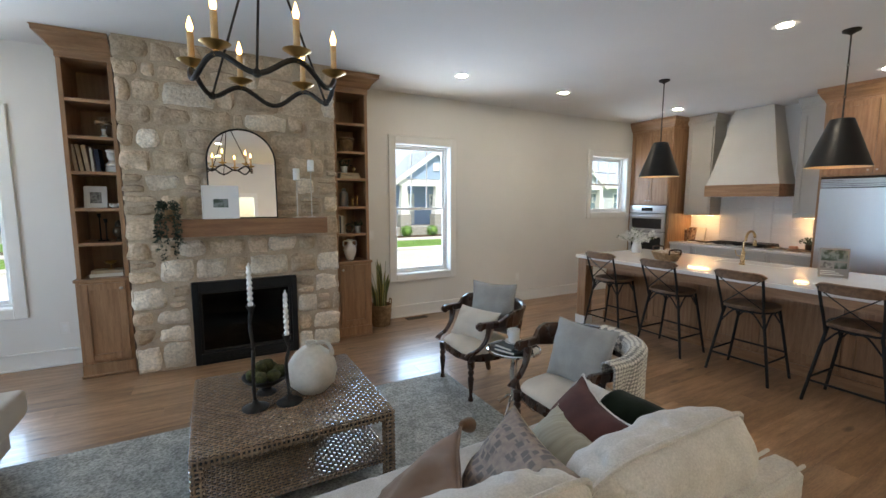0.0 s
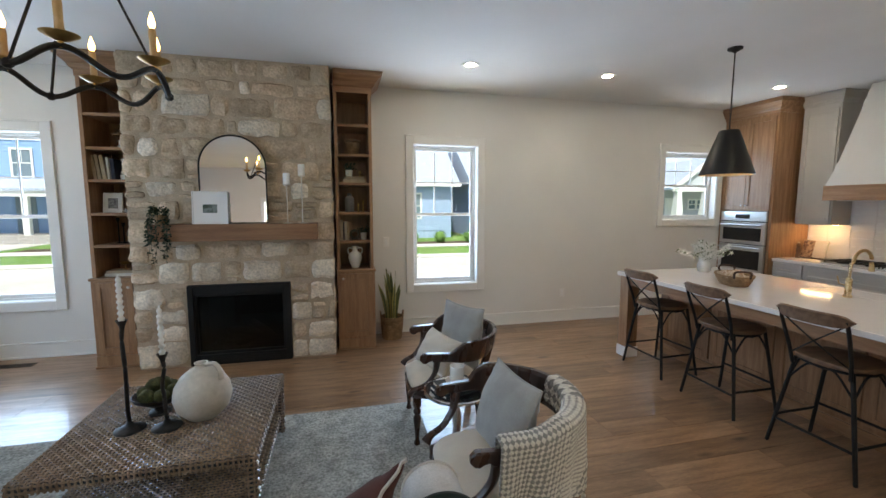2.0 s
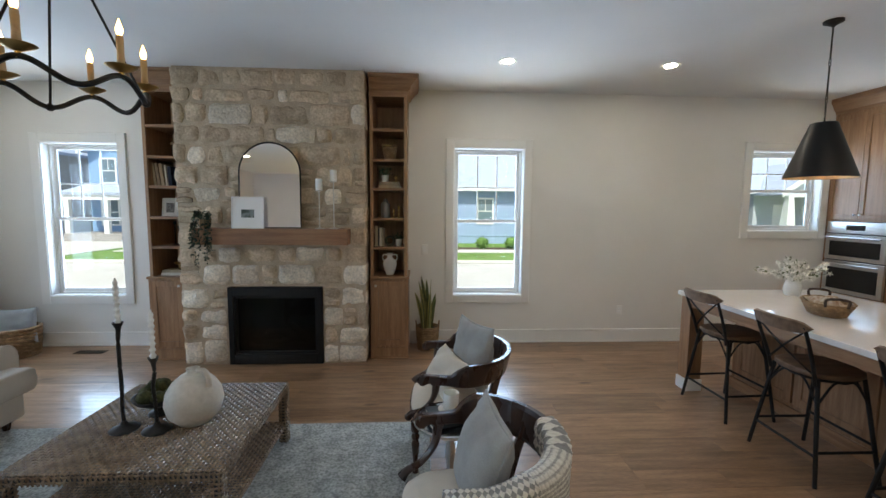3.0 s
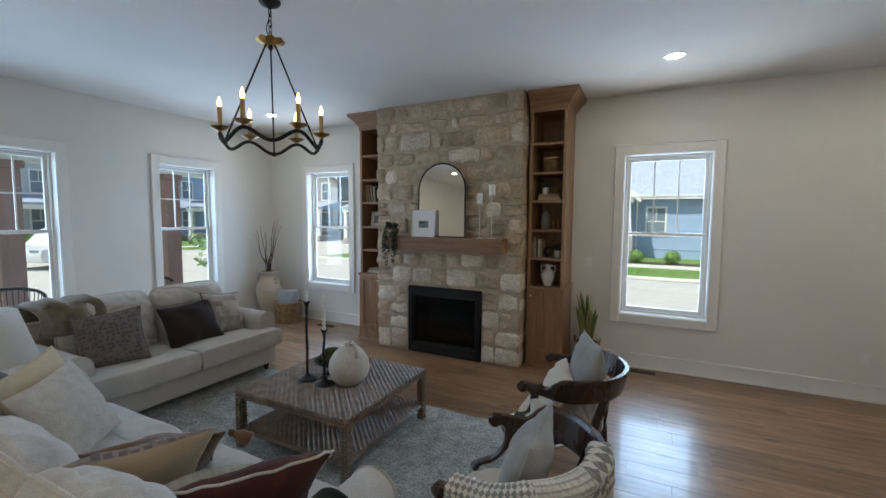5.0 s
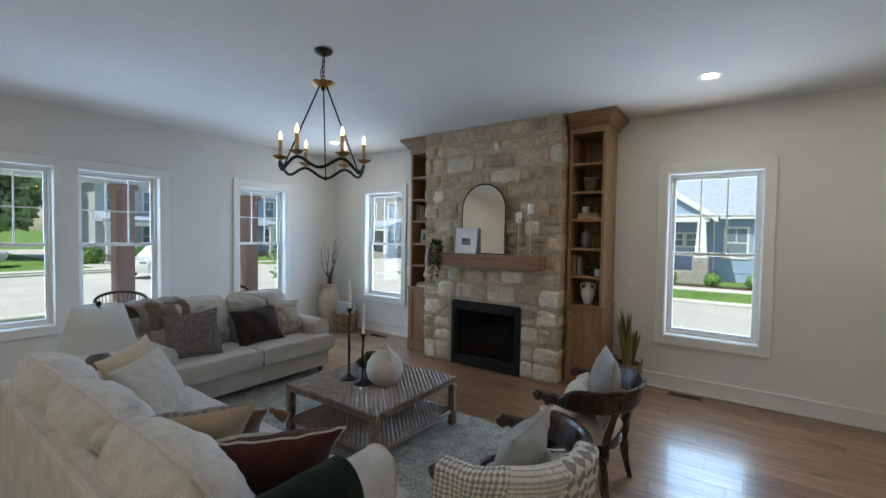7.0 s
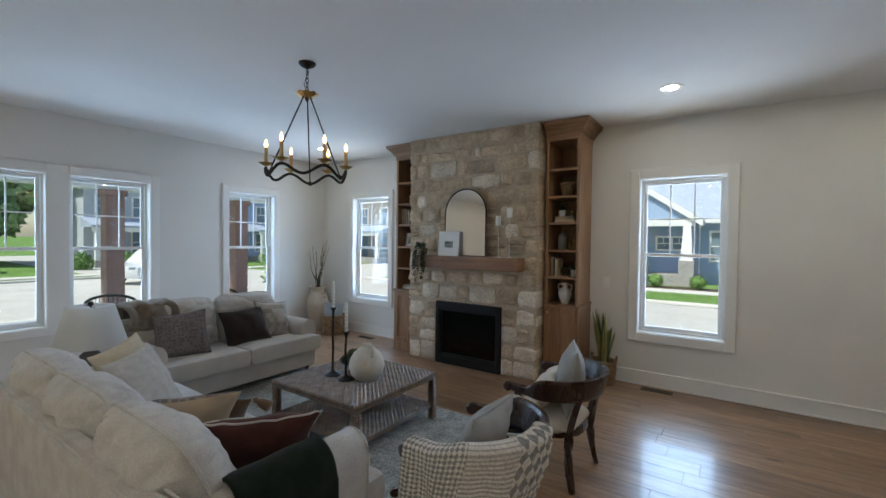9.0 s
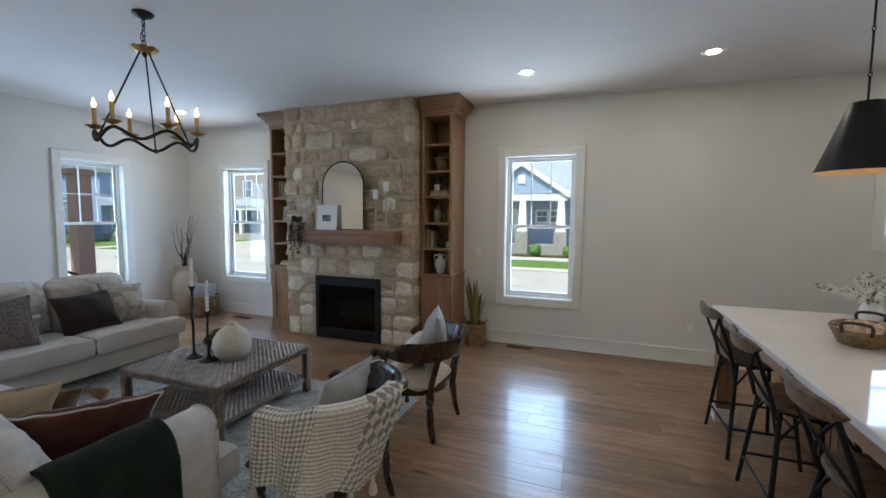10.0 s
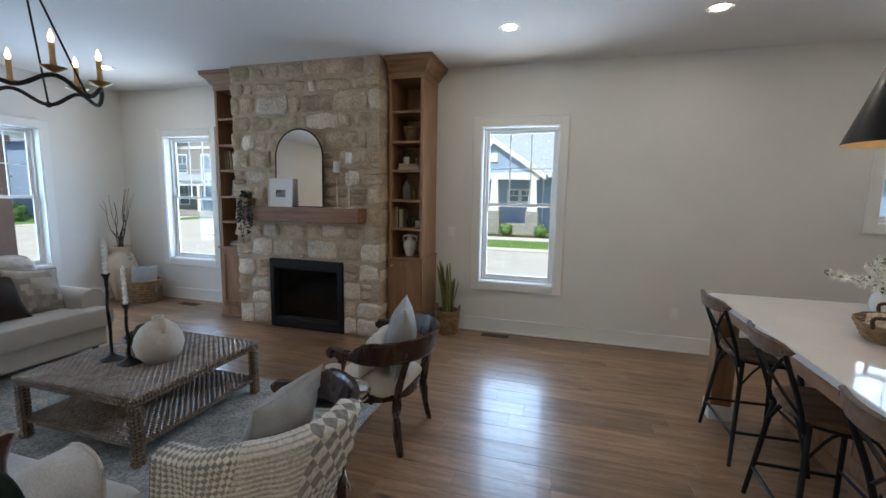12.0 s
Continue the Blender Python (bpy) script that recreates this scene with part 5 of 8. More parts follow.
BK_TEAL, BK_GREY = cloth("dark_teal_cover", (0.022, 0.035, 0.042)), cloth("grey_cover", (0.09, 0.10, 0.10))
book("dark teal hardback book lying on the side table", (0.25, 0.18, 0.022), pose(tx - 0.015, ty - 0.01, 0.512, 0, 0, 20), BK_TEAL)
book("dark grey hardback book stacked on another", (0.235, 0.165, 0.02), pose(tx - 0.01, ty - 0.005, 0.534, 0, 0, 12), BK_GREY)
tray = thing("saucer", "small white saucer on the books", "saucer", pose(tx, ty, 0.554))
part("dish", lathe(bmesh.new(), [(0.005, 0.002), (0.04, 0), (0.07, 0.010), (0.072, 0.014), (0.04, 0.006), (0.005, 0.006)], 28), WHITEG, tray, smooth=True)
mug = thing("mug", "white ceramic mug on a saucer", "mug", pose(tx, ty, 0.560))
part("cup", lathe(bmesh.new(), [(0.034, 0), (0.042, 0.01), (0.044, 0.10), (0.041, 0.10), (0.039, 0.014), (0.003, 0.010)], 28), WHITEG, mug, smooth=True)
part("handle", tube(bmesh.new(), curve([(0, 0.042, 0.08), (0, 0.072, 0.078), (0, 0.074, 0.035), (0, 0.042, 0.025)], 5), 0.006, 8), WHITEG, mug, smooth=True)


# ---- knitted throw over the nearer armchair ----
def knit(name):
    """Cream and grey wool in bands: bobbles, lattice and plain rows, by place on the cloth."""
    m = bpy.data.materials.new(name)
    m.use_nodes = True
    n, l = m.node_tree.nodes, m.node_tree.links
    b = n["Principled BSDF"]
    b.inputs["Roughness"].default_value = 0.95
    b.inputs["Specular IOR Level"].default_value = 0.05
    uv = n.new("ShaderNodeUVMap")
    sep = n.new("ShaderNodeSeparateXYZ")
    l.new(uv.outputs[0], sep.inputs[0])
    def diamonds(scale, dark):
        chk, mp = n.new("ShaderNodeTexChecker"), n.new("ShaderNodeMapping")
        mp.inputs["Rotation"].default_value = (0, 0, radians(45))
        l.new(uv.outputs[0], mp.inputs["Vector"])
        l.new(mp.outputs[0], chk.inputs["Vector"])
        chk.inputs["Scale"].default_value = scale
        chk.inputs["Color1"].default_value, chk.inputs["Color2"].default_value = (0.72, 0.69, 0.63, 1), dark
        return chk.outputs["Color"]

    def step(edge, socket):
        m_ = n.new("ShaderNodeMath")
        m_.operation, m_.inputs[1].default_value = "GREATER_THAN", edge
        l.new(socket, m_.inputs[0])
        return m_.outputs[0]
    rows = n.new("ShaderNodeTexWave")
    rows.bands_direction = "Y"
    rows.inputs["Scale"].default_value, rows.inputs["Distortion"].default_value, rows.inputs["Detail Scale"].default_value = 17, 3.2, 14
    l.new(uv.outputs[0], rows.inputs["Vector"])
    rr = n.new("ShaderNodeValToRGB")
    rr.color_ramp.elements[0].position, rr.color_ramp.elements[1].position = 0.1, 0.5
    rr.color_ramp.elements[0].color, rr.color_ramp.elements[1].color = (0.40, 0.385, 0.36, 1), (0.74, 0.71, 0.655, 1)
    l.new(rows.outputs["Fac"], rr.inputs["Fac"])
    def mix(fac, one, two):
        x = n.new("ShaderNodeMixRGB")
        for k, socket in enumerate((fac, one, two)):
            l.new(socket, x.inputs[k])
        return x.outputs[0]

    col = mix(step(-0.40, sep.outputs[0]), diamonds(62, (0.30, 0.295, 0.285, 1)), rr.outputs[0])
    bold = mix(step(0.38, sep.outputs[1]), diamonds(24, (0.30, 0.29, 0.28, 1)), diamonds(50, (0.33, 0.32, 0.31, 1)))
    col = mix(step(-0.17, sep.outputs[0]), col, bold)
    l.new(col, b.inputs["Base Color"])
    vor = n.new("ShaderNodeTexVoronoi")
    vor.inputs["Scale"].default_value = 55
    l.new(uv.outputs[0], vor.inputs["Vector"])
    bp = n.new("ShaderNodeBump")
    bp.inputs["Strength"].default_value, bp.inputs["Distance"].default_value, bp.invert = 1.0, 0.008, True
    l.new(vor.outputs["Distance"], bp.inputs["Height"])
    l.new(bp.outputs[0], b.inputs["Normal"])
    return m


def draped(name, label, material, u0, u1, run, place, thick=0.012, nu=36, nv=40, category="throw"):
    """A cloth laid over a support: place(u, s) gives its lie, u across and s along it in metres; thickened into a closed sheet."""
    bm = bmesh.new()
    uvl = bm.loops.layers.uv.new("UVMap")
    grid, coords = [], {}
    for j in range(nv + 1):
        row = []
        for i in range(nu + 1):
            u, s = u0 + (u1 - u0) * i / nu, run * j / nv
            v = bm.verts.new(place(u, s))
            coords[v] = (u, s)
            row.append(v)
        grid.append(row)
    for j in range(nv):
        for i in range(nu):
            f = bm.faces.new((grid[j][i], grid[j][i + 1], grid[j + 1][i + 1], grid[j + 1][i]))
            for lp in f.loops:
                lp[uvl].uv = coords[lp.vert]
    ob = tagged(part(name, bm, material, smooth=True), label, category)
    mod = ob.modifiers.new("thickness", "SOLIDIFY")
    mod.thickness, mod.offset = thick, 0
    return ob


KNIT = knit("cream_grey_knit")


def knots(u, s):
    """Relief of the knit: bobbles at one side, plain ribs, then lozenges."""
    if u < -0.40:
        return 0.0055 * abs(math.sin(u * 150) * math.sin(s * 150 + 1.57 * (int(u * 48) % 2)))
    if u < -0.17:
        return 0.004 * abs(math.sin(s * 175)) + 0.002 * abs(math.sin(u * 120 + s * 40))
    return 0.006 * abs(math.sin((u + s) * 80) * math.sin((u - s) * 80))


def over_chair(u, s):
    """Across the chair's back rail: a short fall inside, then a long one outside that narrows towards its hem."""
    cx, cy = 2.165, 2.03
    relief = knots(u, s)
    k = max(0.0, s - 0.20)
    u = u - 0.6 * k * (u + 0.80) / 0.88
    fold = 0.016 * math.sin(u * 25 + 1) + 0.010 * math.sin(u * 43)
    ang = max(-1.62, min(1.5, u / 0.36))
    rx, ry = cx + 0.052 + 0.325 * math.cos(ang) - max(0.0, -0.583 - u), cy + 0.362 * math.sin(ang)
    nx, ny = math.cos(ang), math.sin(ang)
    low = 0.03 * max(0.0, min(1.0, (-ang - 1.2) / 0.4))
    if s < 0.12:
        return Vector((rx - (0.045 + relief) * nx, ry - (0.045 + relief) * ny, 0.645 - low + 0.10 * s / 0.12))
    if s < 0.20:
        a = math.pi * (1 - (s - 0.12) / 0.08)
        return Vector((rx + 0.042 * math.cos(a) * nx, ry + 0.042 * math.cos(a) * ny, 0.75 - low + (0.014 + relief) * math.sin(a)))
    out = 0.042 + relief + fold * min(1, k * 4) - 0.03 * k
    return Vector((rx + out * nx, ry + out * ny, 0.748 - low - k * (1.0 - 0.06 * math.sin(u * 5)) * (1 - low / 0.6)))


throw = draped("knitted_throw", "chunky cream and grey patterned knit throw with tassels, over an armchair", KNIT, -0.72, 0.08, 0.55, over_chair, 0.012, 130, 110)
for i in range(6):
    u = -0.70 + 0.152 * i
    p = over_chair(u, 0.553)
    part("tassel", lathe(bmesh.new(), [(0.006, 0.0), (0.012, -0.008), (0.008, -0.018), (0.016, -0.035), (0.022, -0.075), (0.018, -0.082)], 10, Matrix.Translation(p)), LINEN, throw, "cream yarn tassel", True)

# ---- lamps on the ceiling ----
for x, y in ((-2.0, 4.51), (2.80, 4.45), (4.377, 4.45), (6.65, 4.33), (4.365, 1.98), (-2.0, -0.9), (0.4, -0.9), (2.8, -0.9), (6.65, 1.98), (4.9, -1.8), (0.4, -2.8), (2.8, -2.8), (6.65, -0.6)):
    c = thing("recessed_light", "round white recessed ceiling light, lit", "ceiling light", pose(x, y, HIGH), "recessed ceiling lights")
    part("trim_ring", lathe(bmesh.new(), [(0.072, -0.002), (0.09, -0.006), (0.095, -0.003), (0.095, -0.0005), (0.072, -0.0005)], 32, closed=False), TRIM, c, smooth=True)
    part("lens", lathe(bmesh.new(), [(0.002, -0.003), (0.05, -0.0035), (0.05, -0.0015), (0.002, -0.0012)], 32), CANLIGHT, c, "glowing lens")


def chandelier():
    c = thing("chandelier", "wrought iron ring chandelier with six lit candle bulbs", "chandelier", pose(0.455, 2.33, 0))
    part("canopy", lathe(bmesh.new(), [(0.006, 2.998), (0.02, 3.005), (0.055, 3.022), (0.067, 3.036), (0.067, HIGH - 0.001)], 28), IRON, c, smooth=True)
    for k in range(5):
        z = 2.975 - k * 0.034
        ring = [(0.011 * math.cos(a), 0, z + 0.023 * math.sin(a)) if k % 2 else (0, 0.011 * math.cos(a), z + 0.023 * math.sin(a)) for a in (2 * math.pi * i / 12 for i in range(12))]
        part("chain_link", tube(bmesh.new(), ring, 0.0032, 6, loop=True, up=(1, 0.3, 0)), IRON, c, smooth=True)
    part("cord", tube(bmesh.new(), curve([(0.005, 0.005, 3.0), (-0.025, 0.01, 2.94), (-0.035, 0.0, 2.88), (0.0, 0.0, 2.82)], 6), 0.003, 6), BLACK, c, smooth=True)
    bm = bmesh.new()
    n = 36
    rings = []
    for r, z in ((0.012, 2.775), (0.05, 2.772), (0.085, 2.80), (0.088, 2.803), (0.05, 2.785), (0.012, 2.79)):
        rings.append([bm.verts.new((r * math.cos(a), r * math.sin(a), z + (0.006 * math.cos(a * 9) if r > 0.06 else 0))) for a in (2 * math.pi * i / n for i in range(n))])
    for a, b in zip(rings, rings[1:]):
        for i in range(n):
            bm.faces.new((a[i], a[(i + 1) % n], b[(i + 1) % n], b[i]))
    bm.faces.new(rings[0])
    bm.faces.new(rings[-1])
    part("bobeche", bm, BRASS, c, "scalloped gilt dish", True)
    part("finial", lathe(bmesh.new(), [(0.004, 2.74), (0.014, 2.75), (0.016, 2.765), (0.01, 2.78), (0.012, 2.80), (0.006, 2.83)], 14), IRON, c, smooth=True)
    R, start = 0.305, radians(47)
    pts = []
    for i in range(120):
        a = 2 * math.pi * i / 120
        pts.append((R * math.cos(a), R * math.sin(a), 2.162 + 0.036 * math.cos(6 * (a - start))))
    part("ring", tube(bmesh.new(), pts, 0.0115, 8, loop=True), IRON, c, smooth=True)
    for k in range(3):
        a = start + radians(30 + 120 * k) + radians(60)
        p = (R * math.cos(a), R * math.sin(a), 2.125)
        part("rod", tube(bmesh.new(), [(0.03 * math.cos(a), 0.03 * math.sin(a), 2.775), p], 0.0055, 8), IRON, c, smooth=True)
        part("rod_collar", lathe(bmesh.new(), [(0.008, -0.016), (0.017, -0.008), (0.017, 0.008), (0.008, 0.018)], 12, Matrix.Translation(p)), IRON, c, smooth=True)
    for k in range(6):
        a = start + radians(60 * k)
        m = Matrix.Translation((R * math.cos(a), R * math.sin(a), 2.19))
        arm = part("candle_cup", lathe(bmesh.new(), [(0.009, 0.0), (0.009, 0.022), (0.03, 0.03), (0.056, 0.046), (0.058, 0.048), (0.03, 0.037), (0.014, 0.036)], 24, m), BRASS, c, "dark gilt drip pan", True)
        part("candle_sleeve", lathe(bmesh.new(), [(0.0135, 0.036), (0.0145, 0.06), (0.013, 0.10), (0.014, 0.15), (0.0125, 0.168), (0.008, 0.17)], 14, m), CANDLE, arm, "ivory candle sleeve", True)
        part("bulb", lathe(bmesh.new(), [(0.006, 0.168), (0.0125, 0.182), (0.0135, 0.195), (0.008, 0.215), (0.002, 0.235)], 12, m), FLAME, arm, "glowing flame bulb", True)


chandelier()


def pendant(x, y):
    p = thing("pendant_light", "black conical pendant light with gilt lining", "pendant light", pose(x, y, 0), "pendants over the island")
    part("canopy", lathe(bmesh.new(), [(0.008, 3.0), (0.02, 3.01), (0.06, 3.03), (0.062, HIGH - 0.001)], 28), IRON, p, smooth=True)
    part("stem", tube(bmesh.new(), [(0, 0, 3.01), (0, 0, 2.770)], 0.006, 8), IRON, p, smooth=True)
    part("stem", tube(bmesh.new(), [(0, 0, 2.730), (0, 0, 2.510)], 0.006, 8), IRON, p, smooth=True)
    part("stem", tube(bmesh.new(), [(0, 0, 2.470), (0, 0, 2.310)], 0.006, 8), IRON, p, smooth=True)
    for z in (2.750, 2.490):
        for k, dz in enumerate((0.012, -0.012)):
            ring = [(0.009 * math.cos(a), 0, z + dz + 0.016 * math.sin(a)) if k else (0, 0.009 * math.cos(a), z + dz + 0.016 * math.sin(a)) for a in (2 * math.pi * i / 12 for i in range(12))]
            part("link", tube(bmesh.new(), ring, 0.003, 6, loop=True, up=(1, 0.3, 0)), IRON, p, smooth=True)
    part("shade", lathe(bmesh.new(), [(0.012, 2.322), (0.078, 2.320), (0.083, 2.312), (0.222, 1.922), (0.225, 1.916)], 48, closed=False), PENDANT, p, smooth=True)
    part("shade_lining", lathe(bmesh.new(), [(0.010, 2.316), (0.074, 2.314), (0.079, 2.308), (0.2195, 1.918), (0.225, 1.916)], 48, closed=False), PENDIN, p, smooth=True)
    part("bulb", lathe(bmesh.new(), [(0.012, 2.315), (0.014, 2.260), (0.03, 2.220), (0.032, 2.195), (0.02, 2.165), (0.003, 2.158)], 20), glow("pendant_bulb", (1.0, 0.72, 0.42), 22.0), p, smooth=True)


pendant(4.975, 3.432)
pendant(4.95, 1.755)

# ---- on the mantel ----
mirror = thing("arched_mirror", "arched mirror in a thin black frame, leaning on the stone", "mirror", Matrix.Translation((0.482, 4.718, MZ)) @ Matrix.Rotation(radians(-1.2), 4, "X"))
mw, mh = 0.305, 0.845
arch = [(mw, 0.0)] + [(mw * math.cos(a), mh - mw + mw * math.sin(a)) for a in (math.pi * k / 32 for k in range(33))] + [(-mw, 0.0)]
part("mirror_glass", extrude(bmesh.new(), [(x * 0.975, 0.008 + z * 0.985) for x, z in arch], -0.004, 0.006, "y"), MIRROR, mirror)
part("mirror_frame", tube(bmesh.new(), [(x * 0.985, -0.002, z + 0.006) for x, z in arch], 0.0085, 8, loop=True, up=(0, 1, 0)), BLACK, mirror)
part("backing", extrude(bmesh.new(), [(x * 0.97, 0.008 + z * 0.98) for x, z in arch], 0.007, 0.012, "y"), BLACK, mirror)

WHITEF = mat("white_frame_paint", (0.80, 0.79, 0.77), (0.76, 0.75, 0.73), 0.5)
MATB = mat("white_mat_board", (0.82, 0.81, 0.79), (0.80, 0.79, 0.77), 0.9)
PHOTO = mat("dark_green_landscape_print", (0.05, 0.075, 0.05), (0.20, 0.23, 0.22), 0.6, scale=16, lo=0.45, hi=0.56)
FACEP = mat("grey_print", (0.10, 0.095, 0.09), (0.34, 0.33, 0.31), 0.6, scale=40, lo=0.4, hi=0.6)


def framed(label, w, h, m, iw, ih, print_mat, border=0.012):
    f = thing("picture_frame", label, "picture frame", m)
    part("frame", boxes(((-w / 2, -0.008, 0), (-w / 2 + border, 0.01, h)), ((w / 2 - border, -0.008, 0), (w / 2, 0.01, h)), ((-w / 2 + border, -0.008, h - border), (w / 2 - border, 0.01, h)),
                        ((-w / 2 + border, -0.008, 0), (w / 2 - border, 0.01, border)), bevel=0.0015), WHITEF, f)
    part("mat_board", boxes(((-w / 2 + border, 0.0, border), (w / 2 - border, 0.009, h - border))), MATB, f)
    part("print", boxes(((-iw / 2, -0.0015, h * 0.47 - ih / 2), (iw / 2, 0.001, h * 0.47 + ih / 2))), print_mat, f)
    return f


framed("white framed small landscape print leaning on the mirror", 0.312, 0.315, Matrix.Translation((0.279, 4.652, MZ)) @ Matrix.Rotation(radians(-5), 4, "X"), 0.125, 0.08, PHOTO)
for x, h in ((0.975, 0.385), (1.118, 0.475)):
    s = thing("candle_holder", "tall slim cream pillar candle holder on the mantel", "candle holder", pose(x, 4.685, MZ), "mantel candle holders")
    part("stem", lathe(bmesh.new(), [(0.045, 0), (0.045, 0.004), (0.008, 0.012), (0.0055, 0.03), (0.0055, h - 0.02), (0.012, h - 0.012), (0.036, h - 0.004), (0.036, h)], 20), CERAMIC, s, smooth=True)
    part("pillar_candle", lathe(bmesh.new(), [(0.032, h), (0.033, h + 0.004), (0.033, h + 0.105), (0.028, h + 0.112), (0.004, h + 0.108)], 22), WAX, s, "white pillar candle", True)


def leafy(name, label, n, place, size, material, category="plant", seed=1):
    """Many small pointed leaves."""
    rnd = random.Random(seed)
    bm = bmesh.new()
    for i in range(n):
        p, d = place(rnd, i / n)
        d = d.normalized()
        side = d.cross(Vector((rnd.uniform(-1, 1), rnd.uniform(-1, 1), rnd.uniform(-1, 1)))).normalized()
        nrm = side.cross(d)
        s = size * rnd.uniform(0.7, 1.3)
        a = bm.verts.new(p)
        l1, r1 = bm.verts.new(p + d * s * 0.45 + side * s * 0.26 + nrm * s * 0.06), bm.verts.new(p + d * s * 0.45 - side * s * 0.26 + nrm * s * 0.06)
        mid = bm.verts.new(p + d * s * 0.5)
        t = bm.verts.new(p + d * s - nrm * s * 0.1)
        for f in ((a, mid, l1), (a, r1, mid), (l1, mid, t), (mid, r1, t)):
            bm.faces.new(f)
    return bm


ivy = thing("trailing_plant", "potted plant trailing dark green leaves over the mantel", "plant", pose(-0.145, 4.68, MZ))
part("pot", lathe(bmesh.new(), [(0.04, 0), (0.052, 0.01), (0.06, 0.09), (0.055, 0.09), (0.05, 0.075), (0.004, 0.07)], 20), BASKET, ivy, smooth=True)
rnd = random.Random(8)
strands = []
for k in range(15):
    ex = rnd.uniform(-0.09, 0.095)
    drop = rnd.uniform(0.12, 0.36) if k else 0.45
    pts = curve([(ex * 0.3, -0.01, 0.085), (ex * 0.8, -0.05, 0.12 + rnd.uniform(0, 0.05)), (ex, -0.085, 0.02), (ex + rnd.uniform(-0.02, 0.02), -0.09, -drop * 0.5), (ex + rnd.uniform(-0.025, 0.025), -0.085, -drop)], 6)
    part("stem", tube(bmesh.new(), pts, 0.0015, 4), LEAF, ivy)
    strands.append(pts)


def ivy_leaf(r, t):
    s = r.choice(strands)
    p = s[r.randrange(2, len(s))]
    return p + Vector((r.uniform(-0.008, 0.008), r.uniform(-0.008, 0.008), 0)), Vector((r.uniform(-1, 1), r.uniform(-1, 0.2), r.uniform(-0.9, 0.3)))


tagged(part("leaves", leafy("", "", 520, ivy_leaf, 0.032, LEAF, seed=4), LEAF, ivy), kind="stuff")

# ---- on the coffee table ----
TT = 0.435
jug = thing("ceramic_jug", "round rough white ceramic jug with a small handle", "vase", pose(0.70, 2.775, TT))
part("body", lathe(bmesh.new(), [(0.055, 0.0), (0.085, 0.006), (0.135, 0.06), (0.152, 0.125), (0.142, 0.185), (0.11, 0.24), (0.065, 0.278), (0.036, 0.292), (0.031, 0.305), (0.037, 0.316), (0.028, 0.316), (0.024, 0.30), (0.04, 0.27)], 40), CERAMIC, jug, smooth=True)
part("handle", tube(bmesh.new(), curve([(0.03, -0.012, 0.305), (0.075, -0.03, 0.312), (0.108, -0.045, 0.275), (0.112, -0.05, 0.225)], 6), 0.017, 10, flat=0.7), CERAMIC, jug, smooth=True)


def stick(x, y, h, candle, seed):
    s = thing("candlestick", "black forged iron candlestick with a white twisted taper candle", "candlestick", pose(x, y, TT), "coffee table candlesticks")
    part("base", lathe(bmesh.new(), [(0.072, 0.0), (0.075, 0.006), (0.05, 0.018), (0.02, 0.032), (0.012, 0.05)], 26), IRON, s, smooth=True)
    r = random.Random(seed)
    pts = curve([(0, 0, 0.03)] + [(r.uniform(-0.009, 0.009), r.uniform(-0.009, 0.009), h * k / 5) for k in range(1, 5)] + [(0, 0, h - 0.04)], 5)
    part("stem", tube(bmesh.new(), pts, [0.010 + 0.0035 * abs(noise.noise(Vector((seed, i * 0.45, 0)))) for i in range(len(pts))], 8), IRON, s, smooth=True)
    part("cup", lathe(bmesh.new(), [(0.010, h - 0.05), (0.014, h - 0.03), (0.026, h - 0.004), (0.027, h), (0.014, h - 0.006)], 16), IRON, s, smooth=True)
    prof = [(0.013, h - 0.01)]
    n = 44
    for i in range(n):
        t = i / (n - 1)
        prof.append((0.0125 + 0.004 * math.sin(t * math.pi * 16) * (1 - 0.3 * t) - 0.007 * max(0, t - 0.86) / 0.14, h + candle * t))
    part("taper_candle", lathe(bmesh.new(), prof, 12), WAX, s, "white turned taper candle", True)


stick(0.362, 2.695, 0.605, 0.24, 3)
stick(0.545, 2.68, 0.415, 0.26, 9)
bowl = thing("footed_bowl", "dark footed bowl filled with moss balls", "bowl", pose(0.44, 2.88, TT))
part("bowl", lathe(bmesh.new(), [(0.06, 0.0), (0.055, 0.012), (0.03, 0.022), (0.03, 0.045), (0.07, 0.06), (0.125, 0.095), (0.138, 0.115), (0.132, 0.117), (0.115, 0.10), (0.06, 0.072), (0.003, 0.068)], 32), IRON, bowl, smooth=True)
rnd = random.Random(2)
for k in range(9):
    a = 2 * math.pi * k / 6
    r0 = 0.078 if k < 6 else 0.03
    z = 0.125 if k < 6 else 0.165
    cx, cy = r0 * math.cos(a + k // 6), r0 * math.sin(a + k // 6)
    bm = bmesh.new()
    bmesh.ops.create_icosphere(bm, subdivisions=3, radius=rnd.uniform(0.034, 0.042), matrix=pose(0.44 + cx, 2.88 + cy, TT + z))
    for v in bm.verts:
        v.co += Vector((1, 1, 1)) * 0 + (v.co - Vector((0.44 + cx, 2.88 + cy, TT + z))) * 0.16 * noise.noise(v.co * 60)
    tagged(part("moss_ball", bm, MOSS, smooth=True), "round green moss ball in a bowl", "moss ball", "moss balls")

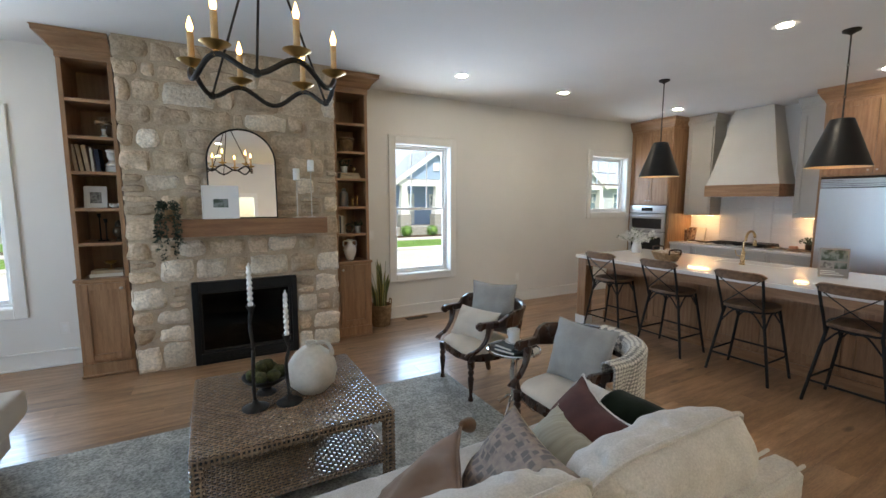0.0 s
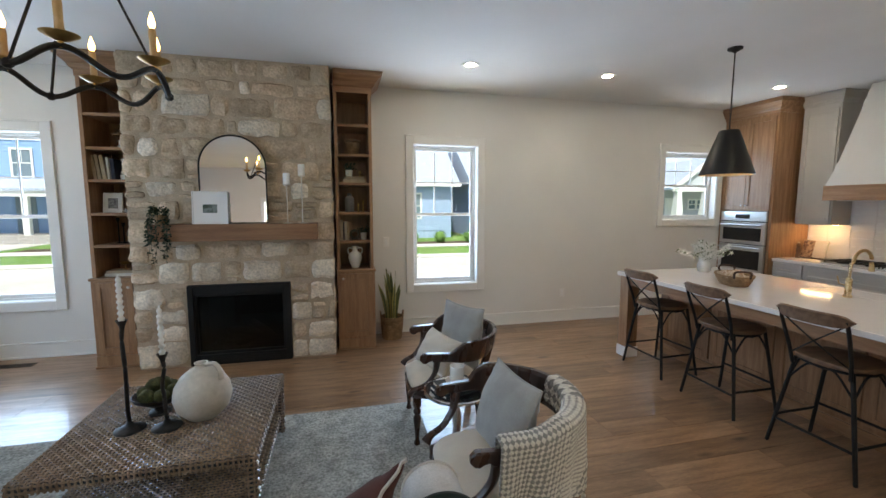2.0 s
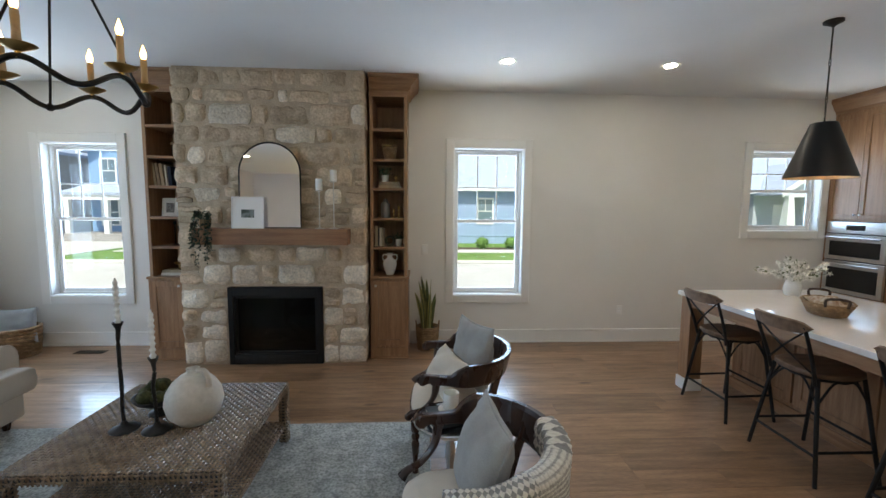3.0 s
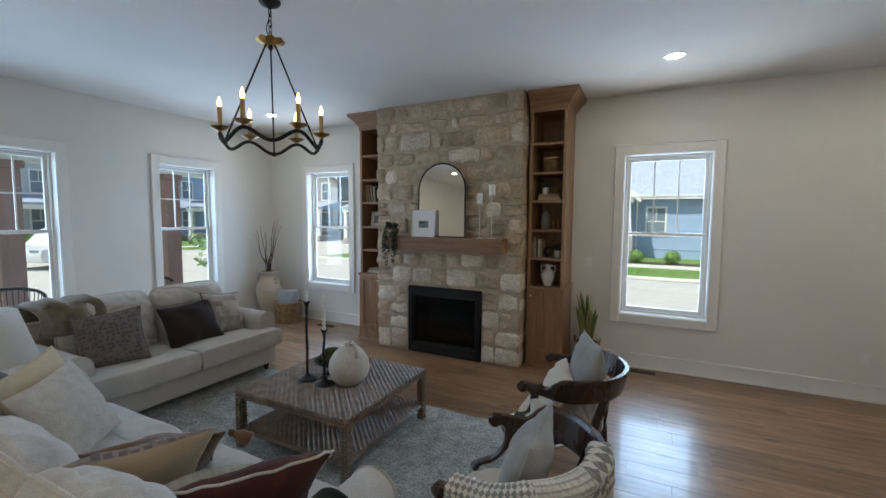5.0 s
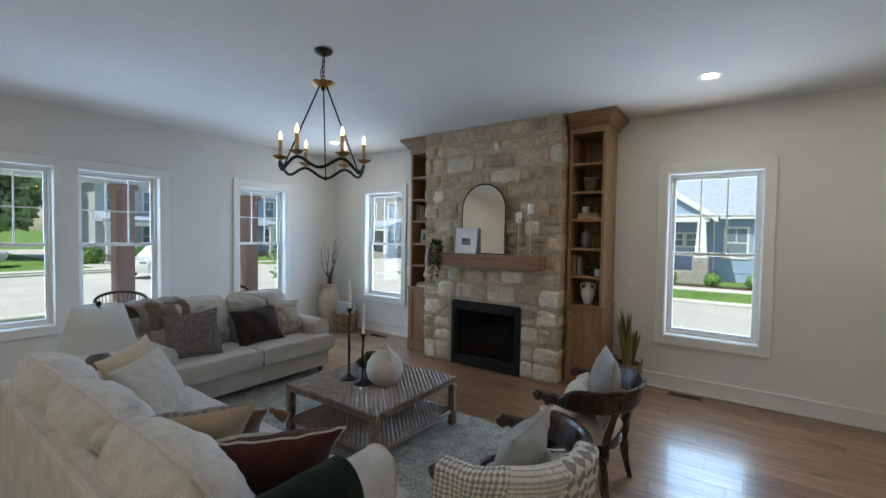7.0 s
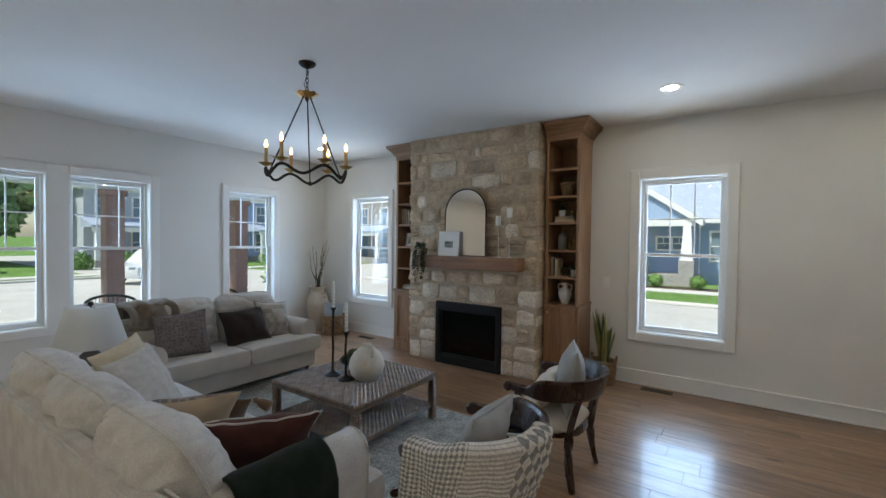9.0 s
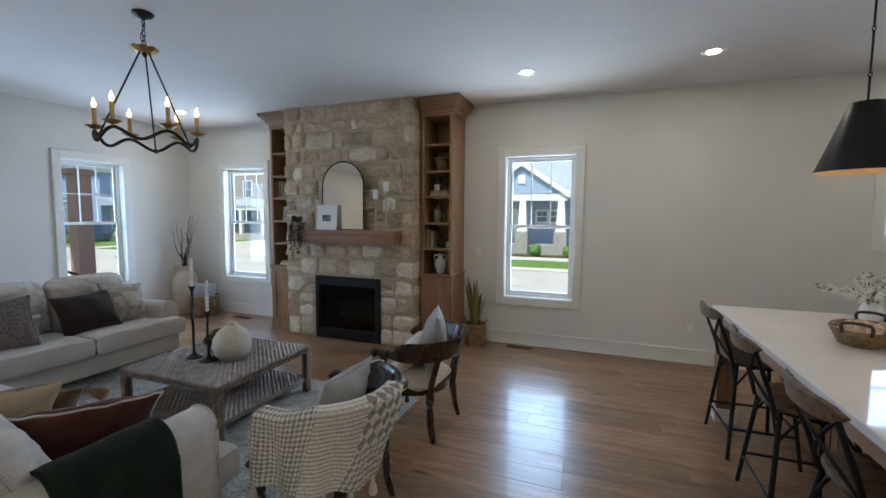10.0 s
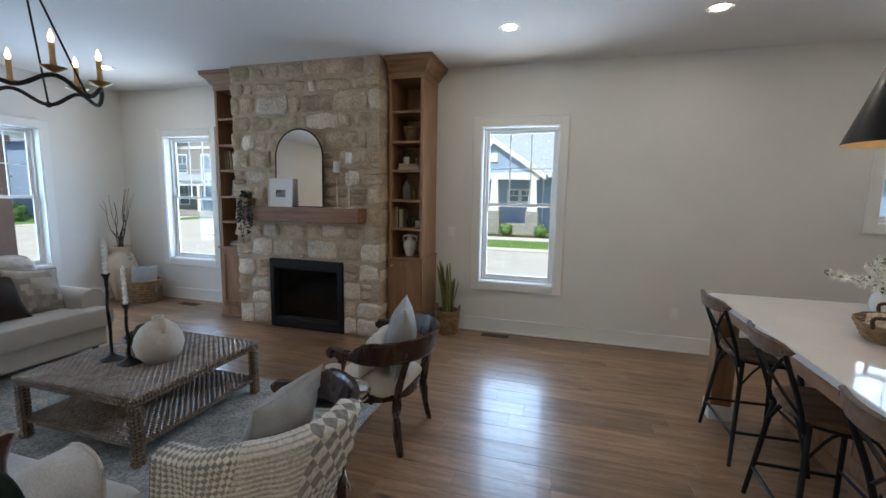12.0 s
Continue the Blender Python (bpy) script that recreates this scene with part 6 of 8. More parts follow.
# ---- plants and baskets on the floor ----
def woven_pot(bm, r0, r1, h, rows, m=None):
    """Coils laid one on another, each a little uneven."""
    for k in range(rows):
        t = (k + 0.5) / rows
        r = r0 + (r1 - r0) * math.sin(t * math.pi / 2)
        pts = [((r + 0.002 * math.sin(a * 11 + k * 2)) * math.cos(a), (r + 0.002 * math.sin(a * 11 + k * 2)) * math.sin(a), h * t) for a in (2 * math.pi * i / 40 for i in range(40))]
        tube(bm, pts, h / rows * 0.56, 6, m, loop=True)
    lathe(bm, [(0.004, 0.004), (r0, 0.004), (r0, 0.012), (0.004, 0.012)], 24, m)
    return bm


snake = thing("snake_plant", "tall snake plant in a woven basket beside the bookcase", "plant", pose(2.075, 5.27, 0))
pot = part("basket", woven_pot(bmesh.new(), 0.108, 0.13, 0.28, 14), BASKET, snake, "woven seagrass basket", True)
for k in (-1, 1):
    part("basket_handle", tube(bmesh.new(), curve([(k * 0.13, -0.04, 0.26), (k * 0.137, -0.03, 0.33), (k * 0.137, 0.03, 0.33), (k * 0.13, 0.04, 0.26)], 5), 0.007, 6), BASKET, pot, smooth=True)
part("soil", lathe(bmesh.new(), [(0.003, 0.235), (0.122, 0.235), (0.122, 0.24), (0.003, 0.245)], 24), TWIG, snake)
rnd = random.Random(6)
for k in range(17):
    a, r0 = rnd.uniform(0, 6.28), rnd.uniform(0.01, 0.075)
    h, lean = rnd.uniform(0.34, 0.66), rnd.uniform(0.02, 0.10)
    o = Vector((r0 * math.cos(a), r0 * math.sin(a), 0.24))
    tw = rnd.uniform(0, 6.28)
    for name, extra, material in (("leaf", 0.0, LEAFL), ("leaf_edge", 0.004, LEAFY)):
        bm = bmesh.new()
        prev = None
        for i in range(9):
            t = i / 8
            c = o + Vector((math.cos(a) * lean * t * t * 1.2, math.sin(a) * lean * t * t * 1.2, h * t))
            w = (0.029 * (0.55 + 0.8 * t - 1.35 * t ** 3) + 0.001) + extra * (1 if i < 8 else 0.3)
            e = Vector((math.cos(tw + t * 0.9), math.sin(tw + t * 0.9), 0))
            f = Vector((-e.y, e.x, 0))
            th = 0.003 - 0.0012 * (extra > 0)
            row = [bm.verts.new(c + e * w), bm.verts.new(c + f * th - f * w * 0.15), bm.verts.new(c - e * w), bm.verts.new(c - f * th - f * w * 0.15)]
            if prev:
                for q in range(4):
                    bm.faces.new((prev[q], prev[(q + 1) % 4], row[(q + 1) % 4], row[q]))
            prev = row
        bm.faces.new(prev)
        part(name, bm, material, snake)

urn = thing("floor_vase", "tall cream terracotta amphora vase on the floor", "vase", pose(-2.89, 5.16, 0) @ Matrix.Diagonal((1.12, 1.12, 1.07, 1)))
URN = mat("cream_terracotta", (0.60, 0.51, 0.40), (0.50, 0.41, 0.31), 0.85, scale=5, bump=0.4, bscale=35, fine=0.06)
part("body", lathe(bmesh.new(), [(0.095, 0), (0.105, 0.012), (0.135, 0.18), (0.168, 0.34), (0.176, 0.43), (0.172, 0.44), (0.178, 0.45), (0.15, 0.56), (0.105, 0.63), (0.095, 0.655), (0.10, 0.69), (0.128, 0.72), (0.128, 0.735), (0.10, 0.735), (0.088, 0.68)], 36), URN, urn, smooth=True)
for k in (-1, 1):
    part("handle", tube(bmesh.new(), curve([(k * 0.145, 0, 0.56), (k * 0.19, 0, 0.575), (k * 0.185, 0, 0.63), (k * 0.12, 0, 0.62)], 5), 0.02, 8, flat=0.7), URN, urn, smooth=True)
rnd = random.Random(14)
for k in range(13):
    a, lean = rnd.uniform(0, 6.28), rnd.uniform(0.08, 0.26)
    h = rnd.uniform(0.55, 0.84)
    dx, dy = math.cos(a) * lean, math.sin(a) * lean * 0.7
    pts = curve([(dx * 0.15, dy * 0.15, 0.60)] + [(dx * t + rnd.uniform(-0.025, 0.025), dy * t + rnd.uniform(-0.025, 0.025), 0.70 + h * t) for t in (0.2, 0.4, 0.6, 0.8)] + [(dx + rnd.uniform(-0.05, 0.05), dy, 0.70 + h)], 4)
    part("branch", tube(bmesh.new(), pts, [0.006 - 0.0045 * i / (len(pts) - 1) for i in range(len(pts))], 5), TWIG, urn, smooth=True)
bk = thing("floor_basket", "round woven basket beside the floor vase", "basket", pose(-2.46, 5.16, 0))
part("weave", woven_pot(bmesh.new(), 0.175, 0.20, 0.33, 9), BASKET, bk, smooth=True)
cushion("blue-grey cushion standing in a basket", BLUEGREY, (0.44, 0.38), 0.15, stand(-2.46, 5.15, 0.335, 8, 6, 3), piping=BLUEGREY, seed=31)

# ---- end table and lamp between the sofas ----
et = thing("end_table", "dark wooden end table between the sofas", "end table", pose(-0.80, 1.27, 0))
part("tabletop", lathe(bmesh.new(), [(0.004, 0.545), (0.235, 0.545), (0.24, 0.552), (0.24, 0.565), (0.235, 0.57), (0.004, 0.57)], 36), MAHOG, et, smooth=True)
for k in range(3):
    a = radians(30 + 120 * k)
    part("leg", tube(bmesh.new(), [(0.15 * math.cos(a), 0.15 * math.sin(a), 0.545), (0.20 * math.cos(a), 0.20 * math.sin(a), 0.0)], 0.016, 8), MAHOG, et, smooth=True)
lamp = thing("table_lamp", "table lamp with a white tapered shade and grey-brown base", "table lamp", pose(-0.75, 1.287, 0.57))
part("base", lathe(bmesh.new(), [(0.075, 0.0), (0.078, 0.01), (0.11, 0.06), (0.115, 0.10), (0.09, 0.15), (0.04, 0.20), (0.022, 0.22), (0.018, 0.25)], 32), LAMPB, lamp, smooth=True)
part("shade", lathe(bmesh.new(), [(0.228, 0.245), (0.230, 0.247), (0.148, 0.545), (0.145, 0.547), (0.143, 0.545), (0.225, 0.245)], 44, closed=False), SHADE, lamp, smooth=True)
part("spider", tube(bmesh.new(), [(-0.144, 0, 0.54), (0, 0, 0.54), (0.144, 0, 0.54)], 0.003, 6), IRON, lamp)
part("harp", tube(bmesh.new(), [(0, 0, 0.25), (0, 0, 0.545)], 0.005, 6), IRON, lamp)
part("finial", lathe(bmesh.new(), [(0.006, 0.54), (0.018, 0.55), (0.018, 0.572), (0.008, 0.58)], 14), IRON, lamp, smooth=True)


# ---- cushions and throws on the sofas ----
def woven(name, base, mark, scale=26.0, brick=False):
    """A cloth with blocks of another colour woven in."""
    m = bpy.data.materials.new(name)
    m.use_nodes = True
    n, l = m.node_tree.nodes, m.node_tree.links
    b = n["Principled BSDF"]
    b.inputs["Roughness"].default_value = 0.95
    b.inputs["Specular IOR Level"].default_value = 0.08
    tc = n.new("ShaderNodeTexCoord")
    if brick:
        t = n.new("ShaderNodeTexBrick")
        t.inputs["Scale"].default_value, t.inputs["Mortar Size"].default_value = scale, 0.0
        t.inputs["Brick Width"].default_value, t.inputs["Row Height"].default_value = 0.5, 0.5
        t.offset = 0.5
        t.inputs["Color1"].default_value, t.inputs["Color2"].default_value = (*base, 1), (*mark, 1)
        l.new(tc.outputs["Object"], t.inputs["Vector"])
        col = t.outputs["Color"]
    else:
        v = n.new("ShaderNodeTexVoronoi")
        v.distance, v.inputs["Scale"].default_value, v.inputs["Randomness"].default_value = "CHEBYCHEV", scale, 0.55
        l.new(tc.outputs["Object"], v.inputs["Vector"])
        r = n.new("ShaderNodeValToRGB")
        e = r.color_ramp.elements
        e[0].position, e[0].color = 0.30, (*base, 1)
        e[1].position, e[1].color = 0.36, (*mark, 1)
        l.new(v.outputs["Distance"], r.inputs["Fac"])
        nz = n.new("ShaderNodeTexNoise")
        nz.inputs["Scale"].default_value = 40
        l.new(tc.outputs["Object"], nz.inputs["Vector"])
        mx = n.new("ShaderNodeMixRGB")
        l.new(nz.outputs["Fac"], mx.inputs[0])
        l.new(r.outputs[0], mx.inputs[1])
        mx.inputs[2].default_value = (*base, 1)
        col = mx.outputs[0]
    l.new(col, b.inputs["Base Color"])
    nb, bp = n.new("ShaderNodeTexNoise"), n.new("ShaderNodeBump")
    nb.inputs["Scale"].default_value = 330
    l.new(tc.outputs["Object"], nb.inputs["Vector"])
    bp.inputs["Strength"].default_value, bp.inputs["Distance"].default_value = 0.5, 0.002
    l.new(nb.outputs["Fac"], bp.inputs["Height"])
    l.new(bp.outputs[0], b.inputs["Normal"])
    return m


FOLK = woven("grey_folk_weave", (0.11, 0.10, 0.105), (0.26, 0.21, 0.18), 30)
CHECK = woven("cream_taupe_check", (0.52, 0.47, 0.40), (0.27, 0.245, 0.215), 9, True)
FOLK2 = woven("grey_rust_folk_weave", (0.17, 0.15, 0.145), (0.42, 0.33, 0.265), 26)
NUBBY = mat("nubby_white_knit", (0.66, 0.62, 0.56), (0.56, 0.52, 0.46), 0.95, scale=20, bump=1.0, bscale=90, dist=0.008, spec=0.05)
BUTTER = mat("pale_yellow_fringe_fabric", (0.66, 0.57, 0.42), (0.60, 0.51, 0.37), 0.95, scale=20, bump=0.7, bscale=110, dist=0.005, spec=0.05)
OLIVE = mat("striped_sage_linen", (0.44, 0.42, 0.345), (0.33, 0.315, 0.25), 0.95, scale=3, stretch=(14, 1, 1), bump=0.35, bscale=300, spec=0.08)
TAN = mat("tan_linen", (0.46, 0.36, 0.255), (0.40, 0.31, 0.215), 0.95, scale=5, bump=0.35, bscale=320, spec=0.08)
# three-seat sofa: cushions face +y
c = cushion("dark plum cushion with a braided pale trim on the sofa", PLUM, (0.52, 0.46), 0.18, stand(1.425, 1.315, 0.655, 36, -121, 4), 0.14, seed=12)
trim = seam(0.52, 0.46, Matrix(), 0.14, 14)
part("braid", tube(bmesh.new(), [p + Vector((0, 0, 0.004 * math.sin(i * 2.4))) for i, p in enumerate(trim)], 0.0055, 6, loop=True), LINEN, c, "braided cream trim", True)
cushion("pale sage striped linen cushion on the sofa", OLIVE, (0.48, 0.46), 0.19, stand(1.225, 1.25, 0.61, 42, -118, 8), piping=OLIVE, seed=13)
cushion("grey and rust folk-patterned cushion with a plain cream back", FOLK2, (0.48, 0.46), 0.19, stand(0.975, 1.165, 0.68, 36, -110, 5), seed=14, reverse=TAN)
c = cushion("brown fabric cushion with tasselled corners on the sofa", BROWN, (0.50, 0.46), 0.17, stand(0.75, 1.37, 0.59, 46, -126, 8), piping=BROWN, seed=15)
for sx, sy in ((1, 1), (-1, 1)):
    part("tassel", lathe(bmesh.new(), [(0.008, 0.0), (0.018, -0.012), (0.012, -0.026), (0.026, -0.05), (0.032, -0.10), (0.02, -0.108)], 12, Matrix.Translation((sx * 0.265, sy * 0.235, 0)) @ Matrix.Rotation(radians(-sx * 60), 4, "Y")), BROWN, c, "brown yarn tassel", True)
cushion("white nubby knitted cushion on the sofa", NUBBY, (0.48, 0.46), 0.17, stand(0.08, 1.34, 0.68, 30, 128, 4), seed=17)
cushion("pale yellow textured cushion on the sofa", BUTTER, (0.48, 0.46), 0.17, stand(-0.16, 1.34, 0.70, 24, 125, 8), seed=18)
# loveseat: cushions face +x
cushion("grey patterned cushion leaning on the loveseat arm", FOLK, (0.47, 0.46), 0.17, stand(-1.25, 2.15, 0.67, 26, 66, 6), piping=FOLK, seed=21)
cushion("dark brown velvet cushion on the loveseat", CHOCO, (0.52, 0.42), 0.17, stand(-1.26, 2.83, 0.65, 28, 86, 3), seed=22)
cushion("cream and taupe checked cushion on the loveseat", CHECK, (0.46, 0.44), 0.16, stand(-1.31, 3.21, 0.665, 22, 98, -8), piping=FOLK, seed=23)


def over_arm(u, s):
    """Folded over the sofa's arm, down both sides."""
    y = 1.19 + u
    cx, r = 1.775, 0.118
    fold = 0.006 * math.sin(u * 30)
    if s < 0.16:
        return Vector((cx - r - fold, y, 0.575 + s * 0.35))
    if s < 0.56:
        a = math.pi * (1 - (s - 0.16) / 0.40)
        return Vector((cx + (r + 0.004) * math.cos(a), y + 0.01 * math.sin(s * 9), 0.636 + (r + 0.006) * math.sin(a) + fold * 0.3))
    return Vector((cx + r + 0.004 + fold + 0.02 * (s - 0.56), y, 0.636 - (s - 0.56)))


draped("green_throw", "dark green wool throw folded over the sofa arm", GREEN, -0.22, 0.20, 0.92, over_arm, 0.014)


def over_back(u, s):
    """Bunched along the loveseat's back corner."""
    y = 1.96 + u
    w = 0.020 * math.sin(u * 26 + s * 6) + 0.012 * math.sin(u * 47 - s * 9)
    if s < 0.35:
        return Vector((-1.39 - 0.16 * (s / 0.35) + w, y + 0.04 * math.sin(s * 8), 0.74 + 0.22 * (s / 0.35) ** 0.7 + w * 0.5))
    if s < 0.58:
        k = (s - 0.35) / 0.23
        return Vector((-1.55 - 0.35 * k, y, 0.96 + 0.03 * math.sin(k * 3.14) + w * 0.6 - 0.02 * k))
    return Vector((-1.905 - 0.035 + w * 0.6, y, 0.95 - (s - 0.58)))


draped("taupe_throw", "taupe knitted throw bunched over the loveseat back", THROWB, -0.22, 0.22, 0.95, over_back, 0.016)

# ---- outside ----
GROUND = -0.6
GRASS = mat("lawn", (0.17, 0.29, 0.085), (0.125, 0.225, 0.06), 0.95, scale=0.5, bump=0.8, bscale=6, fine=0.3, fscale=9, dist=0.05, spec=0.05)
CONCRETE = mat("pale_concrete_road", (0.56, 0.55, 0.52), (0.50, 0.49, 0.46), 0.9, scale=0.6, bump=0.2, bscale=12, fine=0.05, fscale=4, spec=0.2)
KERB = mat("concrete_kerb", (0.66, 0.64, 0.60), (0.58, 0.56, 0.52), 0.9, scale=2, fine=0.06, fscale=20)
MULCH = mat("dark_mulch", (0.09, 0.055, 0.035), (0.05, 0.03, 0.02), 0.95, scale=8, bump=0.9, bscale=30, fine=0.3, fscale=25)
EARTH = mat("bare_earth", (0.40, 0.29, 0.19), (0.30, 0.21, 0.14), 0.95, scale=2, bump=0.7, bscale=8, fine=0.2, fscale=8)
BLUE = mat("blue_siding", (0.24, 0.40, 0.66), (0.225, 0.38, 0.63), 0.6, scale=2)
NAVY = mat("slate_blue_siding", (0.33, 0.44, 0.64), (0.31, 0.42, 0.61), 0.6, scale=2)
GREYS = mat("grey_siding", (0.52, 0.55, 0.60), (0.48, 0.51, 0.56), 0.65, scale=2)
BRICKG = mat("grey_white_brick", (0.42, 0.40, 0.38), (0.26, 0.25, 0.24), 0.9, scale=9, stretch=(1, 1, 3), lo=0.4, hi=0.6)
ROOF = mat("blue_grey_shingles", (0.42, 0.48, 0.60), (0.34, 0.40, 0.51), 0.9, scale=5, stretch=(1, 1, 1), fine=0.25, fscale=9)
WHITE = mat("white_outdoor_trim", (0.80, 0.80, 0.79), (0.76, 0.76, 0.75), 0.5, scale=2)
WGLASS = mat("dark_window_glass", (0.14, 0.20, 0.25), (0.18, 0.24, 0.29), 0.08, scale=1, rvar=0.02)
PORCHB = mat("red_brown_column_stone", (0.36, 0.225, 0.205), (0.31, 0.19, 0.175), 0.85, scale=3, bump=0.3, bscale=20)
SHRUB = mat("shrub_leaf", (0.16, 0.30, 0.06), (0.10, 0.20, 0.045), 0.7, scale=6, fine=0.3, fscale=20)
TREE = mat("tree_leaf", (0.30, 0.42, 0.20), (0.20, 0.31, 0.13), 0.75, scale=1.2, fine=0.3, fscale=4)
BARK = mat("bark", (0.10, 0.075, 0.055), (0.06, 0.045, 0.035), 0.95, scale=6)

bm = bmesh.new()
box(bm, (-900, -900, GROUND - 1), (900, 900, GROUND))
tagged(part("ground", bm, GRASS), "green mown lawn reaching into the distance", "ground", kind="structure")
tagged(part("road", boxes(((-60, 8.6, GROUND + 0.002), (80, 17.3, GROUND + 0.02)), ((-24, -60, GROUND + 0.002), (-11.5, 8.59, GROUND + 0.02)), ((-24, 17.31, GROUND + 0.002), (-14, 60, GROUND + 0.02))), CONCRETE), "pale sunlit concrete street", "road", kind="structure")
tagged(part("kerb", boxes(((-13.8, 17.32, GROUND), (80, 17.62, GROUND + 0.13)), ((-11.2, 8.2, GROUND), (80, 8.5, GROUND + 0.13)), ((-11.4, -60, GROUND), (-11.1, 8.19, GROUND + 0.13)), ((-24.3, -60, GROUND), (-24.05, 8.5, GROUND + 0.13)), bevel=0.03), KERB), "pale concrete kerb", "kerb", kind="structure")
tagged(part("pavement", boxes(((-13, 21.6, GROUND + 0.004), (80, 22.9, GROUND + 0.05)), ((-27.5, -60, GROUND + 0.004), (-26.2, 60, GROUND + 0.05)), bevel=0.01), KERB), "pale concrete pavement", "pavement", kind="structure")
tagged(part("ground_planting_bed", boxes(((-13, 23.1, GROUND + 0.003), (20, 24.4, GROUND + 0.04)), bevel=0.015), MULCH), "strip of dark mulch", "ground", kind="structure")
tagged(part("ground_building_plot", boxes(((-60, -8, GROUND + 0.003), (-28, 2.4, GROUND + 0.06)), bevel=0.02), EARTH), "bare earth building plot", "ground", kind="structure")


def leaf_clump(bm, centre, radius, n, size, rnd, squash=(1, 1, 1)):
    for _ in range(n):
        d = Vector((rnd.gauss(0, 1), rnd.gauss(0, 1), rnd.gauss(0, 1))).normalized()
        r = radius * rnd.uniform(0.55, 1.06)
        p = Vector(centre) + Vector((d.x * r * squash[0], d.y * r * squash[1], d.z * r * squash[2]))
        a = Vector((rnd.uniform(-1, 1), rnd.uniform(-1, 1), rnd.uniform(-1, 1))).normalized()
        b = a.cross(d + Vector((0.01, 0.02, 0))).normalized()
        s = size * rnd.uniform(0.6, 1.4)
        bm.faces.new([bm.verts.new(p + a * s), bm.verts.new(p + b * s * 0.6), bm.verts.new(p - a * s), bm.verts.new(p - b * s * 0.6)])


rnd = random.Random(21)
for k in range(15):
    x = -8.3 + 1.72 * k + rnd.uniform(-0.15, 0.15)
    s = tagged(new("shrub"), "round clipped bright green shrub in a mulch bed", "shrub", "clipped shrubs across the street")
    s.location = (x, 23.7, GROUND)
    bm = bmesh.new()
    leaf_clump(bm, (0, 0, 0.36), 0.38, 620, 0.05, rnd, (1, 1, 0.95))
    part("crown", bm, SHRUB, s)
    bm = bmesh.new()
    bmesh.ops.create_icosphere(bm, subdivisions=2, radius=0.31, matrix=pose(0, 0, 0.36))
    part("inner_crown", bm, SHRUB, s, smooth=True)
    part("trunk", tube(bmesh.new(), [(0, 0, 0), (0, 0, 0.3)], 0.03, 6), BARK, s)


def house_window(parent, x0, x1, z0, z1, face, axis="y", lights=True, wide=0.11):
    """A trimmed window on a front at y or x = face that looks to -y or +x."""
    def put(a0, a1, c0, c1, d0, d1):
        if axis == "y":
            return ((a0, face - d1, c0), (a1, face - d0, c1))
        return ((face + d0, a0, c0), (face + d1, a1, c1))
    w = part("window", boxes(put(x0 - wide, x0, z0 - wide, z1 + wide, 0, 0.05), put(x1, x1 + wide, z0 - wide, z1 + wide, 0, 0.05), put(x0, x1, z1, z1 + wide, 0, 0.05), put(x0, x1, z0 - wide, z0, 0, 0.05)), WHITE, parent)
    part("pane", boxes(put(x0, x1, z0, z1, 0, 0.015)), WGLASS, w)
    zm, xm = (z0 + z1) / 2, (x0 + x1) / 2
    rows = [put(x0, x1, zm - 0.03, zm + 0.03, 0.016, 0.035)]
    if lights:
        rows += [put(xm - 0.02, xm + 0.02, zm + 0.03, z1, 0.016, 0.03)]
    part("sash", boxes(*rows), WHITE, w)


def siding(bm, x0, x1, y, z0, z1, step=0.18):
    """Lapped boards on a front at y that looks to -y."""
    z = z0
    while z < z1 - 0.01:
        e = min(z1, z + step)
        vs = [bm.verts.new(p) for p in ((x0, y - 0.03, z), (x1, y - 0.03, z), (x1, y - 0.004, e), (x0, y - 0.004, e), (x0, y, z), (x1, y, z))]
        bm.faces.new(vs[:4])
        bm.faces.new((vs[0], vs[1], vs[5], vs[4]))
        z = e
    return bm


def gable(bm, x0, x1, y0, y1, z0, peak, over=0.4, thick=0.22):
    """A pitched roof whose gable looks to -y."""
    xm = (x0 + x1) / 2
    k = (peak - z0) / (xm - x0)
    for s in (-1, 1):
        e = xm + s * ((x1 - x0) / 2 + over)
        ze = z0 - over * k
        vs = [bm.verts.new(p) for p in ((xm, y0, peak), (e, y0, ze), (e, y1, ze), (xm, y1, peak), (xm, y0, peak + thick), (e, y0, ze + thick), (e, y1, ze + thick), (xm, y1, peak + thick))]
        for f in ((0, 1, 2, 3), (4, 5, 6, 7), (0, 1, 5, 4), (1, 2, 6, 5), (2, 3, 7, 6), (3, 0, 4, 7)):
            bm.faces.new([vs[i] for i in f])
    return bm


def bargeboards(bm, x0, x1, y, z0, peak, over=0.4, wide=0.36):
    xm = (x0 + x1) / 2
    k = (peak - z0) / (xm - x0)
    for s in (-1, 1):
        e, ze = xm + s * ((x1 - x0) / 2 + over), z0 - over * k
        vs = [bm.verts.new(p) for p in ((xm, y, peak + 0.2), (e, y, ze + 0.2), (e, y, ze + 0.2 - wide), (xm, y, peak + 0.2 - wide), (xm, y + 0.08, peak + 0.2), (e, y + 0.08, ze + 0.2), (e, y + 0.08, ze + 0.2 - wide), (xm, y + 0.08, peak + 0.2 - wide))]
        for f in ((0, 1, 2, 3), (4, 5, 6, 7), (0, 1, 5, 4), (1, 2, 6, 5), (2, 3, 7, 6), (3, 0, 4, 7)):
            bm.faces.new([vs[i] for i in f])
    return bm


def prism(bm, x0, x1, y, z0, peak, depth):
    return extrude(bm, [(x0, z0), (x1, z0), ((x0 + x1) / 2, peak)], y, y + depth, "y")


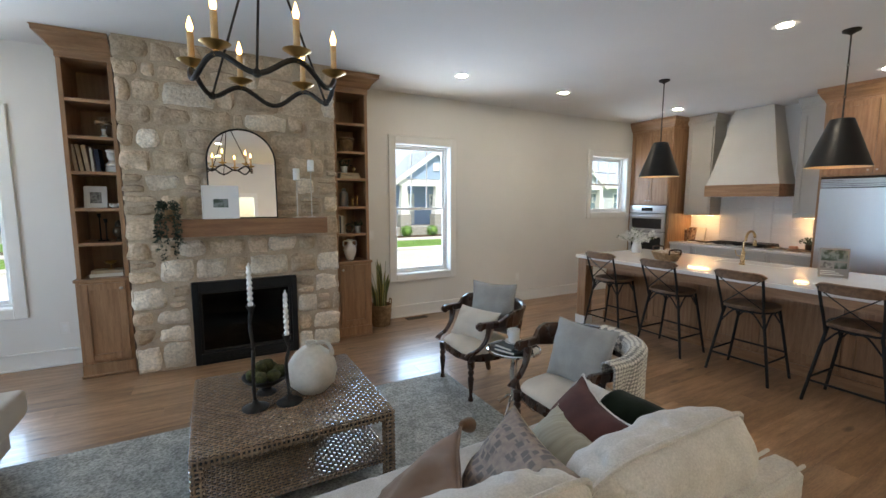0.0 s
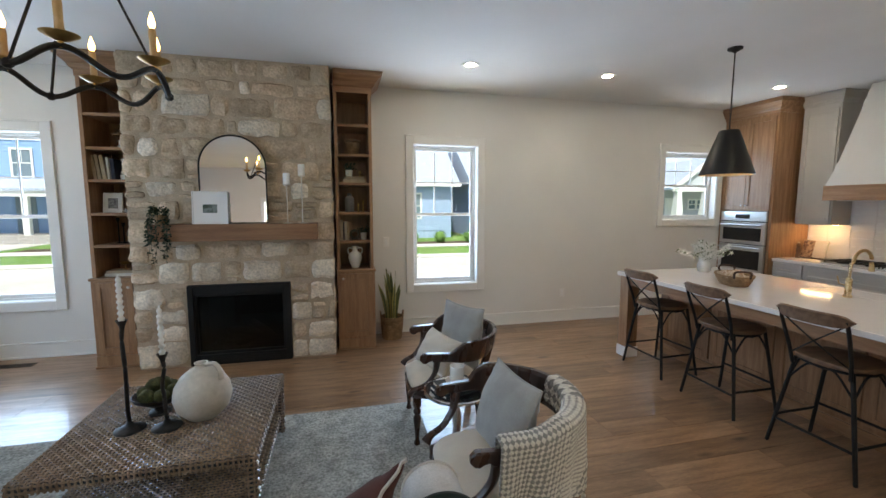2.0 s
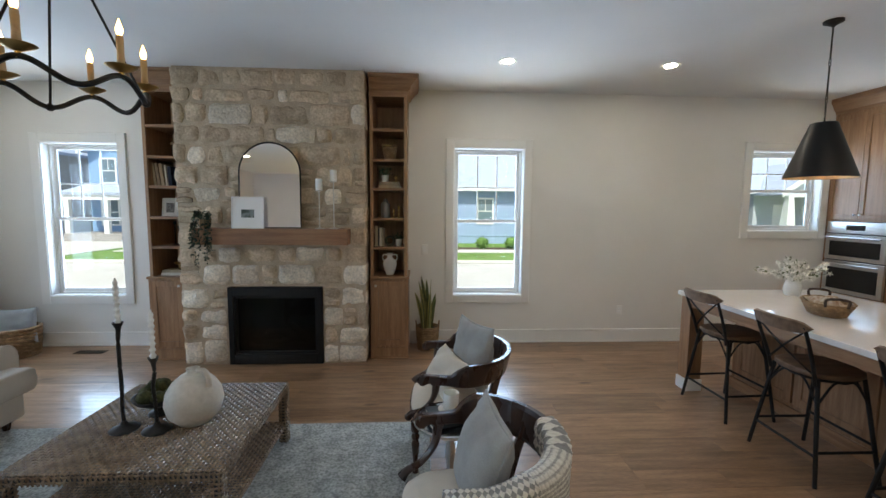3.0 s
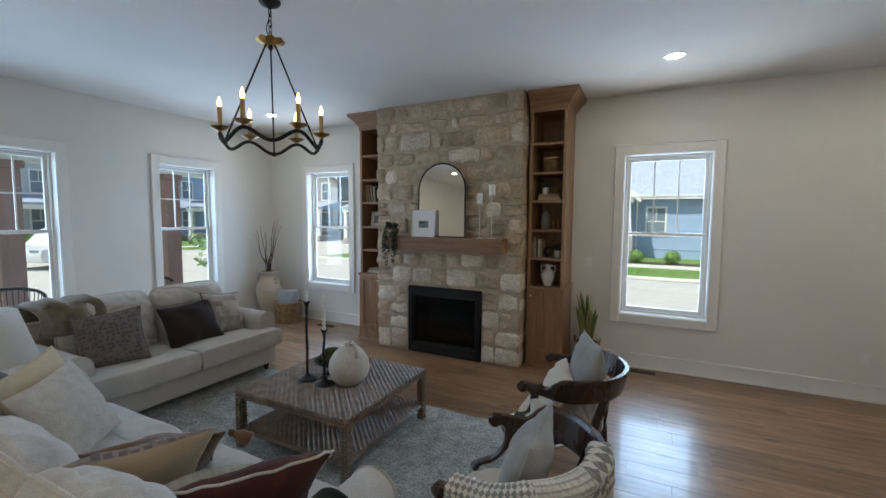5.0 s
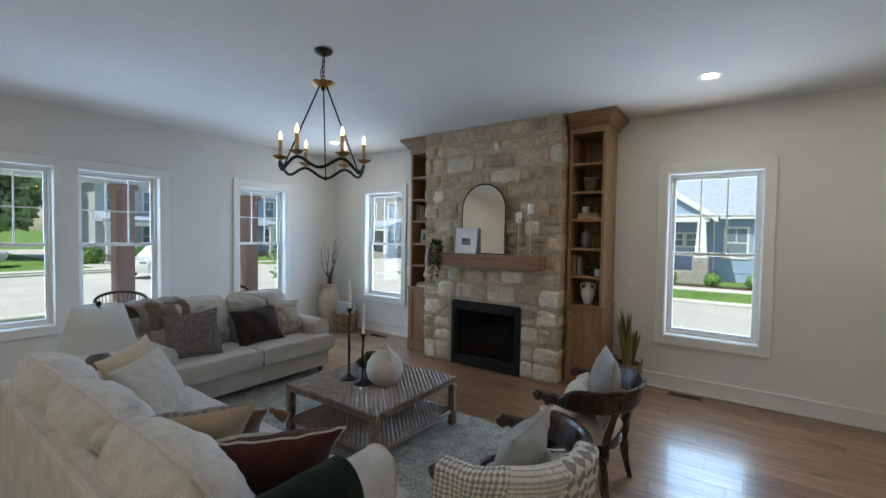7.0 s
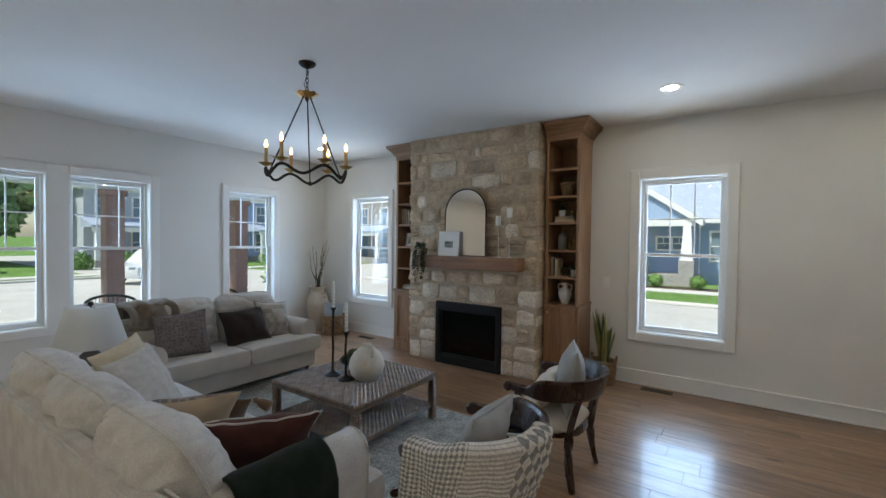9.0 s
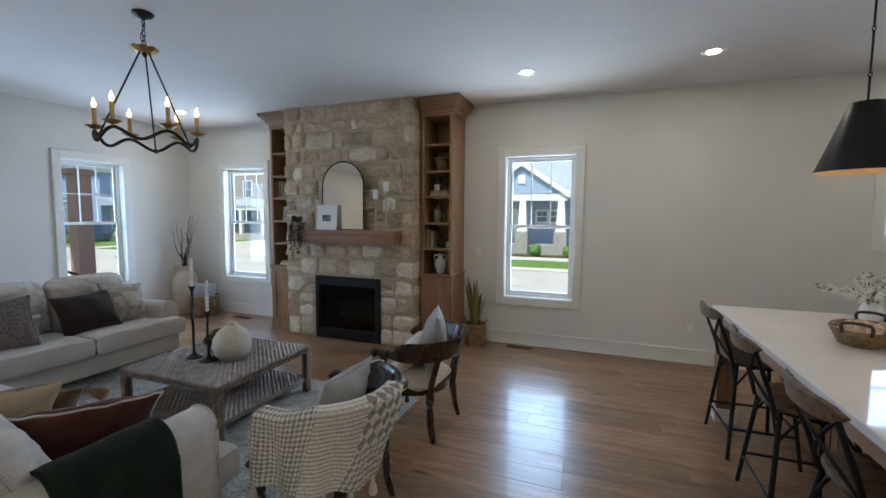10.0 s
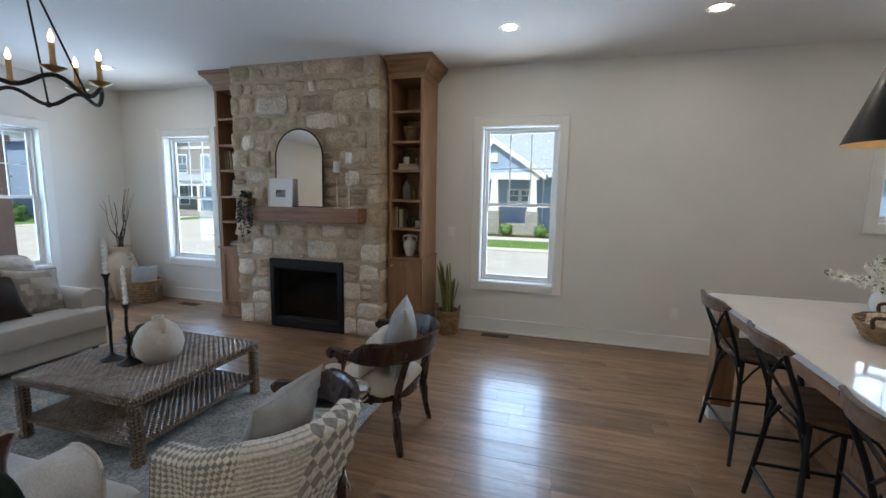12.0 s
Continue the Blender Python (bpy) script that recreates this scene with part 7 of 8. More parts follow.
def bungalow(x, label, wall, y=27.5, width=12.5):
    """One storey, a gabled porch on tapered piers, a long roof behind. x: the porch gable's middle."""
    h = thing("house", label, "house", pose(x, 0, 0), "houses across the street")
    e, right = 3.0, width - 2.9
    bm = boxes(((-2.9, y, GROUND), (right, y + 9, e)))
    siding(bm, -2.9, right, y, GROUND + 0.5, e)
    part("wall", bm, wall, h)
    bm = bmesh.new()
    vs = [bm.verts.new(p) for p in ((-3.4, y - 0.5, e - 0.05), (right + 0.5, y - 0.5, e - 0.05), (right + 0.5, y + 4.5, e + 3.3), (-3.4, y + 4.5, e + 3.3), (right + 0.5, y + 9.5, e - 0.05), (-3.4, y + 9.5, e - 0.05))]
    bm.faces.new((vs[0], vs[1], vs[2], vs[3]))
    bm.faces.new((vs[3], vs[2], vs[4], vs[5]))
    bm.faces.new((vs[0], vs[3], vs[5]))
    bm.faces.new((vs[1], vs[4], vs[2]))
    bm.faces.new((vs[0], vs[5], vs[4], vs[1]))
    part("roof", bm, ROOF, h)
    part("fascia", boxes(((2.9, y - 0.56, e - 0.24), (right + 0.55, y - 0.5, e - 0.02))), WHITE, h)
    f = y - 2.2
    part("porch_roof", gable(bmesh.new(), -2.6, 2.6, f - 0.1, y + 3.2, 2.95, 4.75), ROOF, h)
    part("porch_gable", siding(prism(bmesh.new(), -2.55, 2.55, f + 0.05, 2.95, 4.72, 0.2), -0.01, 0.01, f + 0.05, 2.96, 2.97), wall, h)
    part("bargeboard", bargeboards(bmesh.new(), -2.6, 2.6, f - 0.2, 2.95, 4.75), WHITE, h)
    part("gable_vent", boxes(((-0.22, f - 0.02, 3.55), (0.22, f + 0.04, 4.05)), bevel=0.01), WHITE, h)
    part("porch_beam", boxes(((-2.65, f - 0.04, 2.55), (2.65, f + 0.22, 2.95))), WHITE, h)
    for px in (-2.3, 0.1, 2.3):
        bm = bmesh.new()
        lo, hi = [(-0.28, -0.28), (0.28, -0.28), (0.28, 0.28), (-0.28, 0.28)], [(-0.17, -0.17), (0.17, -0.17), (0.17, 0.17), (-0.17, 0.17)]
        a = [bm.verts.new((px + u, f + 0.1 + v, 0.75)) for u, v in lo]
        b = [bm.verts.new((px + u, f + 0.1 + v, 2.55)) for u, v in hi]
        for k in range(4):
            bm.faces.new((a[k], a[(k + 1) % 4], b[(k + 1) % 4], b[k]))
        bm.faces.new(a)
        bm.faces.new(b)
        part("porch_pier", bm, WHITE, h)
        part("pier_base", boxes(((px - 0.36, f - 0.26, GROUND), (px + 0.36, f + 0.46, 0.75)), bevel=0.02), BRICKG, h)
    part("porch_deck", boxes(((-2.9, f - 0.1, GROUND), (2.9, y, -0.05))), BRICKG, h)
    part("door", boxes(((-1.55, y - 0.05, 0), (-0.6, y - 0.03, 2.1)), bevel=0.01), WHITE, h)
    house_window(h, 0.65, 1.25, 1.3, 1.95, y - 0.03)
    house_window(h, 1.45, 2.05, 1.3, 1.95, y - 0.03)
    house_window(h, 3.3, 4.2, 0.75, 2.25, y - 0.03)
    house_window(h, 6.6, 7.5, 0.75, 2.25, y - 0.03)
    part("downpipe", tube(bmesh.new(), [(2.75, y - 0.5, 2.8), (2.75, y - 0.08, 2.5), (2.75, y - 0.08, GROUND)], 0.05, 6), WHITE, h)
    return h


bungalow(-0.9, "slate-blue one-storey house with a white gabled porch", NAVY)
bungalow(13.2, "slate-blue bungalow with white trim further along the street", NAVY, 27.0)
bungalow(27.5, "grey-blue bungalow at the far end of the street", GREYS, 28.0)


def two_storey(x, y, w, label, wall, front=BRICKG):
    """Two storeys with a gable to the street and a porch."""
    h = thing("house", label, "house", pose(x, y, 0), "houses across the street")
    top = 5.4
    bm = boxes(((-w / 2, 0, GROUND), (w / 2, 9, top)))
    siding(bm, -w / 2, w / 2, 0, GROUND + 0.4, top, 0.2)
    part("wall", bm, wall, h)
    part("gable_wall", prism(bmesh.new(), -w / 2, w / 2, 0, top, top + w * 0.33, 9), wall, h)
    part("roof", gable(bmesh.new(), -w / 2, w / 2, -0.4, 9.4, top, top + w * 0.33), ROOF, h)
    part("bargeboard", bargeboards(bmesh.new(), -w / 2, w / 2, -0.5, top, top + w * 0.33), WHITE, h)
    part("band", boxes(((-w / 2 - 0.02, -0.07, top - 0.15), (w / 2 + 0.02, -0.035, top + 0.1))), WHITE, h)
    n = max(2, int(w / 2.2))
    for k in range(n):
        xx = -w / 2 + w * (k + 0.5) / n
        house_window(h, xx - 0.45, xx + 0.45, 3.2, 4.7, -0.03)
        if k != n // 2:
            house_window(h, xx - 0.5, xx + 0.5, 0.4, 2.0, -0.03)
    house_window(h, -0.25, 0.25, top + w * 0.1, top + w * 0.1 + 0.6, -0.0)
    bm = bmesh.new()
    vs = [bm.verts.new(p) for p in ((-w / 2 - 0.2, -2.4, 2.45), (w / 2 + 0.2, -2.4, 2.45), (w / 2 + 0.2, -0.03, 3.05), (-w / 2 - 0.2, -0.03, 3.05), (-w / 2 - 0.2, -2.4, 2.3), (w / 2 + 0.2, -2.4, 2.3), (w / 2 + 0.2, -0.03, 2.3), (-w / 2 - 0.2, -0.03, 2.3))]
    for f in ((0, 1, 2, 3), (4, 5, 6, 7), (0, 1, 5, 4), (1, 2, 6, 5), (3, 0, 4, 7)):
        bm.faces.new([vs[i] for i in f])
    part("porch_roof", bm, ROOF, h)
    part("porch_beam", boxes(((-w / 2 - 0.1, -2.3, 2.0), (w / 2 + 0.1, -2.1, 2.3))), WHITE, h)
    for px in (-w / 2 + 0.2, -w / 6, w / 6, w / 2 - 0.2):
        part("porch_post", boxes(((px - 0.16, -2.32, GROUND), (px + 0.16, -2.06, 2.0)), bevel=0.02), WHITE, h)
    part("porch_deck", boxes(((-w / 2, -2.4, GROUND), (w / 2, -0.04, -0.1))), front, h)
    part("door", boxes(((-0.5, -0.06, -0.1), (0.5, -0.035, 2.0))), WGLASS, h)
    return h


two_storey(-16.3, 30.0, 7.6, "bright blue two-storey house with white trim", BLUE)
two_storey(-7.6, 32.0, 6.6, "blue two-storey house with a white porch", BLUE)
two_storey(-27.5, 31.0, 8.0, "grey brick two-storey house with white windows", BRICKG)
# houses to the west, fronts turned to +x
for y, wall, w, label in ((15.5, GREYS, 9.5, "grey modern two-storey house with large windows"), (27.5, NAVY, 8.0, "blue-grey two-storey house on the corner")):
    h = two_storey(0, 0, w, label, wall)
    h.matrix_basis = pose(-36.0, y, 0, 0, 0, 90)


def tree(x, y, height, label, seed, spread=1.0, n=2600, leaf=0.24):
    r = random.Random(seed)
    t = tagged(new("tree"), label, "tree", "trees")
    t.location = (x, y, GROUND)
    bm = bmesh.new()
    tube(bm, [(0, 0, 0), (0.05, 0.02, height * 0.3), (0.0, 0.1, height * 0.62)], [height * 0.022, height * 0.016, height * 0.007], 8)
    tips = []
    for k in range(9):
        a = k * 2.4
        z0 = height * (0.10 + 0.055 * k)
        reach = spread * height * r.uniform(0.16, 0.27)
        tip = Vector((math.cos(a) * reach, math.sin(a) * reach, z0 + height * r.uniform(0.14, 0.3)))
        tube(bm, [(0, 0.03, z0), tip * 0.5 + Vector((0, 0, z0 * 0.45)), tip], [height * 0.008, height * 0.006, height * 0.003], 6)
        tips.append(tip)
    part("trunk", bm, BARK, t)
    tips.append(Vector((0, 0, height * 0.85)))
    bm = bmesh.new()
    for tip in tips:
        leaf_clump(bm, tip, height * r.uniform(0.11, 0.17), n // len(tips), leaf, r, (1, 1, 0.8))
    part("crown", bm, TREE, t)


rnd = random.Random(33)
for k in range(9):
    tree(-47 + rnd.uniform(-5, 5), -12 + 2.3 * k + rnd.uniform(-1, 1), rnd.uniform(10, 14), "tall leafy green tree in the distance", 50 + k, n=4200, leaf=0.42)
tree(-22.5, 11.2, 3.4, "young street tree with thin foliage", 71, 0.9, 900, 0.12)
tree(-9.6, 9.0, 2.3, "young sapling with sparse leaves beside the street", 72, 0.9, 420, 0.07)
for k in range(5):
    s = tagged(new("shrub"), "low leafy green shrub before a house", "shrub", "foundation shrubs")
    s.location = (-31.5 + rnd.uniform(-0.6, 0.6), 9.5 + 2.4 * k, GROUND)
    bm = bmesh.new()
    leaf_clump(bm, (0, 0, 0.5), 0.7, 500, 0.12, rnd)
    part("crown", bm, SHRUB, s)

# porch in front of the west windows: slab, columns, beam, unseen roof for shade
PX0, PX1 = -5.7, WEST - THICK
tagged(part("porch_slab", boxes(((PX0, -4.0, GROUND), (PX1 - 0.002, 6.0, -0.12)), bevel=0.01), KERB), "concrete porch slab", "porch", kind="structure")
# roof slab added above the view, to keep the sun off the columns
tagged(part("porch_shade_slab", boxes(((PX0 - 0.3, -4.0, 3.5), (PX1 - 0.002, 6.0, 3.65)), bevel=0.01), WHITE), "white porch roof, unseen, added to shade the columns", "porch", kind="structure")
tagged(part("porch_beam", boxes(((-5.45, -4.0, 2.42), (-5.15, 6.0, 2.75)), bevel=0.01), WHITE), "white porch beam on the columns", "porch", kind="structure")
for y in (2.86, 5.05, 0.1):
    c = thing("porch_column", "square red-brown porch column", "column", pose(-5.3, y, -0.12), "porch columns")
    part("shaft", boxes(((-0.13, -0.13, 0.12), (0.13, 0.13, 2.44)), bevel=0.008), PORCHB, c)
    part("capital", boxes(((-0.17, -0.17, 2.44), (0.17, 0.17, 2.54)), bevel=0.012), PORCHB, c)
    part("plinth", boxes(((-0.17, -0.17, 0.0), (0.17, 0.17, 0.12)), bevel=0.012), PORCHB, c)


def porch_chair(x, y, turn):
    c = thing("porch_chair", "black metal mesh porch chair outside the window", "chair", pose(x, y, -0.12, 0, 0, turn), "porch chairs")
    n = 20
    arc = [(0.29 * math.cos(a), 0.29 * math.sin(a), 0.80 + 0.10 * math.cos(a * 0.9)) for a in (radians(-105 + 210 * i / n) for i in range(n + 1))]
    part("top_rail", tube(bmesh.new(), arc, 0.02, 8), BLACK, c, smooth=True)
    bm = bmesh.new()
    for i in range(1, n):
        a = arc[i]
        tube(bm, [a, (a[0] * 0.85, a[1] * 0.85, 0.45)], 0.005, 4)
    part("mesh_back", bm, BLACK, c)
    part("seat", lathe(bmesh.new(), [(0.003, 0.43), (0.27, 0.43), (0.28, 0.445), (0.27, 0.46), (0.003, 0.455)], 28), BLACK, c, smooth=True)
    for a in (45, 135, 225, 315):
        part("leg", tube(bmesh.new(), [(0.2 * math.cos(radians(a)), 0.2 * math.sin(radians(a)), 0.44), (0.26 * math.cos(radians(a)), 0.26 * math.sin(radians(a)), 0)], 0.014, 6), BLACK, c)


porch_chair(-3.95, 2.42, 170)
porch_chair(-3.95, 3.95, 190)


# parked white car
def car(x, y, turn):
    c = thing("parked_car", "white sport utility car parked across the street", "car", pose(x, y, GROUND + 0.02, 0, 0, turn))
    CARP = mat("white_car_paint", (0.78, 0.79, 0.80), (0.76, 0.77, 0.78), 0.2, rvar=0.03, coat=0.6)
    RUBBER = mat("tyre_rubber", (0.02, 0.02, 0.02), (0.03, 0.03, 0.03), 0.85)
    side = [(-2.25, 0.35), (2.2, 0.32), (2.32, 0.6), (2.25, 0.85), (1.3, 1.02), (-2.2, 1.05), (-2.3, 0.7)]
    part("body", extrude(bmesh.new(), side, -0.92, 0.92, "y", bevel=0.07), CARP, c, smooth=True)
    cab = [(-2.1, 1.04), (1.2, 1.01), (0.45, 1.6), (0.1, 1.68), (-1.6, 1.66), (-1.95, 1.5)]
    part("cabin", extrude(bmesh.new(), cab, -0.78, 0.78, "y", bevel=0.06), CARP, c, smooth=True)
    part("side_windows", extrude(bmesh.new(), [(-1.85, 1.1), (0.95, 1.08), (0.35, 1.52), (-1.7, 1.54)], -0.79, 0.79, "y"), WGLASS, c)
    for wx in (-1.4, 1.42):
        for wy in (-0.84, 0.84):
            m = Matrix.Translation((wx, wy, 0.36)) @ Matrix.Rotation(radians(90), 4, "X")
            w = part("wheel", lathe(bmesh.new(), [(0.22, -0.12), (0.34, -0.12), (0.36, -0.08), (0.36, 0.08), (0.34, 0.12), (0.22, 0.12)], 28, m), RUBBER, c, smooth=True)
            part("rim", lathe(bmesh.new(), [(0.02, -0.125), (0.12, -0.11), (0.225, -0.125), (0.225, 0.125), (0.12, 0.11), (0.02, 0.125)], 20, m), STEEL, w, smooth=True)
    for wy in (-0.62, 0.62):
        part("headlight", boxes(((2.2, wy - 0.18, 0.72), (2.29, wy + 0.18, 0.84)), bevel=0.02), WGLASS, c)
    return c


car(-20.6, 9.6, -62)
car(-33.0, 3.4, 80)
# timber bench and rubble on the building plot
bench = thing("timber_stack", "pale timber bench on the building plot", "timber", pose(-31.5, 3.6, GROUND + 0.06))
TIMB = mat("pale_timber", (0.50, 0.36, 0.20), (0.42, 0.29, 0.15), 0.8, scale=4)
part("top", boxes(((-0.6, -1.5, 0.72), (0.6, 1.5, 0.82)), bevel=0.01), TIMB, bench)
for a in (-1.2, 1.2):
    part("trestle", boxes(((-0.5, a - 0.06, 0), (0.5, a + 0.06, 0.72)), bevel=0.01), TIMB, bench)
bm = bmesh.new()
rnd = random.Random(77)
for k in range(160):
    bmesh.ops.create_icosphere(bm, subdivisions=1, radius=rnd.uniform(0.12, 0.4), matrix=pose(-33 + rnd.uniform(-6, 2), rnd.uniform(-6, 2.2), GROUND + 0.1, rnd.uniform(0, 90), rnd.uniform(0, 90), 0))
tagged(part("rubble", bm, EARTH), "heap of earth and rubble on a plot", "rubble", kind="stuff")

# ---- on the bookcase shelves ----
BY = 5.165
SH = (0.912,) + SHELVES
BRONZE = mat("dark_bronze", (0.05, 0.04, 0.03), (0.09, 0.07, 0.045), 0.35, metal=0.8, scale=20)
C_TAN, C_BEIGE, C_WHITE, C_NAVY = (cloth("tan_cover", (0.38, 0.30, 0.20)), cloth("beige_cover", (0.46, 0.36, 0.24)), cloth("cream_cover", (0.62, 0.58, 0.50)), cloth("navy_cover", (0.018, 0.024, 0.045)))


def upright_book(x, z, w, h, d, cover, label, lean=0.0):
    m = Matrix.Translation((x, BY, z)) @ Matrix.Rotation(radians(lean), 4, "Y") @ Matrix(((0, 0, 1, -w / 2), (0, 1, 0, 0), (1, 0, 0, h / 2), (0, 0, 0, 1)))
    book(label, (h, d, w), m, cover, "books on the shelves")


# bookcase on the window side of the chimney
z = SH[3]
x = -0.852
for w, h, c, lab in ((0.026, 0.235, C_TAN, "tan hardback book"), (0.026, 0.24, C_TAN, "tan hardback book"), (0.032, 0.235, C_BEIGE, "beige hardback book"), (0.02, 0.215, C_WHITE, "cream hardback book"), (0.034, 0.205, C_NAVY, "navy blue hardback book")):
    upright_book(x + w / 2, z + 0.001, w, h, 0.17, c, lab + " standing on a bookcase shelf", -6 if c in (C_TAN, C_BEIGE) else -3)
    x += w + 0.012
jar = thing("glass_jar", "glass cloche jar with a pale ornament inside", "jar", pose(-0.637, BY, SH[4]))
part("glass", lathe(bmesh.new(), [(0.055, 0.0), (0.058, 0.01), (0.058, 0.15), (0.05, 0.165), (0.03, 0.172), (0.03, 0.19), (0.034, 0.20)], 26, closed=False), JAR, jar, smooth=True)
part("lid", lathe(bmesh.new(), [(0.034, 0.172), (0.05, 0.18), (0.04, 0.195), (0.012, 0.2), (0.016, 0.22), (0.004, 0.235)], 22), JAR, jar, smooth=True)
part("ornament", lathe(bmesh.new(), [(0.03, 0.004), (0.032, 0.02), (0.016, 0.04), (0.014, 0.07), (0.022, 0.085), (0.004, 0.09)], 18), WHITEG, jar, "white ceramic ornament", True)
part("cord", lathe(bmesh.new(), [(0.059, 0.13), (0.064, 0.137), (0.064, 0.147), (0.059, 0.154)], 24, closed=False), BASKET, jar, "rope tie", True)
bust = bmesh.new()
box(bust, (-0.045, -0.04, 0), (0.045, 0.04, 0.055), 0.004)
lathe(bust, [(0.03, 0.055), (0.05, 0.065), (0.05, 0.08), (0.028, 0.10), (0.026, 0.115), (0.034, 0.13), (0.04, 0.155), (0.036, 0.18), (0.046, 0.19), (0.044, 0.205), (0.03, 0.215), (0.004, 0.218)], 18)
tagged(part("bust", bust, WHITEG, smooth=True), "small white plaster bust on a square base", "bust").matrix_basis = pose(-0.592, BY - 0.02, z)
framed("white framed grey print on a shelf", 0.17, 0.20, Matrix.Translation((-0.737, BY - 0.03, SH[2])) @ Matrix.Rotation(radians(-9), 4, "X"), 0.085, 0.105, FACEP, 0.016)
lotus = thing("glass_lotus", "small pale glass lotus candle dish", "candle dish", pose(-0.597, BY - 0.06, SH[2]))
part("bowl", lathe(bmesh.new(), [(0.018, 0), (0.03, 0.008), (0.022, 0.03), (0.004, 0.012)], 16), WHITEG, lotus, smooth=True)
for k in range(8):
    a = 2 * math.pi * k / 8
    part("petal", tube(bmesh.new(), [(0.018 * math.cos(a), 0.018 * math.sin(a), 0.006), (0.036 * math.cos(a), 0.036 * math.sin(a), 0.02), (0.042 * math.cos(a), 0.042 * math.sin(a), 0.042)], [0.006, 0.012, 0.003], 6, flat=0.4), WHITEG, lotus, smooth=True)
gourd = thing("metal_urn", "dark bronze lidded urn on a shelf", "urn", pose(-0.582, BY - 0.02, SH[1]))
part("body", lathe(bmesh.new(), [(0.03, 0), (0.032, 0.012), (0.018, 0.03), (0.045, 0.06), (0.054, 0.09), (0.046, 0.125), (0.026, 0.14)], 24), BRONZE, gourd, smooth=True)
part("lid", lathe(bmesh.new(), [(0.03, 0.14), (0.034, 0.15), (0.024, 0.18), (0.008, 0.195), (0.004, 0.2)], 20), BRONZE, gourd, smooth=True)
for k, (x, h) in enumerate(((-0.737, 0.24), (-0.692, 0.19))):
    c = thing("black_candle_holder", "slim black candle holder on a dim shelf", "candle holder", pose(x, BY + 0.05, SH[1]), "black shelf candle holders")
    part("stem", lathe(bmesh.new(), [(0.028, 0), (0.028, 0.006), (0.007, 0.014), (0.006, h - 0.02), (0.014, h - 0.01), (0.014, h)], 14), BLACK, c, smooth=True)
    part("cup", lathe(bmesh.new(), [(0.012, h), (0.016, h + 0.004), (0.016, h + 0.02), (0.01, h + 0.02)], 14), BLACK, c, smooth=True)
book("cream hardback book lying on a shelf", (0.25, 0.18, 0.03), pose(-0.692, BY - 0.02, SH[0] + 0.001), C_WHITE, "books on the shelves")
book("grey-beige hardback book lying on a shelf", (0.24, 0.17, 0.028), pose(-0.687, BY - 0.02, SH[0] + 0.032), C_TAN, "books on the shelves")
dish = thing("brass_dish", "small footed brass dish on stacked books", "dish", pose(-0.667, BY - 0.02, SH[0] + 0.061))
part("foot", lathe(bmesh.new(), [(0.028, 0), (0.028, 0.005), (0.006, 0.012), (0.006, 0.045)], 18), BRASS, dish, smooth=True)
part("bowl", lathe(bmesh.new(), [(0.006, 0.045), (0.04, 0.055), (0.055, 0.075), (0.052, 0.076), (0.03, 0.06), (0.004, 0.055)], 24), BRASS, dish, smooth=True)

# bookcase on the kitchen side
lan = thing("wicker_lantern", "brown wicker lantern vase on a shelf", "lantern", pose(1.644, BY, SH[4]))
part("body", lathe(bmesh.new(), [(0.05, 0), (0.055, 0.01), (0.075, 0.09), (0.082, 0.13), (0.07, 0.145)], 22), BASKET, lan, smooth=True)
part("rim", lathe(bmesh.new(), [(0.07, 0.14), (0.088, 0.15), (0.088, 0.165), (0.06, 0.175), (0.05, 0.17)], 22), BASKET, lan, smooth=True)
for k in range(8):
    a = 2 * math.pi * k / 8
    part("rib", tube(bmesh.new(), [(0.055 * math.cos(a), 0.055 * math.sin(a), 0.005), (0.085 * math.cos(a), 0.085 * math.sin(a), 0.145)], 0.004, 6), BASKET, lan)
book("beige hardback book lying on a shelf", (0.24, 0.17, 0.034), pose(1.649, BY - 0.02, SH[3] + 0.001), C_BEIGE, "books on the shelves")
book("tan hardback book lying on a shelf", (0.22, 0.16, 0.032), pose(1.644, BY - 0.02, SH[3] + 0.037), C_TAN, "books on the shelves")


def small_plant(x, y, z, label, r=0.04, h=0.07, seed=1, pot=None, tall=0.09, n=90, leaf=0.03):
    p = thing("potted_plant", label, "plant", pose(x, y, z), "small potted plants")
    part("pot", lathe(bmesh.new(), [(r * 0.85, 0), (r * 0.9, 0.004), (r, h), (r * 0.9, h), (r * 0.88, h - 0.012), (0.003, h - 0.014)], 22), pot or WHITEG, p, smooth=True)

    def spot(q, t):
        a, e = q.uniform(0, 6.28), q.uniform(0.2, 1.2)
        d = Vector((math.cos(a) * math.cos(e), math.sin(a) * math.cos(e), math.sin(e)))
        return Vector((0, 0, h - 0.01)) + d * q.uniform(0.1, 1.0) * tall, d + Vector((q.uniform(-0.5, 0.5), q.uniform(-0.5, 0.5), 0))
    tagged(part("leaves", leafy("", "", n, spot, leaf, LEAF, seed=seed), LEAF, p), kind="stuff")
    return p


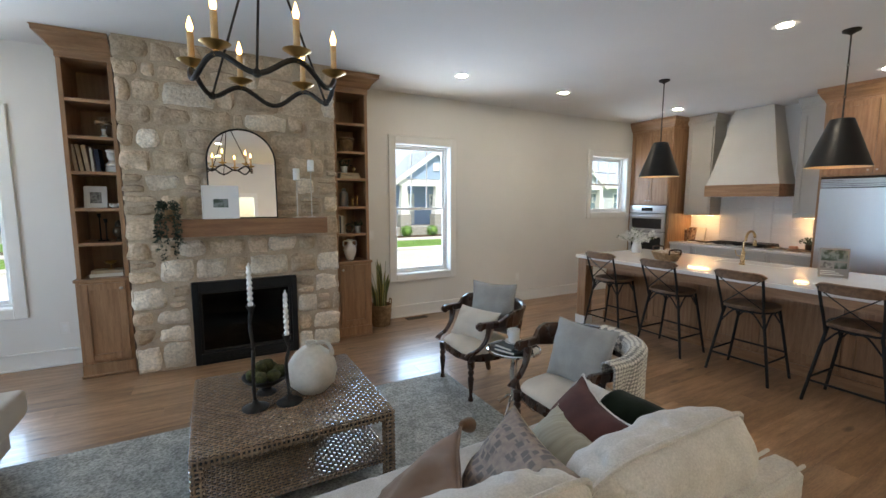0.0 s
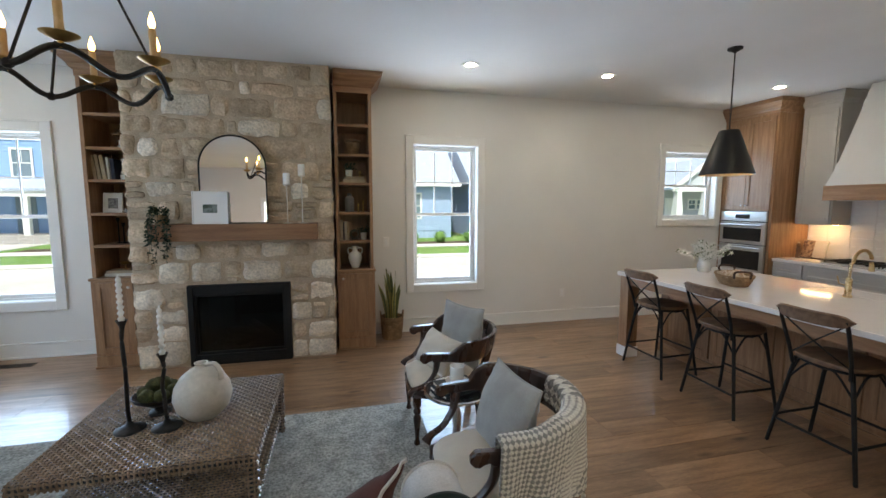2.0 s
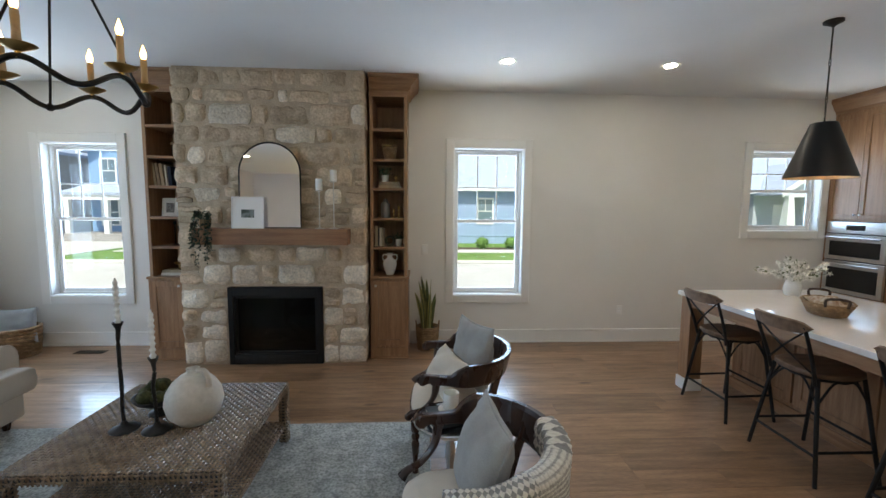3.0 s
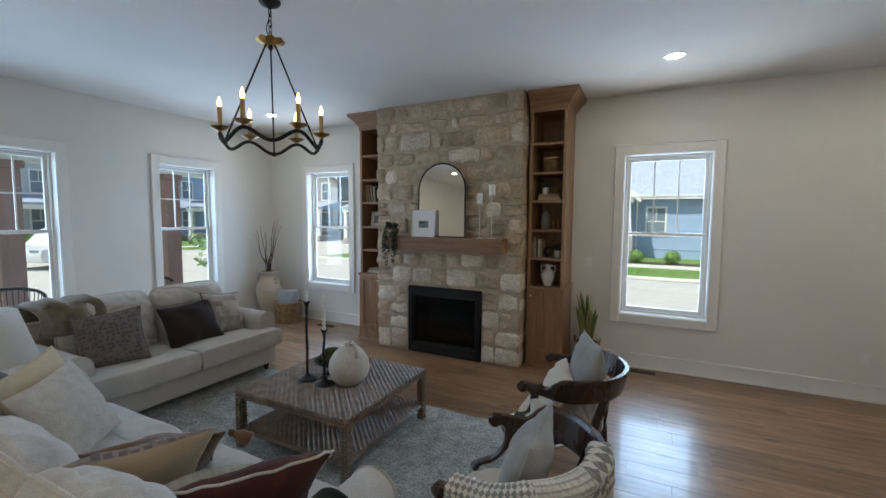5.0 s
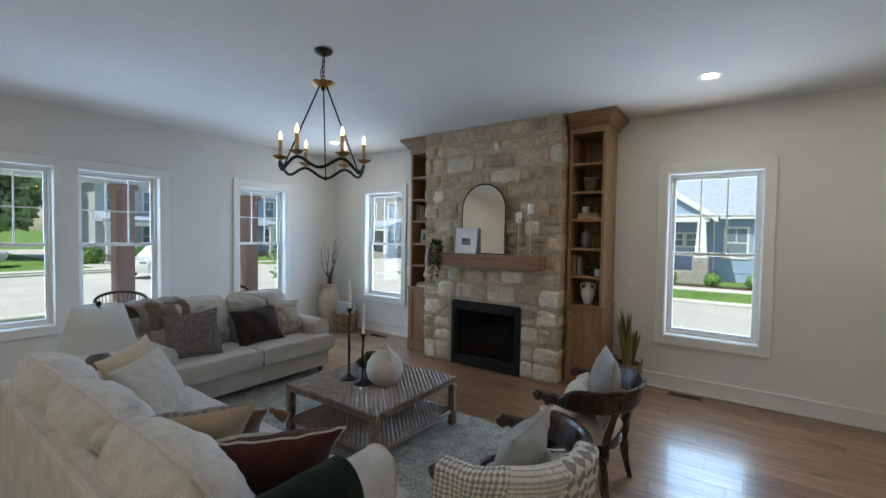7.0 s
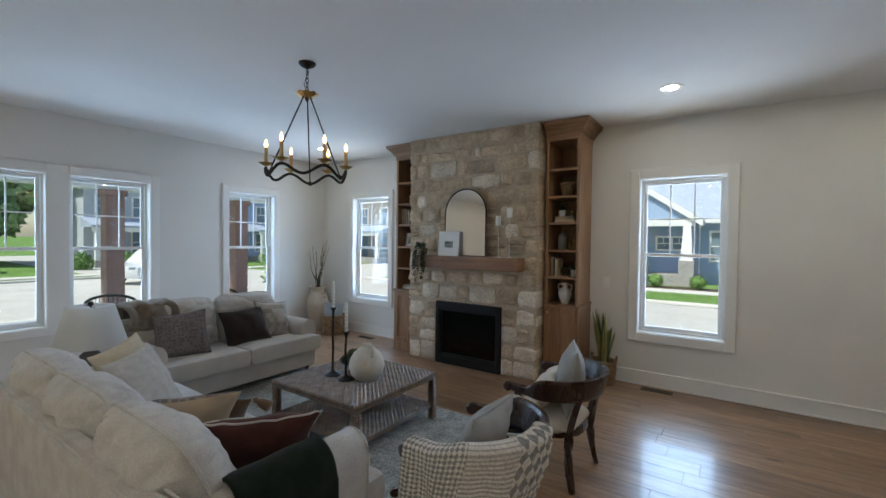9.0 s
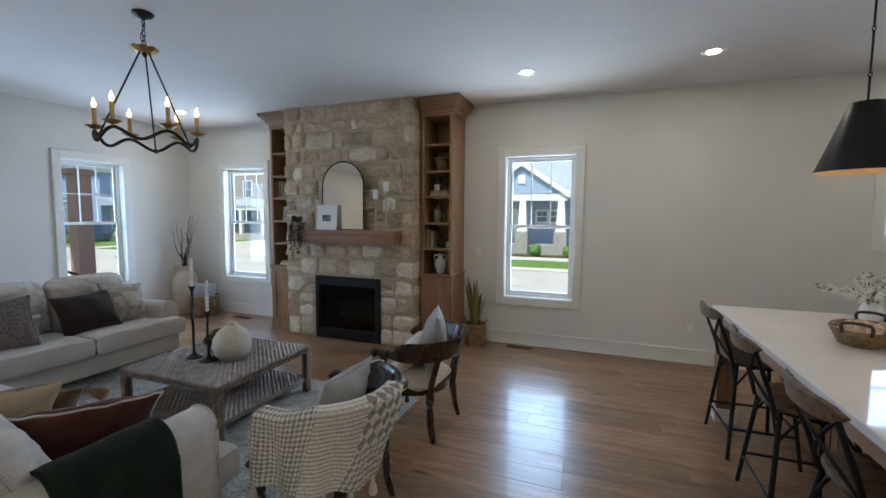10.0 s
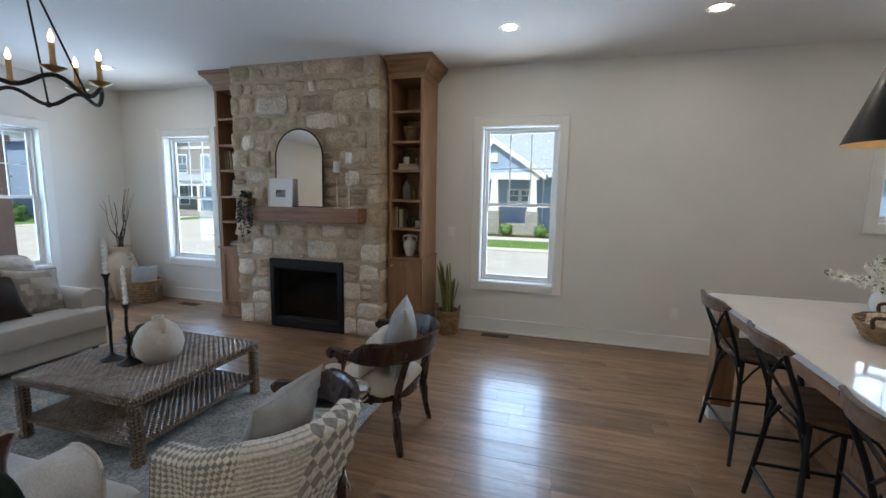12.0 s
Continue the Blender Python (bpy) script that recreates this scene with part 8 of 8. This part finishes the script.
small_plant(1.594, BY - 0.03, SH[3] + 0.07, "tiny green plant in a white pot on books", 0.04, 0.075, 5)
fig = thing("brass_ornament", "small round brass ornament on stacked books", "ornament", pose(1.714, BY - 0.03, SH[3] + 0.07))
part("body", lathe(bmesh.new(), [(0.016, 0), (0.016, 0.006), (0.006, 0.014), (0.006, 0.03), (0.018, 0.04), (0.02, 0.052), (0.012, 0.066), (0.003, 0.07)], 16), BRASS, fig, smooth=True)
bot = thing("grey_vase", "grey stoneware bottle vase on a shelf", "vase", pose(1.594, BY, SH[2]))
GREYV = mat("grey_stoneware", (0.22, 0.21, 0.195), (0.17, 0.16, 0.15), 0.5, scale=8, bump=0.2)
part("body", lathe(bmesh.new(), [(0.045, 0), (0.05, 0.008), (0.052, 0.14), (0.044, 0.165), (0.026, 0.178), (0.026, 0.195), (0.02, 0.195), (0.018, 0.17)], 26), GREYV, bot, smooth=True)
part("stopper", lathe(bmesh.new(), [(0.018, 0.19), (0.022, 0.2), (0.016, 0.212), (0.004, 0.214)], 16), GREYV, bot, smooth=True)
for x, h in ((1.689, 0.085), (1.744, 0.12)):
    c = thing("small_candlestick", "small brass candlestick on a shelf", "candlestick", pose(x, BY - 0.03, SH[2]), "small brass candlesticks")
    part("stem", lathe(bmesh.new(), [(0.02, 0), (0.02, 0.005), (0.006, 0.012), (0.01, h * 0.4), (0.005, h * 0.6), (0.013, h * 0.85), (0.013, h)], 14), BRASS, c, smooth=True)
    part("cup", lathe(bmesh.new(), [(0.010, h), (0.012, h + 0.003), (0.012, h + 0.012), (0.007, h + 0.012)], 12), BRASS, c, smooth=True)
x = 1.484
for w, h, c, lab in ((0.03, 0.225, C_BEIGE, "beige hardback book"), (0.012, 0.20, C_NAVY, "thin navy book"), (0.026, 0.205, C_WHITE, "cream hardback book"), (0.02, 0.195, C_TAN, "tan hardback book")):
    upright_book(x + w / 2, SH[1] + 0.001, w, h, 0.16, c, lab + " standing on a bookcase shelf")
    x += w + 0.003
dec = thing("black_ornament", "dark round sculptural ornament on a shelf", "ornament", pose(1.644, BY - 0.02, SH[1]))
part("ring", tube(bmesh.new(), [(0.045 * math.cos(a), 0, 0.06 + 0.045 * math.sin(a)) for a in (2 * math.pi * k / 20 for k in range(20))], 0.015, 8, loop=True, up=(0, 1, 0)), BRONZE, dec, smooth=True)
part("foot", boxes(((-0.035, -0.025, 0), (0.035, 0.025, 0.012)), bevel=0.003), BRONZE, dec)
small_plant(1.744, BY - 0.03, SH[1], "dark leafed plant in a small pale pot", 0.036, 0.08, 6, tall=0.08)
amp = thing("white_amphora", "white ceramic amphora vase with two handles", "vase", pose(1.644, BY - 0.03, SH[0]))
part("body", lathe(bmesh.new(), [(0.04, 0), (0.044, 0.008), (0.07, 0.08), (0.078, 0.125), (0.066, 0.165), (0.034, 0.19), (0.028, 0.205), (0.032, 0.235), (0.044, 0.245), (0.038, 0.247), (0.024, 0.215)], 30), WHITEG, amp, smooth=True)
for k in (-1, 1):
    part("handle", tube(bmesh.new(), curve([(k * 0.03, 0, 0.225), (k * 0.07, 0, 0.228), (k * 0.082, 0, 0.19), (k * 0.066, 0, 0.155)], 5), 0.008, 8), WHITEG, amp, smooth=True)

# ---- wall plates and floor vents ----
def plate(x, z, slots, label, category):
    p = thing("wall_" + category.split()[0], label, category, pose(x, NORTH, z))
    part("cover", boxes(((-0.037, -0.006, -0.06), (0.037, -0.0005, 0.06)), bevel=0.003), TRIM, p)
    for zz, w, h in slots:
        part("insert", boxes(((-w, -0.0085, zz - h), (w, -0.0055, zz + h)), bevel=0.002), VINYL, p)


plate(-1.131, 0.37, ((0.02, 0.016, 0.014), (-0.02, 0.016, 0.014)), "white double electrical outlet on the wall", "outlet")
plate(4.498, 0.405, ((0.02, 0.016, 0.014), (-0.02, 0.016, 0.014)), "white double electrical outlet on the wall", "outlet")
plate(2.036, 1.168, ((0.0, 0.016, 0.032),), "white rocker light switch on the wall", "switch")
VENTM = mat("brown_metal_vent", (0.075, 0.05, 0.034), (0.055, 0.036, 0.024), 0.45, metal=0.4)
for x, y in ((2.625, 5.345), (-1.75, 5.24)):
    v = thing("floor_vent", "brown slotted metal vent set in the floor", "floor vent", pose(x, y, 0.0005), "floor vents")
    part("frame", boxes(((-0.16, -0.055, 0), (0.16, -0.043, 0.005)), ((-0.16, 0.043, 0), (0.16, 0.055, 0.005)), ((-0.16, -0.043, 0), (-0.146, 0.043, 0.005)), ((0.146, -0.043, 0), (0.16, 0.043, 0.005)), bevel=0.001), VENTM, v)
    # flat black sheet in place of a hollow: the duct's shade as colour
    part("well_shade", boxes(((-0.146, -0.043, 0.0), (0.146, 0.043, 0.001))), BLACK, v)
    for k in range(12):
        xx = -0.137 + 0.025 * k
        part("slat", boxes(((xx - 0.005, -0.043, 0.001), (xx + 0.005, 0.043, 0.0045))), VENTM, v)

# ---- on the island ----
jugx, jugy, IT = 5.31, 3.93, 0.9195
fl = thing("flower_vase", "white pitcher of small white blossoms on the island", "flowers", pose(jugx, jugy, IT))
part("pitcher", lathe(bmesh.new(), [(0.055, 0), (0.06, 0.006), (0.068, 0.05), (0.06, 0.10), (0.05, 0.125), (0.055, 0.145), (0.05, 0.145), (0.045, 0.12), (0.003, 0.05)], 28), WHITEG, fl, smooth=True)
part("handle", tube(bmesh.new(), curve([(0.055, 0.02, 0.12), (0.095, 0.03, 0.115), (0.095, 0.03, 0.06), (0.065, 0.02, 0.04)], 5), 0.007, 8), WHITEG, fl, smooth=True)
rnd = random.Random(40)
PETAL = mat("white_petal", (0.86, 0.85, 0.80), (0.80, 0.79, 0.73), 0.7)
FLEAF = mat("flower_leaf", (0.15, 0.19, 0.08), (0.10, 0.13, 0.05), 0.6)
tips = []
for k in range(26):
    a, e = rnd.uniform(0, 6.28), rnd.uniform(0.25, 1.35)
    ln = rnd.uniform(0.13, 0.29)
    d = Vector((math.cos(a) * math.cos(e), math.sin(a) * math.cos(e), math.sin(e) * 0.75))
    pts = curve([(0, 0, 0.10), Vector((0, 0, 0.15)) + d * ln * 0.4, Vector((0, 0, 0.15)) + d * ln], 4)
    part("stalk", tube(bmesh.new(), pts, 0.0022, 4), FLEAF, fl)
    tips.append(pts)


def fl_spot(q, t):
    s = q.choice(tips)
    return s[q.randrange(3, len(s))] + Vector((q.uniform(-0.02, 0.02), q.uniform(-0.02, 0.02), q.uniform(-0.02, 0.02))), Vector((q.uniform(-1, 1), q.uniform(-1, 1), q.uniform(-0.4, 1)))


tagged(part("leaves", leafy("", "", 260, fl_spot, 0.03, FLEAF, seed=41), FLEAF, fl), kind="stuff")
bm = bmesh.new()
for k in range(400):
    p, d = fl_spot(rnd, 0)
    d.normalize()
    s = d.cross(Vector((0.3, 0.8, 0.5))).normalized()
    t = d.cross(s)
    c = bm.verts.new(p)
    ring = []
    for i in range(10):
        a = 2 * math.pi * i / 10
        r = 0.029 if i % 2 == 0 else 0.010
        ring.append(bm.verts.new(p + (s * math.cos(a) + t * math.sin(a)) * r + d * 0.006))
    for i in range(10):
        bm.faces.new((c, ring[i], ring[(i + 1) % 10]))
tagged(part("blossoms", bm, PETAL, fl, "small white star blossoms"), kind="stuff")
wb = thing("bread_basket", "oval wicker basket with a cloth and two dark handles", "basket", pose(4.97, 3.27, IT, 0, 0, 58))
bm = bmesh.new()
for k in range(8):
    t = k / 7
    rx, ry = 0.165 + 0.055 * t, 0.105 + 0.04 * t
    tube(bm, [((rx + 0.003 * math.sin(a * 13 + 3 * k)) * math.cos(a), (ry + 0.003 * math.sin(a * 13 + 3 * k)) * math.sin(a), 0.008 + 0.085 * t) for a in (2 * math.pi * i / 44 for i in range(44))], 0.0066, 6, loop=True)
lathe(bm, [(0.003, 0.002), (0.10, 0.002), (0.10, 0.010), (0.003, 0.010)], 28, Matrix.Diagonal((1.6, 1.0, 1, 1)))
part("weave", bm, BASKET, wb, smooth=True)
for k in (-1, 1):
    part("handle", tube(bmesh.new(), curve([(k * 0.205, -0.06, 0.085), (k * 0.222, -0.055, 0.14), (k * 0.222, 0.055, 0.14), (k * 0.205, 0.06, 0.085)], 5), 0.009, 8), TWIG, wb, "dark wooden handle", True)
nap = tagged(part("cloth_napkin", pad(bmesh.new(), 0.35, 0.20, 0.10, Matrix(), 2.2, 0.5, 0.1, 16, 0.03, 44), woven("striped_napkin", (0.56, 0.47, 0.37), (0.34, 0.22, 0.14), 30, True), smooth=True), "crumpled cream and brown napkin in a basket", "napkin")
nap.matrix_basis = pose(4.965, 3.275, IT + 0.085, 0, 0, 58)
sign = thing("acrylic_sign", "clear acrylic stand with a printed photo sheet", "sign", Matrix.Translation((5.15, 1.77, IT)) @ Matrix.Rotation(radians(-62), 4, "Z") @ Matrix.Rotation(radians(-8), 4, "X"))
part("stand", boxes(((-0.11, 0.002, 0.0), (0.11, 0.005, 0.285)), ((-0.11, 0.005, 0.0), (0.11, 0.075, 0.003))), JAR, sign)
part("sheet", boxes(((-0.105, -0.0015, 0.012), (0.105, 0.0015, 0.28))), mat("grey_printed_sheet", (0.30, 0.28, 0.27), (0.24, 0.22, 0.21), 0.5), sign)
part("photo", boxes(((-0.09, -0.003, 0.165), (0.09, -0.0018, 0.265))), PHOTO, sign)
part("photo", boxes(((-0.09, -0.003, 0.095), (-0.005, -0.0018, 0.15))), FACEP, sign)
part("photo", boxes(((0.005, -0.003, 0.095), (0.09, -0.0018, 0.15))), PHOTO, sign)
for k in range(3):
    part("text_line", boxes(((-0.09, -0.003, 0.035 + 0.016 * k), (0.07 - 0.03 * k, -0.0018, 0.041 + 0.016 * k))), WHITEF, sign)

# ---- on the worktop ----
cb = thing("cookbook", "cookbook with a brown food photo on a wooden stand", "cookbook", Matrix.Translation((7.66, 4.50, 0.9195)) @ Matrix.Rotation(radians(-90), 4, "Z") @ Matrix.Rotation(radians(-14), 4, "X"))
part("stand", boxes(((-0.14, 0.004, 0.0), (0.14, 0.016, 0.2)), ((-0.14, -0.04, 0.0), (0.14, 0.004, 0.012)), bevel=0.002), WALNUT, cb)
part("pages", boxes(((-0.15, -0.012, 0.013), (0.15, 0.003, 0.25)), bevel=0.002), PAPER, cb)
part("photo", boxes(((-0.145, -0.0145, 0.018), (-0.005, -0.0125, 0.245))), mat("food_photo", (0.10, 0.045, 0.025), (0.42, 0.28, 0.18), 0.4, scale=24, lo=0.4, hi=0.6), cb)
mill = thing("pepper_mill", "dark wooden pepper mill beside the cookbook", "pepper mill", pose(7.58, 4.63, 0.9195))
part("body", lathe(bmesh.new(), [(0.028, 0), (0.028, 0.02), (0.018, 0.06), (0.024, 0.12), (0.014, 0.14), (0.024, 0.165), (0.02, 0.19), (0.004, 0.2)], 18), WALNUT, mill, smooth=True)
part("knob", lathe(bmesh.new(), [(0.004, 0.2), (0.009, 0.206), (0.009, 0.214), (0.003, 0.22)], 12), NICKEL, mill, smooth=True)
board = thing("cutting_board", "round dark wooden board on the worktop", "cutting board", pose(7.50, 2.92, 0.9195))
part("disc", lathe(bmesh.new(), [(0.003, 0), (0.15, 0), (0.155, 0.005), (0.155, 0.014), (0.15, 0.018), (0.003, 0.018)], 36), WALNUT, board, smooth=True)
part("handle", boxes(((-0.02, 0.15, 0.003), (0.02, 0.24, 0.015)), bevel=0.004), WALNUT, board)
small_plant(7.56, 2.84, 0.938, "bushy green herb in a dark pot on a board", 0.055, 0.08, 9, BRONZE, 0.12, 260, 0.028)
soap = thing("soap_dish", "pinkish soap block on the board", "soap", pose(7.47, 2.99, 0.9375))
part("block", boxes(((-0.03, -0.05, 0.004), (0.03, 0.05, 0.05)), bevel=0.01), mat("terracotta_soap", (0.50, 0.26, 0.17), (0.44, 0.22, 0.14), 0.6), soap)
part("dish", boxes(((-0.04, -0.06, 0), (0.04, 0.06, 0.006)), bevel=0.002), WALNUT, soap)

# ---- floor planks ----
def plank_mesh(length, width):
    bm = boxes(((-length / 2, -width / 2, -0.016), (length / 2, width / 2, 0.0)))
    top = [e for e in bm.edges if all(v.co.z > -0.001 for v in e.verts)]
    bmesh.ops.bevel(bm, geom=top, offset=0.0007, segments=1, affect="EDGES")
    me = bpy.data.meshes.new("plank")
    bm.to_mesh(me)
    bm.free()
    me.materials.append(FLOORW)
    return me


def lay_floor():
    rnd = random.Random(3)
    width = 0.187
    lengths = [0.55, 0.9, 1.25, 1.6, 1.9, 2.2]
    meshes = {n: plank_mesh(n - 0.001, width - 0.0012) for n in lengths}
    y = NORTH - width / 2
    while y > SOUTH:
        x = WEST - rnd.uniform(0.0, 1.5)
        while x < EAST:
            n = rnd.choice(lengths[2:] if rnd.random() < 0.75 else lengths[:3])
            ob = new("plank", meshes[n])
            ob.parent = floor
            ob.location = (x + n / 2, y, 0)
            x += n
        y -= width


lay_floor()
